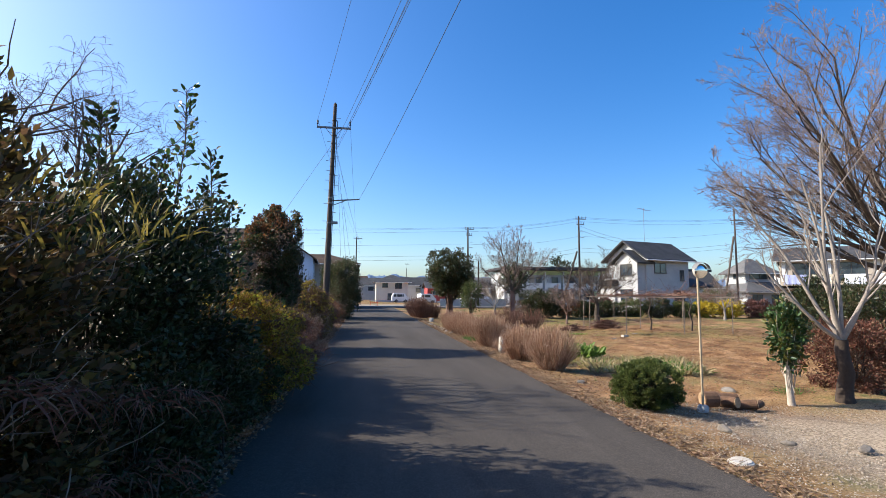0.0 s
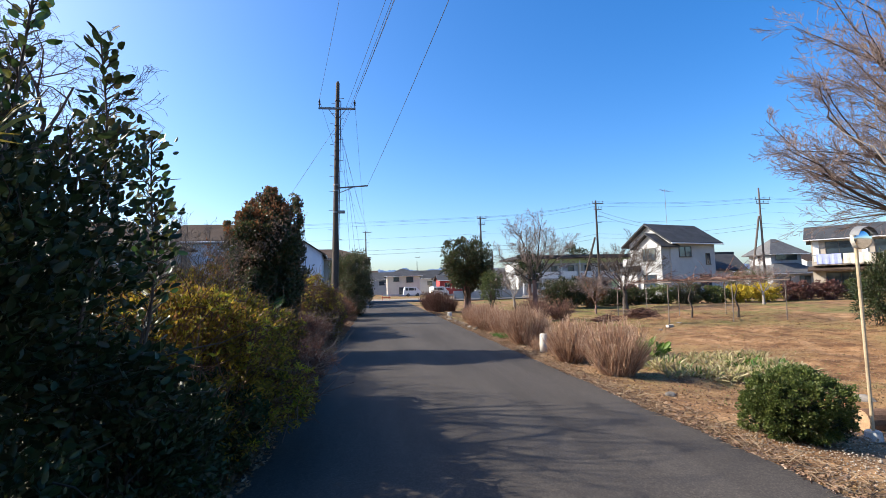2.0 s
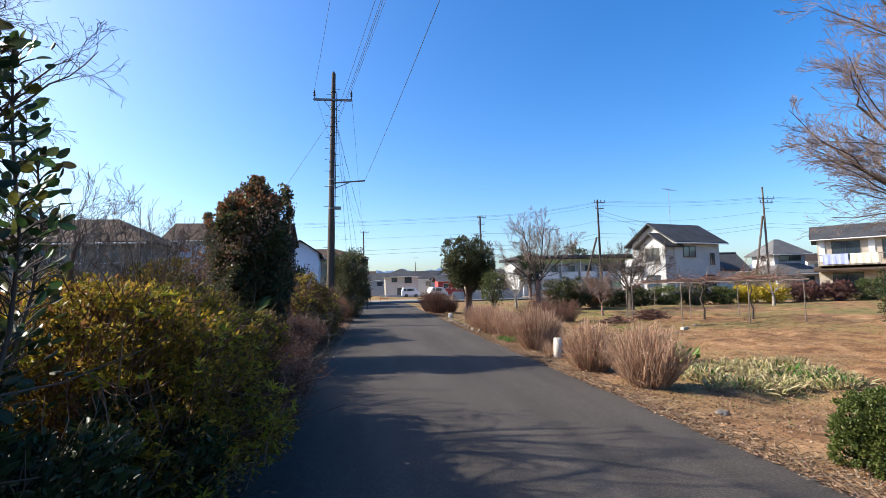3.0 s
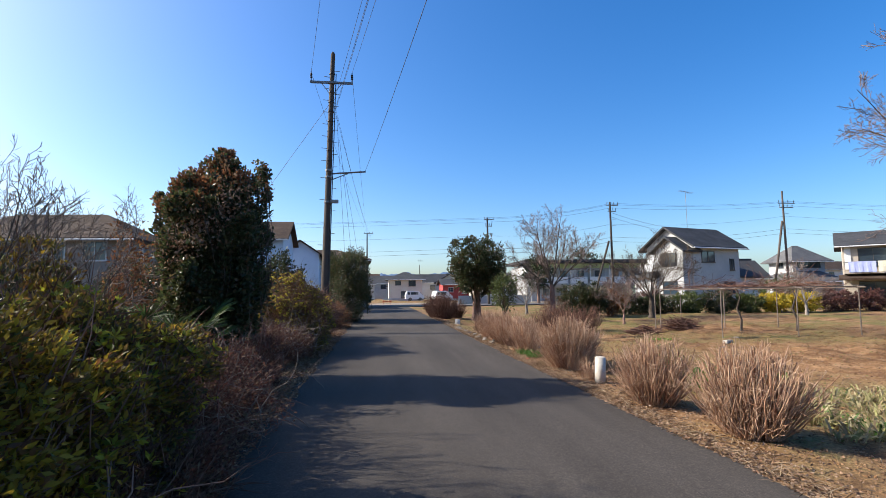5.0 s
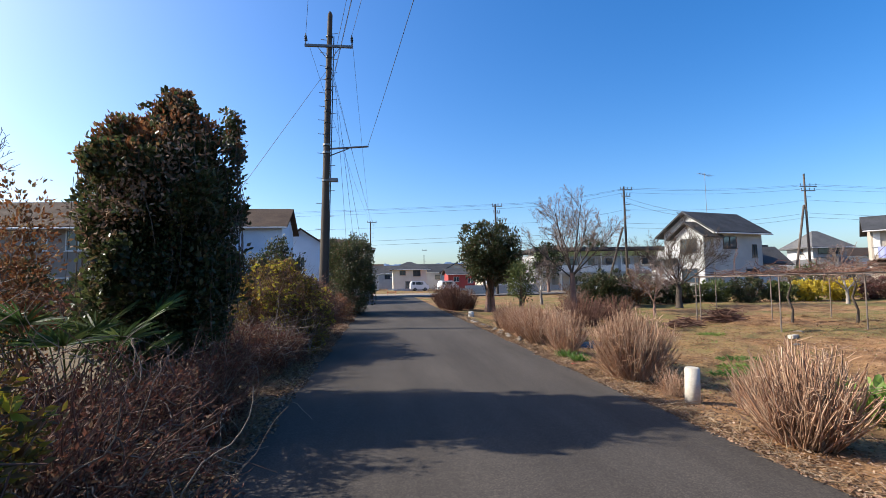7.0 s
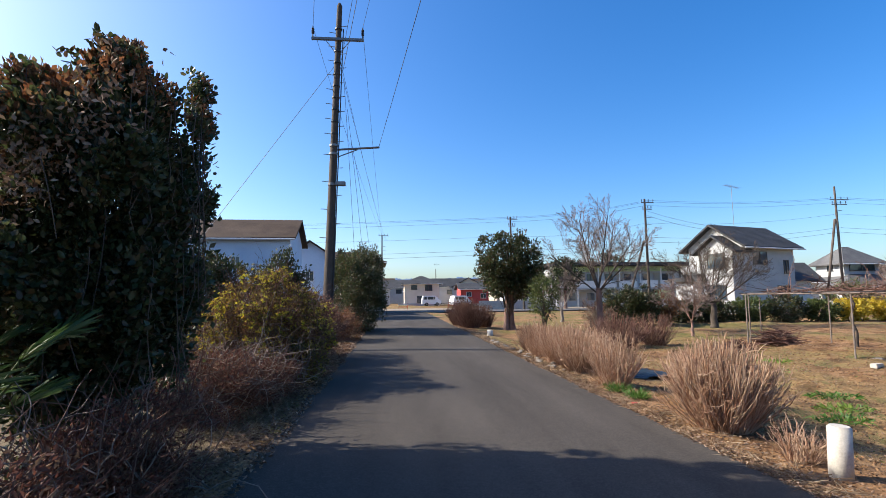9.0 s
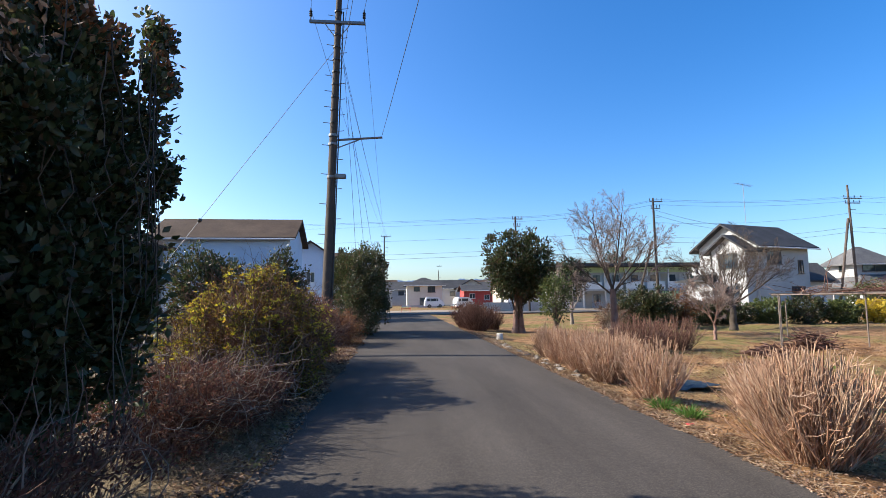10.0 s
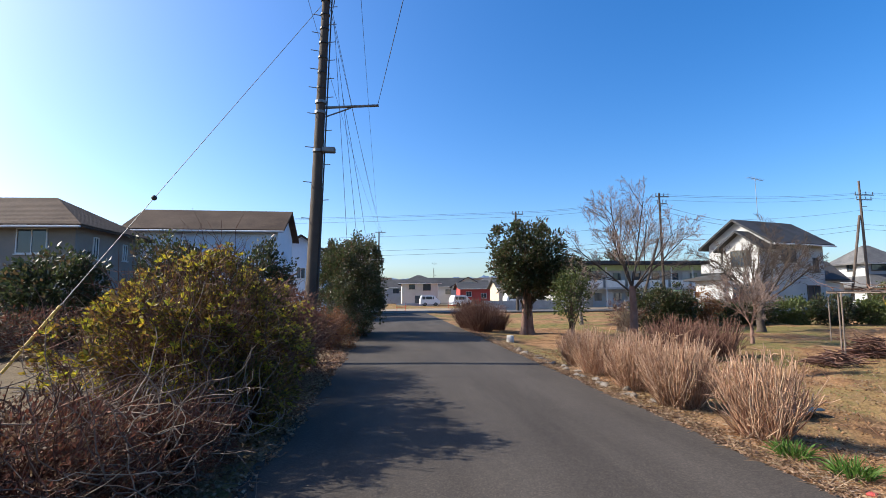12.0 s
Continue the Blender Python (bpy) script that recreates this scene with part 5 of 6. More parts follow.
def ivy_tree():
    """A trunk smothered in dark climbing leaves, rust coloured at the top, with hanging vines."""
    x, y = -2.61, 14.25
    ob = thing("ivy_covered_tree", x, y, gz(x, y), "tree smothered in dark ivy with rust-coloured top", "tree")
    p, w = crown_points(64000, 0.87, 1.08, 3.28, 81, 0.5, 3.0, 420, 0.075, 0.13, 3.2, 0.68)
    part("ivy", round_leaf_mesh("ivy", p, w, 0.06 * (0.6 + 0.8 * RNG.random(len(p))), 0.04), L_IVY, ob)
    p, w = crown_points(18000, 0.82, 0.95, 2.5, 82, 0.6, 2.2, 130, 0.16, 0.2, 2.6, 0.0)
    part("lower_ivy", leaf_mesh("lower_ivy", p, w, 0.085, 0.05), L_IVY, ob)
    p, w = crown_points(56000, 0.89, 1.10, 3.32, 81, 0.12, 3.0, 420, 0.055, 0.13, 3.2, 0.68)
    keep = (p[:, 2] + 0.45 * (-p[:, 0]) + RNG.normal(size=len(p)) * 0.3) > 3.42
    p, w = p[keep], w[keep]
    part("rust_leafage", leaf_mesh("rust_leafage", p, w, 0.062, 0.04), L_RUST, ob, "rust-coloured dead leaves")
    t = np.array([[[0.05 * math.sin(k), 0.04 * math.cos(k), k * 0.55] for k in range(7)]])
    part("trunk", smooth(tube_mesh("trunk", t, np.linspace(0.13, 0.05, 7)[None], 10)), BARKDARK, ob)
    m = 80
    c, w = crown_points(m, 0.87, 1.08, 3.28, 83, 0.05, 3.0, m, 0.03, 0.13, 3.2, 0.68)
    w = unit(w + RNG.normal(size=(m, 3)) * 0.4 + [0, 0, 0.15])
    s = np.linspace(0, 1, 4)[None, :, None]
    q = c[:, None] + w[:, None] * s * RNG.uniform(0.1, 0.26, m)[:, None, None] + RNG.normal(size=(m, 4, 3)) * 0.02 * s
    q[:, :, 2] -= 0.1 * s[:, :, 0] ** 2
    part("twig_tangle", tube_mesh("twig_tangle", q, np.linspace(1, 0.5, 4)[None] * np.full((m, 1), 0.004), 4), T_DARKTWIG, ob)
    f = RNG.uniform(0, 1, (m, 11))
    j = np.minimum((f * 3).astype(int), 2)
    u = (f * 3 - j)[:, :, None]
    i = np.arange(m)[:, None]
    pos = (q[i, j] * (1 - u) + q[i, j + 1] * u).reshape(-1, 3)
    part("leafage", round_leaf_mesh("leafage", pos, RNG.normal(size=(len(pos), 3)) + [0, 0, 0.3], 0.05 + 0.03 * RNG.random(len(pos)), 0.036), L_IVY, ob)
    p = np.array([0.12, -0.98, 2.5]) + RNG.normal(size=(900, 3)) * [0.3, 0.12, 0.2]
    p[:, 2] += p[:, 0] * 0.7
    part("dead_leaf_cover", leaf_mesh("dead_leaf_cover", p, RNG.normal(size=(900, 3)) - [0, 0, 0.6], 0.06, 0.03), L_LITTER, ob, "withered tan leaves")
    m = 9
    a = RNG.uniform(-2.6, 0.2, m)
    st = np.stack([np.cos(a) * 0.82, np.sin(a) * 1.02, 2.2 + 1.2 * RNG.random(m)], 1)
    s = np.linspace(0, 1, 7)[None, :, None]
    q = st[:, None] - np.array([0, 0, 1]) * s * (0.7 + 1.1 * RNG.random(m))[:, None, None] + np.cumsum(RNG.normal(size=(m, 7, 3)) * 0.045, 1)
    part("hanging_vine", tube_mesh("hanging_vine", q, np.linspace(1, 0.5, 7)[None] * RNG.uniform(0.003, 0.006, (m, 1)), 5), T_DARKTWIG, ob, "bare climbing stems")
    n = 70
    a = RNG.uniform(0, 6.283, n)
    rr = 0.80 + 0.14 * RNG.random(n)
    top = 1.6 + 1.9 * RNG.random(n)
    s = np.linspace(0, 1, 5)[None, :, None]
    st = np.stack([np.cos(a) * rr, np.sin(a) * rr, top], 1)
    q = st[:, None] - np.array([0, 0, 1]) * s * (0.4 + 1.2 * RNG.random(n))[:, None, None] + RNG.normal(size=(n, 5, 3)) * 0.05 * s
    part("hanging_vine", tube_mesh("hanging_vine", q, np.full((n, 5), 0.004), 4), T_DARKTWIG, ob)


ivy_tree()


def tall_shoots():
    """Upright shoots with broad round leaves that rise out of the near hedge."""
    for k, (x, y, h, tilt) in enumerate(((-1.64, 4.5, 3.35, 0.03), (-1.52, 4.9, 2.9, 0.05), (-1.46, 5.3, 2.45, 0.10), (-1.85, 3.9, 2.9, -0.05), (-1.7, 4.45, 2.75, 0.0), (-1.95, 4.9, 2.8, 0.0), (-2.1, 4.3, 3.0, -0.04), (-1.58, 5.6, 2.15, 0.08))):
        ob = thing("broadleaf_shoot", x, y, gz(x, y), "upright shoot with round glossy leaves above the hedge", "shrub", "shoots above the hedge")
        N = 8
        s = np.linspace(0, 1, N)
        path = np.stack([tilt * s ** 2 * 1.2 + 0.03 * np.sin(s * 9 + k), 0.05 * np.cos(s * 7 + k), s * h], 1)
        part("stem", tube_mesh("stem", path[None], np.linspace(0.016, 0.004, N)[None], 5), T_DARKTWIG, ob)
        n = 120
        f = 0.5 + 0.5 * RNG.random(n) ** 0.9
        i = np.minimum((f * (N - 1)).astype(int), N - 2)
        b = path[i] + (path[i + 1] - path[i]) * (f * (N - 1) - i)[:, None]
        a = RNG.uniform(0, 6.283, n)
        side = np.stack([np.cos(a), np.sin(a), 0.5 + 0.5 * RNG.random(n)], 1)
        reach = (0.04 + 0.26 * RNG.random(n) * (1.15 - f))[:, None]
        tip = b + unit(side) * reach
        part("twig_tangle", tube_mesh("twig_tangle", np.stack([b, (b + tip) / 2 + [0, 0, 0.01], tip], 1), np.full((n, 3), 0.003), 3), T_DARKTWIG, ob)
        way = unit(side + RNG.normal(size=(n, 3)) * 0.45)
        part("leafage", round_leaf_mesh("leafage", tip, way, 0.05 + 0.028 * RNG.random(n), 0.036), L_BROAD if k % 2 == 0 else L_DARK, ob)


tall_shoots()


def blades(name, label, x, y, z, rx, ry, n, length, width, mat, up=0.8, droop=0.4, category="grass", group="", kind="", low=0.0):
    ob = thing(name, x, y, z, label, category, group, kind)
    a, k = RNG.uniform(0, 6.283, n), np.sqrt(RNG.random(n))
    pos = np.stack([np.cos(a) * k * rx, np.sin(a) * k * ry, low + np.zeros(n)], 1)
    way = np.stack([np.cos(a) * 0.5 * k, np.sin(a) * 0.5 * k, np.full(n, up)], 1) + RNG.normal(size=(n, 3)) * 0.3
    way[:, 2] = np.abs(way[:, 2])
    L = length * (0.5 + 0.7 * RNG.random(n))
    part("blade_growth", blade_mesh("blade_growth", pos, way, L, width, droop), mat, ob)
    return ob


grass_spots = [(-1.75, 3.0, 2.0), (-1.45, 3.5, 1.9), (-1.95, 2.2, 2.0), (-1.35, 2.7, 1.6), (-1.7, 1.5, 1.65), (-2.1, 3.6, 2.2), (-1.9, 2.7, 2.1), (-2.3, 3.1, 2.2), (-1.2, 3.2, 1.3), (-1.55, 2.0, 1.5), (-1.3, 3.9, 1.7), (-2.3, 2.2, 2.1), (-1.6, 3.9, 2.1), (-2.6, 3.6, 2.2), (-1.5, 2.9, 1.75), (-1.9, 1.8, 1.8)]
for k, (x, y, z) in enumerate([q for q in grass_spots if q[2] > 1.7]):
    blades("bamboo_grass", "yellowing bamboo grass growing through the hedge", x, y, z + 0.02, 0.30, 0.30, 28, 0.25, 0.017, L_SASA, 1.1, 0.4, group="bamboo grass")
for k, (x, y, z) in enumerate(((-1.5, 1.6, 0.9), (-1.35, 2.3, 0.7), (-1.6, 1.2, 1.2), (-1.25, 3.0, 0.6), (-1.3, 2.0, 1.2), (-1.2, 2.7, 1.05), (-1.25, 3.4, 0.9), (-1.4, 1.8, 0.5), (-1.15, 3.1, 0.35), (-1.7, 1.4, 1.5))):
    blades("dead_fern", "brown dead fern fronds hanging from the hedge", x, y, z, 0.3, 0.3, 120, 0.2, 0.010, L_BROWNRED, 0.2, 1.0, "fern", "dead ferns")


def palm(x, y):
    """A young fan palm among the shrubs."""
    ob = thing("fan_palm", x, y, gz(x, y), "young dark green fan palm among dry shrubs", "palm", "fan palms")
    for k in range(11):
        a = k * 2.4
        e = 0.35 + 0.08 * (k % 5)
        d = np.array([math.cos(a) * math.cos(e), math.sin(a) * math.cos(e), math.sin(e) + 0.3])
        tip = d * (0.66 + 0.08 * (k % 4)) + [0, 0, 0.5 + 0.05 * (k % 3)]
        fr = part("stalk", tube_mesh("stalk", np.array([[[0, 0, 0.1], d * 0.3 + [0, 0, 0.4], tip]]), np.array([[0.012, 0.009, 0.006]]), 5), L_MIDGREEN, ob)
        n = 26
        fan = np.linspace(-1.35, 1.35, n)
        side = np.cross(d, [0, 0, 1.0])
        side /= np.linalg.norm(side)
        du = d / np.linalg.norm(d)
        way = du[None] * np.cos(fan)[:, None] + side[None] * np.sin(fan)[:, None] + RNG.normal(size=(n, 3)) * 0.05
        part("frond", blade_mesh("frond", np.repeat(tip[None], n, 0), way, 0.36, 0.022, 0.10), L_PALM, fr)


palm(-2.7, 12.55)
palm(-3.15, 12.85)

WEEP = dict(kids=[5, 4, 4, 2], wander=0.22, lift=-0.02, tip=-0.24, first=0.35, angle=0.75, ratio=0.62, thin=0.5, limb=0.5)
bare_tree("weeping_tree", "leafless weeping tree behind the hedge", -5.0, 9.5, 2.9, 0.085, [(20, 58, 2.3, 0.9), (110, 52, 2.2, 0.95), (200, 52, 2.3, 0.9), (290, 55, 2.2, 1.0), (60, 75, 2.0, 1.0), (90, 30, 1.6, 0.75)], WEEP, 5, BARKDARK, T_DARKTWIG, 4, min_r=0.0025)
bare_tree("weeping_tree", "leafless weeping tree behind the hedge", -5.3, 8.3, 2.4, 0.10, [(30, 55, 2.2, 0.9), (110, 50, 2.0, 0.95), (200, 55, 2.2, 0.9), (290, 55, 1.8, 1.0), (60, 75, 2.6, 1.0), (350, 66, 2.5, 1.0)], WEEP, 6, BARKDARK, T_DARKTWIG, 4, min_r=0.0027)
THIN = dict(kids=[6, 5, 3], wander=0.14, lift=0.03, tip=0.0, first=0.2, angle=0.6, ratio=0.5, thin=0.6, limb=0.5)
for k, (x, y, h) in enumerate(((-3.0, 8.6, 1.3), (-2.6, 9.9, 1.2), (-3.6, 9.6, 1.5), (-3.1, 11.6, 1.3), (-3.9, 8.0, 1.5), (-2.7, 10.8, 1.25), (-3.4, 10.5, 1.6), (-4.0, 11.2, 1.5), (-2.9, 7.9, 1.35), (-2.4, 8.9, 1.2), (-2.8, 9.4, 1.5), (-3.2, 9.0, 1.6), (-3.5, 8.6, 1.7), (-2.9, 10.4, 1.4))):
    bare_tree("bare_sapling", "thin leafless sapling rising from the shrubs", x, y, h, 0.014, [(40 + 50 * k, 70, 1.0, 0.95), (160 + 40 * k, 65, 0.9, 0.9), (280 + 30 * k, 60, 0.8, 0.8), (90, 80, 1.1, 1.0)], THIN, 90 + k, BARKDARK, T_TWIG, 3, min_r=0.002, group="bare saplings")
shrub("dry_shrub", "tall shoot with rusty dead leaves", -3.3, 12.7, 0.34, 0.34, 2.7, 3600, (0.05, 0.5), L_RUST, 14, T_BRUSH, 99, 0.7, 2.0, 60, 0.2, 0.2, group=G_L)

# ---------------------------------------------------------------- garden on the far side of the lane
G_DRY = "cut-back dry shrubs along the lane"
for k, (x, y, r, h, n) in enumerate(((4.0, 10.3, 0.66, 0.98, 480), (3.82, 11.8, 0.62, 0.92, 360), (3.84, 14.92, 0.72, 1.06, 560), (4.3, 15.8, 0.55, 0.9, 240), (4.6, 16.6, 0.42, 0.85, 150), (3.88, 17.8, 0.5, 0.95, 200), (3.86, 19.3, 0.58, 1.0, 280), (3.85, 20.5, 0.5, 0.95, 200), (4.35, 21.4, 0.5, 0.95, 190), (4.6, 20.3, 0.42, 0.85, 120), (3.9, 22.1, 0.5, 0.95, 220), (4.0, 23.3, 0.45, 0.9, 170))):
    dry_clump("hydrangea", "cut-back hydrangea of bare tan stalks by the lane", x, y, r * (0.84 if k < 3 else 1.0), h, int(n * 1.5), T_DRY, 200 + k, G_DRY)
dry_clump("hydrangea", "small clump of bare tan stalks beside the post", 4.25, 13.0, 0.28, 0.5, 90, T_DRY, 220, G_DRY, thick=0.004)
dry_clump("hydrangea", "low clump of bare tan stalks by the lane", 3.75, 13.75, 0.25, 0.42, 80, T_DRY, 221, G_DRY, thick=0.004)
for k, (x, y, r, h, n) in enumerate(((7.3, 25.0, 1.0, 1.15, 420), (8.9, 25.6, 0.8, 1.1, 260))):
    dry_clump("hydrangea", "reddish-brown dry shrub in the garden", x, y, r, h, n, T_BRUSH, 230 + k, "", thick=0.007)
for k, (x, y, r, h, n) in enumerate(((3.95, 34.2, 0.95, 1.55, 520), (3.75, 36.6, 0.8, 1.5, 360), (4.9, 35.4, 0.7, 1.2, 260))):
    dry_clump("dry_bush", "brown twiggy bush beside the lane", x, y, r, h, n, T_BRUSH, 240 + k, "far twiggy bushes", lean=0.1, thick=0.009)


def clipped_ball():
    x, y = 4.02, 6.68
    ob = thing("boxwood_ball", x, y, gz(x, y), "clipped round green boxwood bush", "shrub")
    p, w = crown_points(30000, 0.51, 0.5, 0.76, 301, 0.22, 2.5, 420, 0.05, 0.05, 3.0, -0.06)
    part("foliage", leaf_mesh("foliage", p, w, 0.026, 0.016), L_BOX, ob)
    p, w = crown_points(9000, 0.42, 0.41, 0.64, 302, 0.5, 2.5, 200, 0.08, 0.05, 3.0, -0.04)
    part("inner_foliage", leaf_mesh("inner_foliage", p, w, 0.03, 0.02), L_DARK, ob)
    q = stem_paths(40, p, 0.08, 3)
    part("stem_growth", tube_mesh("stem_growth", q, np.linspace(1, 0.4, 5)[None] * 0.009 * np.ones((40, 1)), 4), T_DARKTWIG, ob)


clipped_ball()


def garden_mirror():
    """A small convex mirror on a thin rusty pole set in a concrete foot."""
    x, y = 4.93, 6.72
    ob = thing("garden_mirror", x, y, gz(x, y), "small round convex mirror on a thin tan pole", "mirror")
    part("foot", cyl_bm(0.085, 0.07, 0.1, (0, 0, -0.03), 12, None, None, 0.01), CONCRETE, ob)
    part("pole", cyl_bm(0.017, 0.017, 2.0, (0, 0, 0.0), 12), surf("tan_pole", (0.34, 0.25, 0.15), (0.46, 0.36, 0.23), 3, 50, 0.6, 0.2), ob)
    hd = part("housing", cyl_bm(0.115, 0.095, 0.05, (0, 0, 0), 28, None, None, 0.01), POSTWHITE, ob)
    hd.matrix_local = Matrix.Translation((0, -0.035, 2.03)) @ Matrix.Rotation(radians(92), 4, "X")
    bm = bmesh.new()
    bmesh.ops.create_uvsphere(bm, u_segments=28, v_segments=14, radius=0.11)
    bmesh.ops.delete(bm, geom=[v for v in bm.verts if v.co.z < 0.02], context="VERTS")
    for v in bm.verts:
        v.co.z *= 0.35
    for f in bm.faces:
        f.smooth = True
    fc = part("mirror_face", bm, MIRROR, hd)
    fc.location.z = 0.042
    part("visor", cyl_bm(0.135, 0.12, 0.09, (0, 0, 0.02), 24), surf("visor_grey", (0.12, 0.12, 0.12), (0.2, 0.2, 0.2), 3, 40, 0.6, 0.1), hd)
    bmv = bmesh.new()
    me = hd.children[-1].data
    bmv.from_mesh(me)
    bmesh.ops.delete(bmv, geom=[f for f in bmv.faces if len(f.verts) > 4], context="FACES")
    bmesh.ops.delete(bmv, geom=[v for v in bmv.verts if v.co.y < 0.03], context="VERTS")
    bmv.to_mesh(me)
    bmv.free()
    part("clamp", box_bm(0.06, 0.05, 0.08, (0, 0, 1.98), 0.008), STEEL, ob)


garden_mirror()


def white_post(x, y, r, h, label):
    ob = single("marker_post", cyl_bm(r, r * 0.97, h + 0.15, (0, 0, -0.15), 24, None, None, 0.012), POSTWHITE, pose(x, y, gz(x, y), 1.5, 1.5, 0), label, "post", "white posts")
    for f in ob.data.polygons:
        f.use_smooth = len(f.vertices) == 4
    return ob


white_post(3.76, 13.35, 0.088, 0.42, "short white round marker post by the lane")
white_post(3.92, 29.0, 0.12, 0.22, "low white round marker post by the lane")


def logs():
    x0, y0 = 5.25, 7.0
    for k, (dx, dy, r, ln, turn, tilt) in enumerate(((0, 0, 0.125, 0.22, 80, 88), (0.32, 0.08, 0.09, 0.4, 20, 84), (0.58, -0.02, 0.075, 0.35, 50, 80), (0.85, 0.05, 0.06, 0.3, 115, 86), (-0.75, 0.1, 0.08, 0.45, 10, 88), (0.5, 0.25, 0.1, 0.3, 70, 88))):
        x, y = x0 + dx, y0 + dy
        ob = thing("log", x, y, gz(x, y) + r * 0.92, "short cut log lying on the soil", "log", "cut logs")
        ob.rotation_euler = (radians(tilt), 0, radians(turn))
        part("bark", cyl_bm(r, r * 0.93, ln, (0, 0, -ln / 2), 14, None, None, 0.008), LOGBARK, ob)
        part("cut_face", cyl_bm(r * 0.86, r * 0.86, 0.008, (0, 0, ln / 2 - 0.002), 14), LOGEND, ob)
        part("cut_face", cyl_bm(r * 0.88, r * 0.88, 0.008, (0, 0, -ln / 2 - 0.006), 14), LOGEND, ob)


logs()


def camellia():
    x, y = 6.9, 7.25
    ob = thing("camellia", x, y, gz(x, y), "young camellia with glossy leaves and a pale trunk", "tree")
    t = np.array([[[0.02, 0, -0.05], [0.0, 0.01, 0.25], [-0.03, 0, 0.5], [-0.02, 0.02, 0.9], [0.01, 0, 1.4]]])
    part("trunk", smooth(tube_mesh("trunk", t, np.array([[0.062, 0.05, 0.045, 0.03, 0.01]]), 10)), BARKPALE, ob)
    p, w = crown_points(1500, 0.29, 0.28, 1.25, 310, 0.55, 2.2, 90, 0.16, 0.2, 2.6, 0.55)
    part("crown", round_leaf_mesh("crown", p, w, 0.085 * (0.7 + 0.6 * RNG.random(len(p))), 0.045), L_BROAD, ob)
    q = stem_paths(30, p, 0.01, 4)
    q[:, 0] = [0, 0, 0.5]
    part("branching", tube_mesh("branching", q, np.linspace(1, 0.4, 5)[None] * 0.01 * np.ones((30, 1)), 4), BARKPALE, ob)


camellia()
BROOM = dict(kids=[5, 5, 5, 3, 3], wander=0.13, lift=0.04, tip=0.02, first=0.15, angle=0.55, ratio=0.56, thin=0.56, limb=0.25)
VASE = dict(kids=[5, 4, 3], wander=0.09, lift=0.06, tip=0.03, first=0.25, angle=0.5, ratio=0.5, thin=0.5, limb=0.34)
bare_tree("bare_tree", "leafless tree with a dark trunk and pale upright limbs", 7.95, 7.25, 1.05, 0.115,
          [(-80, 42, 1.9, 0.97), (-45, 64, 2.9, 1.0), (-8, 78, 3.6, 1.0), (50, 70, 3.3, 0.98), (95, 46, 2.6, 0.95), (150, 60, 2.6, 1.0), (-110, 66, 2.8, 1.0), (20, 52, 2.3, 0.98)],
          VASE, 12, BARKBROWN, T_TWIG, 3, BARKGREY, min_r=0.003)
WIDE = dict(kids=[9, 8, 6, 4], wander=0.09, lift=0.03, tip=0.0, first=0.2, angle=0.6, ratio=0.48, thin=0.42, limb=0.36)
bare_tree("bare_tree", "tall spreading leafless tree with fine reddish twigs", 18.7, 14.3, 2.6, 0.27,
          [(-90, 14, 6.0, 0.95), (-78, 28, 6.4, 1.0), (-98, 38, 6.6, 1.0), (-75, 48, 7.6, 1.0), (-104, 58, 8.0, 1.0), (-55, 36, 6.0, 1.0), (-125, 28, 5.6, 1.0), (-88, 70, 8.0, 1.0), (0, 52, 5.5, 1.0), (90, 50, 5.0, 1.0), (180, 52, 5.5, 1.0), (-85, 44, 4.2, 1.0)],
          WIDE, 14, BARKDARK, T_REDTWIG, 4, min_r=0.0055)
shrub("evergreen_shrub", "reddish-brown clipped hedge behind the bare tree", 9.2, 8.2, 0.8, 0.7, 1.35, 16000, (0.05, 0.5), L_BROWNRED, 60, T_DARKTWIG, 320, 0.5, 4.0, 220, 0.1, 0.06)
shrub("evergreen_shrub", "dark green shrub behind the bare trees", 13.6, 11.5, 1.6, 1.4, 2.2, 16000, (0.08, 0.5), L_IVY, 60, T_DARKTWIG, 321, 0.5, 2.4, 220, 0.1, 0.12)
shrub("evergreen_shrub", "dark green conifer shrub behind the bare trees", 17.4, 16.8, 1.3, 1.3, 2.6, 16000, (0.08, 0.4), L_DARK, 60, T_DARKTWIG, 322, 0.5, 2.2, 220, 0.1, 0.12)
blades("grass_tuft", "green grass tuft by the bare tree", 7.7, 8.0, gz(7.7, 8), 0.35, 0.2, 300, 0.2, 0.009, L_GRASS, group="grass tufts")
for x, y, r in ((3.6, 17.12, 0.12), (3.68, 16.6, 0.13)):
    blades("grass_tuft", "bright green grass tuft at the lane's edge", x, y, gz(x, y), r, r, 170, 0.24, 0.010, L_GRASS, 0.9, 0.35, group="grass tufts")

# leafy winter vegetables and bulbs
for k, (x, y) in enumerate(((5.6, 12.45), (5.95, 12.6), (5.4, 12.75), (5.8, 12.95))):
    ob = thing("leaf_vegetable", x, y, gz(x, y), "bright green leafy vegetable in the soil", "vegetable", "leafy vegetables")
    n = 90
    a = RNG.uniform(0, 6.283, n)
    way = np.stack([np.cos(a), np.sin(a), 0.4 + RNG.random(n)], 1)
    pos = np.stack([np.cos(a), np.sin(a), np.zeros(n)], 1) * (0.18 * RNG.random(n))[:, None] + [0, 0, 0.05] + way * 0.18 * RNG.random((n, 1))
    part("leafage", round_leaf_mesh("leafage", pos, way, 0.22, 0.10, 0.2), L_FRESH, ob)
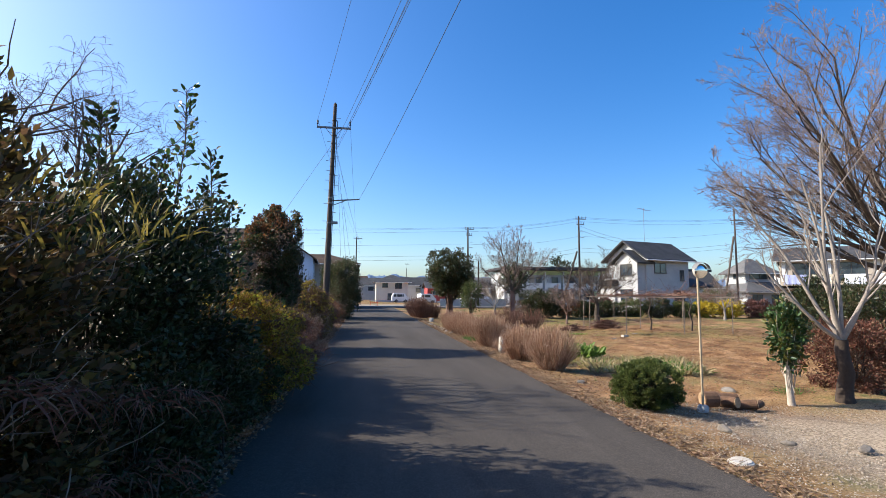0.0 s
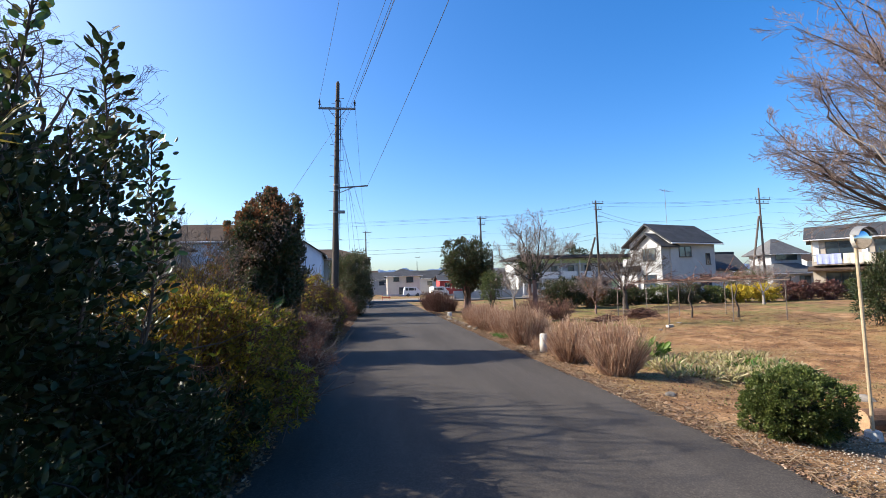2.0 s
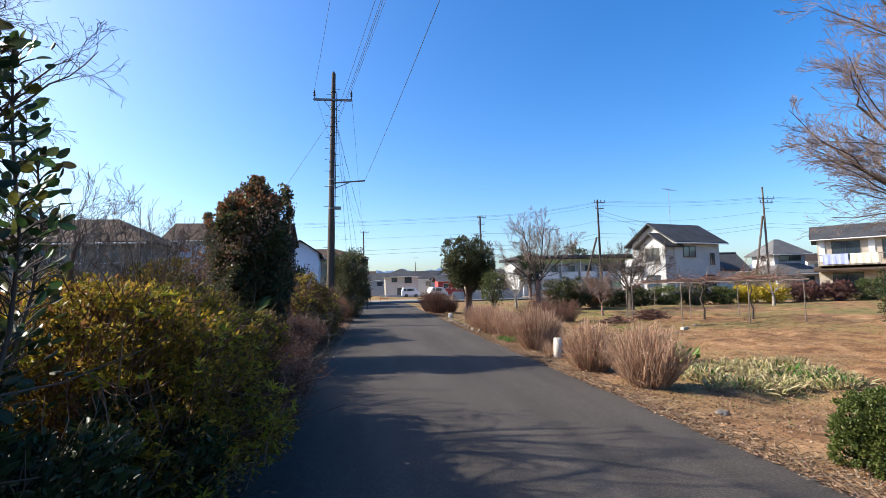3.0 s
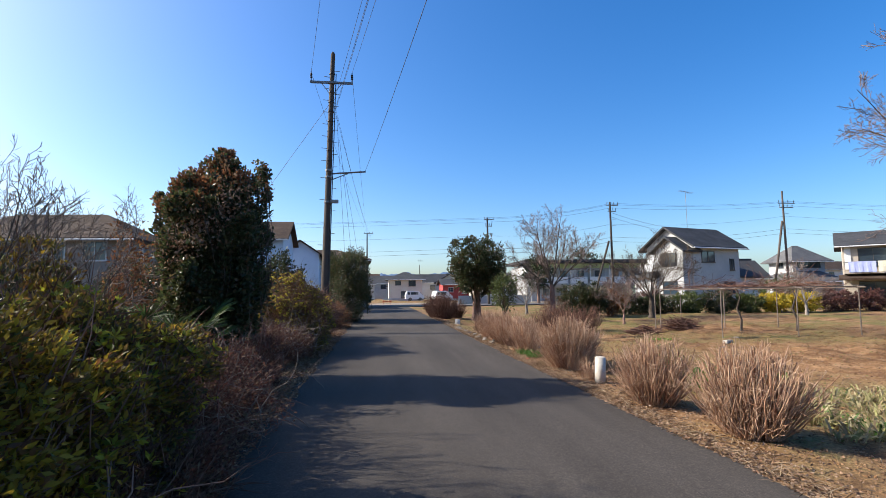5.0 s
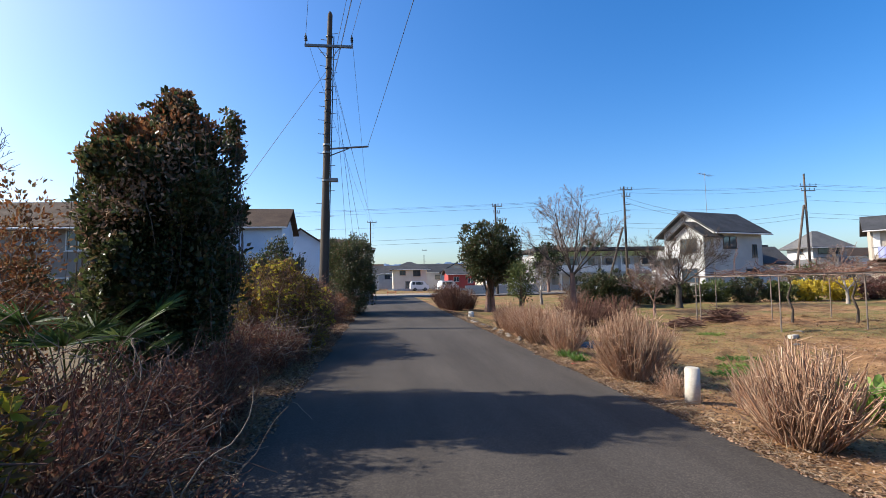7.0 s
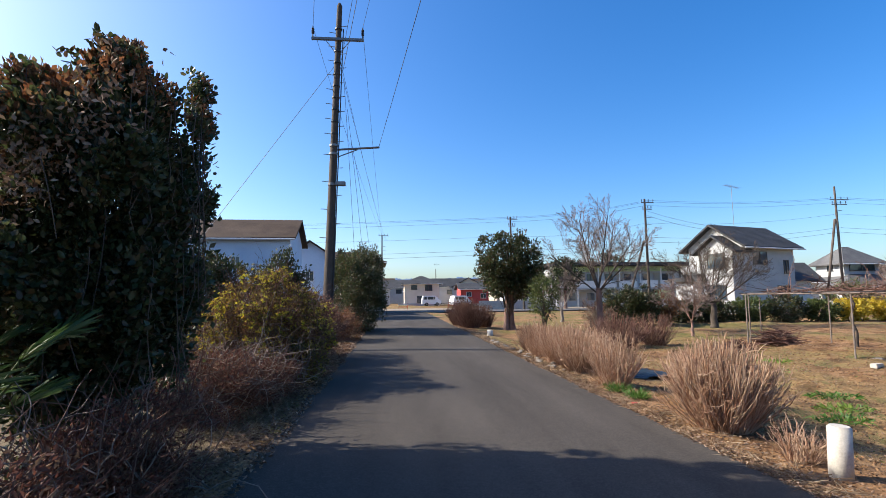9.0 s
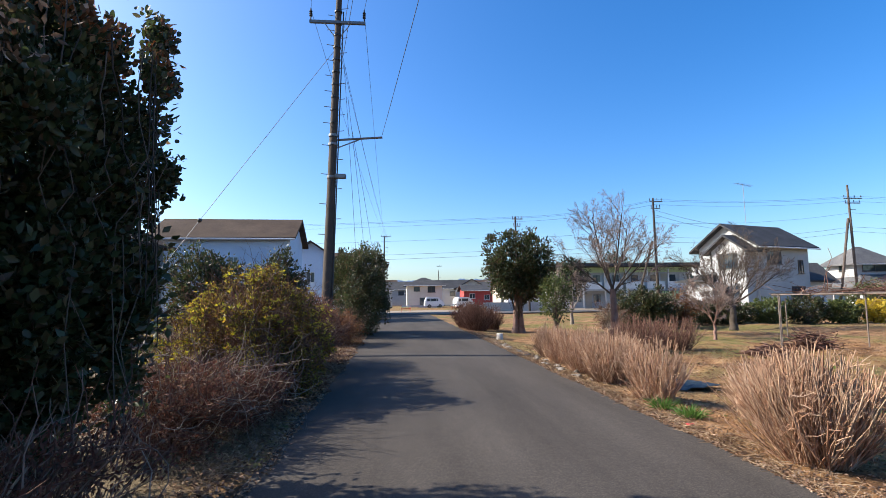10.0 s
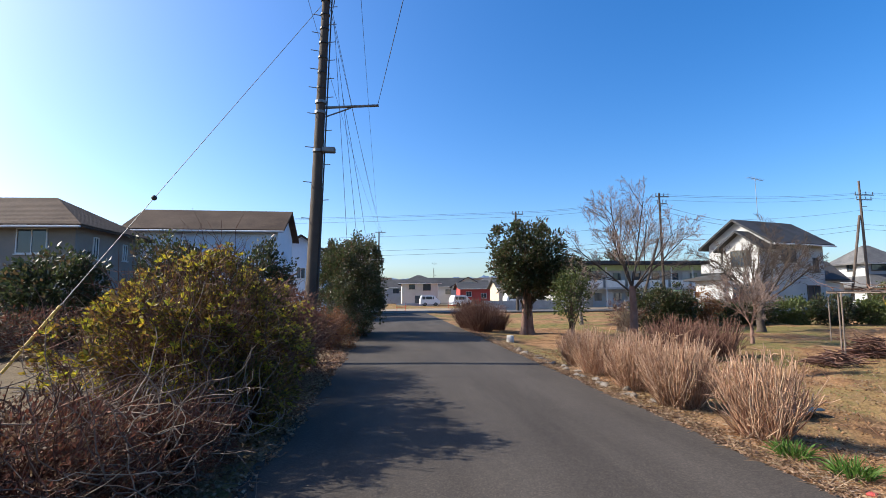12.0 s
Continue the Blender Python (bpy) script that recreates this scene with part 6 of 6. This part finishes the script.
for k in range(90):
    v = RNG.random()
    x, y = 4.85 + 0.6 * v + 2.7 * RNG.random(), 10.0 + 2.3 * v
    blades("bulb_plant", "pale withering bulb plant with strap leaves", x, y, gz(x, y), 0.17, 0.17, 36, 0.40, 0.026, L_PALE if k % 9 else L_GRASS, 1.0, 0.5, "plant", "bulb plants")
for k, (x, y) in enumerate(((6.6, 16.2), (7.2, 17.0), (8.4, 19.4), (6.0, 15.6), (9.5, 21.0))):
    blades("weed_patch", "low green weeds on the soil", x, y, gz(x, y), 0.4, 0.25, 160, 0.16, 0.02, L_GRASS if k % 2 else L_FRESH, 0.6, 0.6, "plant", "weed patches")


def tarp():
    x0, y0 = 5.05, 19.25
    bm = bmesh.new()
    n = 16
    g = [[bm.verts.new((i * 0.085 - 0.65 + 0.05 * math.sin(j), j * 0.06 - 0.45 + 0.04 * math.sin(i * 1.3), 0.02 + 0.010 * math.sin(i * 1.1 + j * 0.8) + 0.007 * math.sin(j * 2.1))) for j in range(n)] for i in range(n)]
    for i in range(n - 1):
        for j in range(n - 1):
            bm.faces.new((g[i][j], g[i + 1][j], g[i + 1][j + 1], g[i][j + 1]))
    ob = single("plastic_sheet", bm, TARP, pose(x0, y0, gz(x0, y0), 0, 0, 20), "crumpled dark blue plastic sheet on the soil", "sheet")
    sd = ob.modifiers.new("thick", "SOLIDIFY")
    sd.thickness = 0.006


tarp()


def rock(x, y, sx, sy, sz, seed):
    bm = bmesh.new()
    bmesh.ops.create_icosphere(bm, subdivisions=2, radius=1)
    g = np.random.default_rng(seed)
    w = g.normal(size=(4, 3)) * 1.8
    for v in bm.verts:
        c = np.array(v.co)
        k = 1 + 0.13 * sum(math.sin(float(c @ q) + i) for i, q in enumerate(w))
        v.co = Vector((c[0] * sx * k, c[1] * sy * k, max(c[2], -0.5) * sz * k))
    return single("edge_stone", bm, STONE, pose(x, y, gz(x, y) + sz * 0.3, 0, 0, seed * 47 % 360), "rough grey stone edging the lane", "stone", "edging stones")


for k in range(26):
    y = 19.5 + k * 0.30 + RNG.normal() * 0.05
    rock(3.42 + 0.1 * RNG.random() + (0.12 if k % 3 == 0 else 0), y, 0.05 + 0.08 * RNG.random() ** 2, 0.05 + 0.05 * RNG.random(), 0.025 + 0.045 * RNG.random() ** 2, 400 + k)
for k, (x, y, s) in enumerate(((4.3, 5.5, 0.06), (4.7, 5.0, 0.05), (5.6, 4.9, 0.07), (3.9, 8.6, 0.06), (6.7, 8.4, 0.09), (11.9, 20.6, 0.1), (9.7, 18.3, 0.09))):
    rock(x, y, s * 1.4, s, s * 0.6, 450 + k)


def flat_stone():
    bm = cyl_bm(0.115, 0.1, 0.035, (0, 0, 0), 14, None, None, 0.012)
    for v in bm.verts:
        v.co.x *= 1.15 + 0.1 * math.sin(v.co.y * 20)
    single("drain_lid", bm, POSTWHITE, pose(3.5, 4.27, gz(3.5, 4.27) + 0.002, 2, -2, 20), "round pale concrete lid beside the lane", "lid")


flat_stone()
single("litter", box_bm(0.09, 0.06, 0.02, (0, 0, 0.012), 0.006), PAPER, pose(3.42, 16.2, gz(3.42, 16.2) + 0.01, 0, 6, 30), "scrap of red litter at the lane's edge", "litter")
single("brick", box_bm(0.3, 0.14, 0.1, (0, 0, 0.05), 0.01), POSTWHITE, pose(11.0, 19.8, gz(11, 19.8) - 0.03, 0, 0, 20), "pale concrete block lying on the soil", "block")


# evergreen and bare trees in the garden
def evergreen(x, y, z0, rx, h, n, leaf, label, seed, trunks, size=0.13):
    """A tree with a leafy rounded crown."""
    ob = thing("evergreen_tree", x, y, gz(x, y), label, "tree")
    p, w = crown_points(n, rx, rx, h, seed, 0.6, 2.3, 260, 0.095, 0.1, 3.0, z0)
    part("crown", leaf_mesh("crown", p, w, size * (0.6 + 0.8 * RNG.random(n)), size * 0.5), leaf, ob)
    for dx, dy, r in trunks:
        t = np.array([[[dx, dy, -0.1], [dx * 0.8, dy, 0.4], [dx * 0.5, dy * 0.6, z0], [0.1 * dx, 0, z0 + h * 0.5], [0, 0, z0 + h * 0.8]]])
        part("trunk", smooth(tube_mesh("trunk", t, np.array([[r * 1.4, r, r * 0.9, r * 0.5, r * 0.15]]), 10)), BARKRED, ob)
    q = stem_paths(36, p[p[:, 2] > z0 + h * 0.35], 0.02, seed + 2)
    q[:, 0] = [0, 0, z0 + h * 0.12]
    part("branching", tube_mesh("branching", q, np.linspace(1, 0.3, 5)[None] * 0.02 * np.ones((36, 1)), 4), BARKDARK, ob)


evergreen(5.75, 33.3, 1.25, 1.75, 3.45, 17000, L_IVY, "rounded dark evergreen tree with reddish twin trunks", 501, ((-0.18, 0, 0.13), (0.14, 0.05, 0.15)), 0.15)
evergreen(6.65, 30.6, 0.75, 0.72, 2.2, 2400, L_MIDGREEN, "small light green evergreen tree", 502, ((0, 0, 0.045),), 0.11)
UPRIGHT = dict(kids=[7, 6, 5, 3], wander=0.1, lift=0.04, tip=0.04, first=0.15, angle=0.65, ratio=0.56, thin=0.52, limb=0.38)
ROUND = dict(kids=[7, 6, 5, 4], wander=0.09, lift=0.03, tip=0.03, first=0.14, angle=0.58, ratio=0.54, thin=0.5, limb=0.3)
bare_tree("bare_tree", "leafless tree with a rounded reddish crown", 9.75, 31.95, 2.0, 0.15, [(-75, 46, 2.9, 0.85), (-25, 58, 3.2, 0.95), (40, 60, 3.3, 1.0), (95, 46, 3.0, 0.9), (150, 54, 2.8, 0.9), (-130, 50, 2.8, 0.95), (80, 74, 3.5, 1.0), (-60, 72, 3.4, 1.0)], ROUND, 23, BARKRED, T_REDTWIG, 4, BARKDARK, min_r=0.0044)
bare_tree("bare_tree", "low spreading leafless fruit tree", 16.45, 33.4, 1.2, 0.16, [(-80, 34, 2.9, 0.9), (-30, 50, 3.0, 1.0), (40, 52, 3.0, 1.0), (95, 34, 3.1, 0.95), (150, 48, 2.6, 0.9), (-130, 42, 2.6, 0.95), (10, 72, 2.8, 1.0), (70, 60, 3.0, 1.0)], ROUND, 24, BARKDARK, T_DARKTWIG, 4, min_r=0.0046)
bare_tree("bare_tree", "small reddish leafless shrub tree", 12.0, 28.3, 0.6, 0.06, [(-80, 60, 1.3, 0.9), (0, 72, 1.6, 1.0), (90, 60, 1.4, 1.0), (180, 62, 1.2, 0.9), (40, 78, 1.5, 1.0)], UPRIGHT, 25, BARKRED, T_REDTWIG, 4, min_r=0.005)
bare_tree("bare_tree", "small leafless fruit tree in the lawn", 25.5, 32.0, 0.8, 0.09, [(-80, 45, 1.8, 0.9), (0, 62, 2.0, 1.0), (90, 45, 1.8, 1.0), (180, 52, 1.6, 0.9), (40, 78, 1.9, 1.0)], UPRIGHT, 26, BARKGREY, T_REDTWIG, 4, min_r=0.005)
bare_tree("bare_tree", "grey leafless tree before the apartment block", 10.6, 39.6, 0.8, 0.10, [(-80, 40, 2.4, 0.9), (-30, 55, 2.5, 1.0), (40, 55, 2.2, 1.0), (95, 45, 1.8, 1.0)], UPRIGHT, 27, BARKGREY, T_TWIG, 4, min_r=0.006)
shrub("evergreen_shrub", "dark evergreen shrub in the lawn", 13.0, 35.6, 1.75, 1.3, 2.1, 12000, (0.12, 0.5), L_IVY, 60, T_DARKTWIG, 330, 0.5, 2.3, 160, 0.12, 0.16)
shrub("dry_shrub", "reddish low shrub in the lawn", 15.2, 35.9, 1.0, 0.9, 1.9, 4000, (0.1, 0.5), L_RUST, 60, T_TWIG, 331, 0.5, 2.3, 100, 0.12, 0.16)
shrub("dry_shrub", "grey twiggy shrub in the lawn", 10.9, 35.0, 0.9, 0.9, 1.5, 900, (0.1, 0.3), L_BROWNRED, 260, T_TWIG, 332, 0.5, 2.3, 100, 0.12, 0.16, sprigs=400)


# vine trellis
def trellis():
    z = 1.66
    ob = thing("vine_trellis", 14.3, 22.9, gz(14.3, 22.9), "low vine trellis of pipes and bare canes", "trellis")
    xs, ys = (-2.5, 0.4, 2.9), (-1.8, 1.9)
    for i, x in enumerate(xs):
        for j, y in enumerate(ys):
            part("post", rod_bm((x, y, -0.15), (x + 0.03, y, z + 0.04 * ((i + j) % 3)), 0.022, 6), TRELLISWOOD, ob)
        part("beam", rod_bm((x, ys[0] - 0.3, z), (x, ys[-1] + 0.3, z), 0.022, 6), TRELLISWOOD, ob)
    for y in (-1.8, -0.6, 0.7, 1.9):
        part("beam", rod_bm((xs[0] - 0.3, y, z + 0.03), (xs[-1] + 0.3, y + 0.05, z + 0.03), 0.018, 6), TRELLISWOOD, ob)
    n = 300
    a = np.stack([RNG.uniform(-2.7, 2.6, n), RNG.uniform(-2.0, 2.0, n), np.full(n, z + 0.05)], 1)
    d = np.stack([RNG.normal(size=n) + 0.5, RNG.normal(size=n) * 0.7, RNG.normal(size=n) * 0.22 + 0.08], 1)
    s = np.linspace(0, 1, 5)[None, :, None]
    q = a[:, None] + unit(d)[:, None] * s * RNG.uniform(0.4, 1.4, n)[:, None, None] + RNG.normal(size=(n, 5, 3)) * 0.07 * s
    q[:, :, 2] += 0.05 * np.abs(np.sin(a[:, :1] * 2))
    part("cane_tangle", tube_mesh("cane_tangle", q, np.linspace(1, 0.5, 5)[None] * RNG.uniform(0.005, 0.014, n)[:, None], 4), T_BRUSH, ob)
    m = 26
    a = np.stack([RNG.uniform(-2.5, 2.4, m), RNG.uniform(-1.8, 1.8, m), np.full(m, z)], 1)
    d = unit(np.stack([RNG.normal(size=m), RNG.normal(size=m), 0.7 + RNG.random(m)], 1))
    q = a[:, None] + d[:, None] * s * RNG.uniform(0.4, 0.9, m)[:, None, None]
    q[:, :, 2] -= 0.25 * s[:, :, 0] ** 2
    part("cane_tangle", tube_mesh("cane_tangle", q, np.linspace(1, 0.5, 5)[None] * np.full((m, 1), 0.009), 4), T_TWIG, ob)
    for x, y in ((0.5, 1.1), (2.2, 0.2)):
        t = np.array([[[x, y, -0.1], [x + 0.06, y, 0.4], [x - 0.08, y + 0.05, 0.85], [x + 0.05, y, 1.3], [x - 0.12, y, z + 0.1]]])
        part("vine_trunk", smooth(tube_mesh("vine_trunk", t, np.array([[0.055, 0.038, 0.04, 0.03, 0.022]]), 8)), BARKDARK, ob)


trellis()
for x, y, h in ((11.1, 24.0, 1.65), (15.2, 28.6, 1.5), (9.4, 9.6, 0.75)):
    single("stake", rod_bm((0, 0, -0.15), (0.03, 0.01, h), 0.02, 7), TRELLISWOOD, pose(x, y, gz(x, y)), "thin wooden stake standing in the garden", "stake", "garden stakes")


def brush_pile(x, y, rx, ry, h, n, seed):
    ob = thing("brushwood_pile", x, y, gz(x, y), "heap of cut brown branches on the grass", "brushwood", "brushwood piles")
    g = np.random.default_rng(seed)
    a, k = g.uniform(0, 6.283, n), np.sqrt(g.random(n))
    c = np.stack([np.cos(a) * k * rx, np.sin(a) * k * ry, h * (1 - k ** 2) * g.random(n) + 0.03], 1)
    d = unit(np.stack([g.normal(size=n) + 0.8, g.normal(size=n) * 0.5, g.normal(size=n) * 0.14], 1))
    s = np.linspace(-0.5, 0.5, 4)[None, :, None]
    q = c[:, None] + d[:, None] * s * g.uniform(0.4, 1.0, n)[:, None, None] + g.normal(size=(n, 4, 3)) * 0.03
    part("branching", tube_mesh("branching", q, np.linspace(1, 0.6, 4)[None] * g.uniform(0.006, 0.02, n)[:, None], 4), T_BRUSH, ob)


brush_pile(12.7, 24.7, 0.6, 0.4, 0.5, 240, 1)
brush_pile(10.3, 23.5, 0.5, 0.3, 0.3, 110, 2)

# hedge and coloured shrubs at the garden's end
row = ((17.0, 37.2, 1.1, 1.35, L_IVY), (19.0, 37.0, 1.2, 1.3, L_IVY), (21.0, 36.8, 1.3, 1.5, L_MIDGREEN), (23.2, 36.6, 1.3, 1.55, L_IVY), (25.3, 36.4, 1.1, 1.4, L_MIDGREEN), (27.1, 36.2, 0.85, 1.35, L_GOLD), (29.2, 36.0, 1.1, 1.45, L_GOLD), (31.6, 35.8, 1.5, 1.5, L_REDDISH), (34.0, 35.5, 1.3, 1.5, L_REDDISH), (36.4, 35.2, 1.4, 1.6, L_MIDGREEN), (39.0, 34.6, 1.6, 1.7, L_IVY), (31.0, 40.0, 1.8, 2.4, L_MIDGREEN), (20.0, 39.5, 1.2, 1.5, L_REDDISH))
for k, (x, y, r, h, lf) in enumerate(row):
    lab = {L_GOLD: "golden yellow clipped shrub at the garden's end", L_REDDISH: "reddish-brown shrub at the garden's end"}.get(lf, "green hedge shrub at the garden's end")
    shrub("hedge_shrub", lab, x, y, r, 0.8, h, 4200, (0.13, 0.5), lf, 40, T_DARKTWIG, 600 + k, 0.5, 2.8, 120, 0.12, 0.12, group="shrubs at the garden's end")
evergreen(20.5, 66.5, 2.0, 2.0, 4.6, 2600, L_DARK, "dark evergreen tree behind the apartment block", 520, ((0, 0, 0.2),), 0.3)
for k, (x, y, r, h) in enumerate(((36.0, 88, 3.5, 9.5), (-34, 52, 3, 6.5), (62, 60, 2.4, 5.0))):
    evergreen(x, y, 1.5, r, h - 1.5, 3000, L_DARK, "dark evergreen tree far behind the houses", 530 + k, ((0, 0, 0.25),), 0.4)


# ---------------------------------------------------------------- litter, gravel and grass
def scatter():
    n = 17000
    y = RNG.uniform(2.5, 36, n)
    edge = np.array([lane_edges(v)[1] for v in y])
    x = edge + np.abs(RNG.normal(size=n)) * 0.22 - 0.03
    pos = np.stack([x, y, ground(x, y) + 0.012 + 0.02 * RNG.random(n)], 1)
    way = unit(np.stack([RNG.normal(size=n), RNG.normal(size=n), RNG.normal(size=n) * 0.25], 1))
    ob = thing("leaf_litter", 0, 0, 0, "dead leaves and straw along the lane's edge", "leaf litter", "", "stuff")
    part("leafage", leaf_mesh("leafage", pos, way, RNG.uniform(0.018, 0.05, n), 0.018, 0.2), L_LITTER, ob)
    m = 7000
    y = RNG.uniform(2.5, 30, m)
    edge = np.array([lane_edges(v)[1] for v in y])
    x = edge + 0.02 + np.abs(RNG.normal(size=m)) * 0.19
    pos = np.stack([x, y, ground(x, y) + 0.015], 1)
    way = unit(np.stack([RNG.normal(size=m), RNG.normal(size=m), np.abs(RNG.normal(size=m)) * 0.22], 1))
    part("straw", blade_mesh("straw", pos, way, RNG.uniform(0.08, 0.22, m), 0.006, 0.1), L_DRYGRASS, ob)
    n = 12000
    y = RNG.uniform(3, 34, n)
    edge = np.array([lane_edges(v)[0] for v in y])
    x = edge + 0.12 - np.abs(RNG.normal(size=n)) * 0.38
    pos = np.stack([x, y, ground(x, y) + 0.02 + 0.02 * RNG.random(n)], 1)
    way = unit(np.stack([RNG.normal(size=n), RNG.normal(size=n), RNG.normal(size=n) * 0.3], 1))
    ob = thing("leaf_litter", 0, 0, 0, "dead leaves and dry grass under the shrubs", "leaf litter", "", "stuff")
    part("leafage", leaf_mesh("leafage", pos, way, RNG.uniform(0.03, 0.07, n), 0.026, 0.2), L_LITTER, ob)
    m = 9000
    y = RNG.uniform(13, 24, m)
    x = -1.45 - np.abs(RNG.normal(size=m)) * 0.3
    pos = np.stack([x, y, ground(x, y)], 1)
    way = unit(np.stack([RNG.normal(size=m), RNG.normal(size=m), np.abs(RNG.normal(size=m)) * 0.6 + 0.2], 1))
    part("dry_grass", blade_mesh("dry_grass", pos, way, RNG.uniform(0.06, 0.2, m), 0.006, 0.5), L_DRYGRASS, ob)

    def rough_z(x, y):
        return ground(x, y) + relief(x, y) - 0.01
    n = 70000
    x, y = 4.2 + 22 * RNG.random(n) ** 1.3, RNG.uniform(7.5, 38, n)
    f = np.sin(x * 0.9 + 1) * np.sin(y * 0.7) + 0.6 * np.sin(x * 0.35 + y * 0.5)
    keep = f + RNG.normal(size=n) * 0.4 > 0.05
    x, y = x[keep], y[keep]
    n = len(x)
    pos = np.stack([x, y, rough_z(x, y)], 1)
    way = unit(np.stack([RNG.normal(size=n), RNG.normal(size=n), np.abs(RNG.normal(size=n)) + 0.4], 1))
    ob = thing("dry_grass", 0, 0, 0, "short dry winter grass in the garden", "grass", "", "stuff")
    h = n * 3 // 4
    part("straw_cover", blade_mesh("straw_cover", pos[:h], way[:h], RNG.uniform(0.05, 0.14, h), 0.008, 0.5), L_DRYGRASS, ob)
    part("green_cover", blade_mesh("green_cover", pos[h:], way[h:], RNG.uniform(0.04, 0.1, n - h), 0.009, 0.5), L_GRASS, ob)
    n = 12000
    y = RNG.uniform(2.2, 7.2, n)
    x = 3.45 + np.abs(RNG.normal(size=n)) * 2.6
    s = RNG.uniform(0.003, 0.012, n) * (1 + (RNG.random(n) > 0.97))
    c = np.stack([x, y, ground(x, y) + s * 0.2], 1)
    o = np.array([[1, 0, 0], [0, 1, 0], [-1, 0, 0], [0, -1, 0], [0, 0, 0.7], [0, 0, -0.7]], float)
    v = c[:, None] + (o[None] + RNG.normal(size=(n, 6, 3)) * 0.25) * s[:, None, None]
    f = np.array([[0, 1, 4], [1, 2, 4], [2, 3, 4], [3, 0, 4], [1, 0, 5], [2, 1, 5], [3, 2, 5], [0, 3, 5]])
    ob = thing("gravel", 0, 0, 0, "loose pale gravel beside the lane", "gravel", "", "stuff")
    part("pebble_scatter", np_mesh("pebble_scatter", v, (np.arange(n)[:, None, None] * 6 + f[None]).reshape(-1, 3)), GRAVEL, ob)
    # clods and small stones over the bare soil
    n = 34000
    x, y = 4.0 + 16 * RNG.random(n) ** 1.4, RNG.uniform(6.5, 26, n)
    s = RNG.uniform(0.005, 0.024, n) * (0.6 + 0.03 * y)
    c = np.stack([x, y, rough_z(x, y) + 0.008], 1)
    v = c[:, None] + (o[None] + RNG.normal(size=(n, 6, 3)) * 0.25) * s[:, None, None]
    ob = thing("soil_clods", 0, 0, 0, "brown clods and dead leaves on the soil", "soil", "", "stuff")
    m = 15000
    x, y = 3.6 + 12 * RNG.random(m) ** 1.7, RNG.uniform(7.5, 27, m)
    pos = np.stack([x, y, rough_z(x, y) + 0.022], 1)
    way = unit(np.stack([RNG.normal(size=m), RNG.normal(size=m), RNG.normal(size=m) * 0.35], 1))
    part("dead_leaf_cover", leaf_mesh("dead_leaf_cover", pos, way, RNG.uniform(0.018, 0.05, m), 0.02, 0.2), L_LITTER, ob)
    part("clod_scatter", np_mesh("clod_scatter", v, (np.arange(n)[:, None, None] * 6 + f[None]).reshape(-1, 3)), L_CLOD, ob)


scatter()
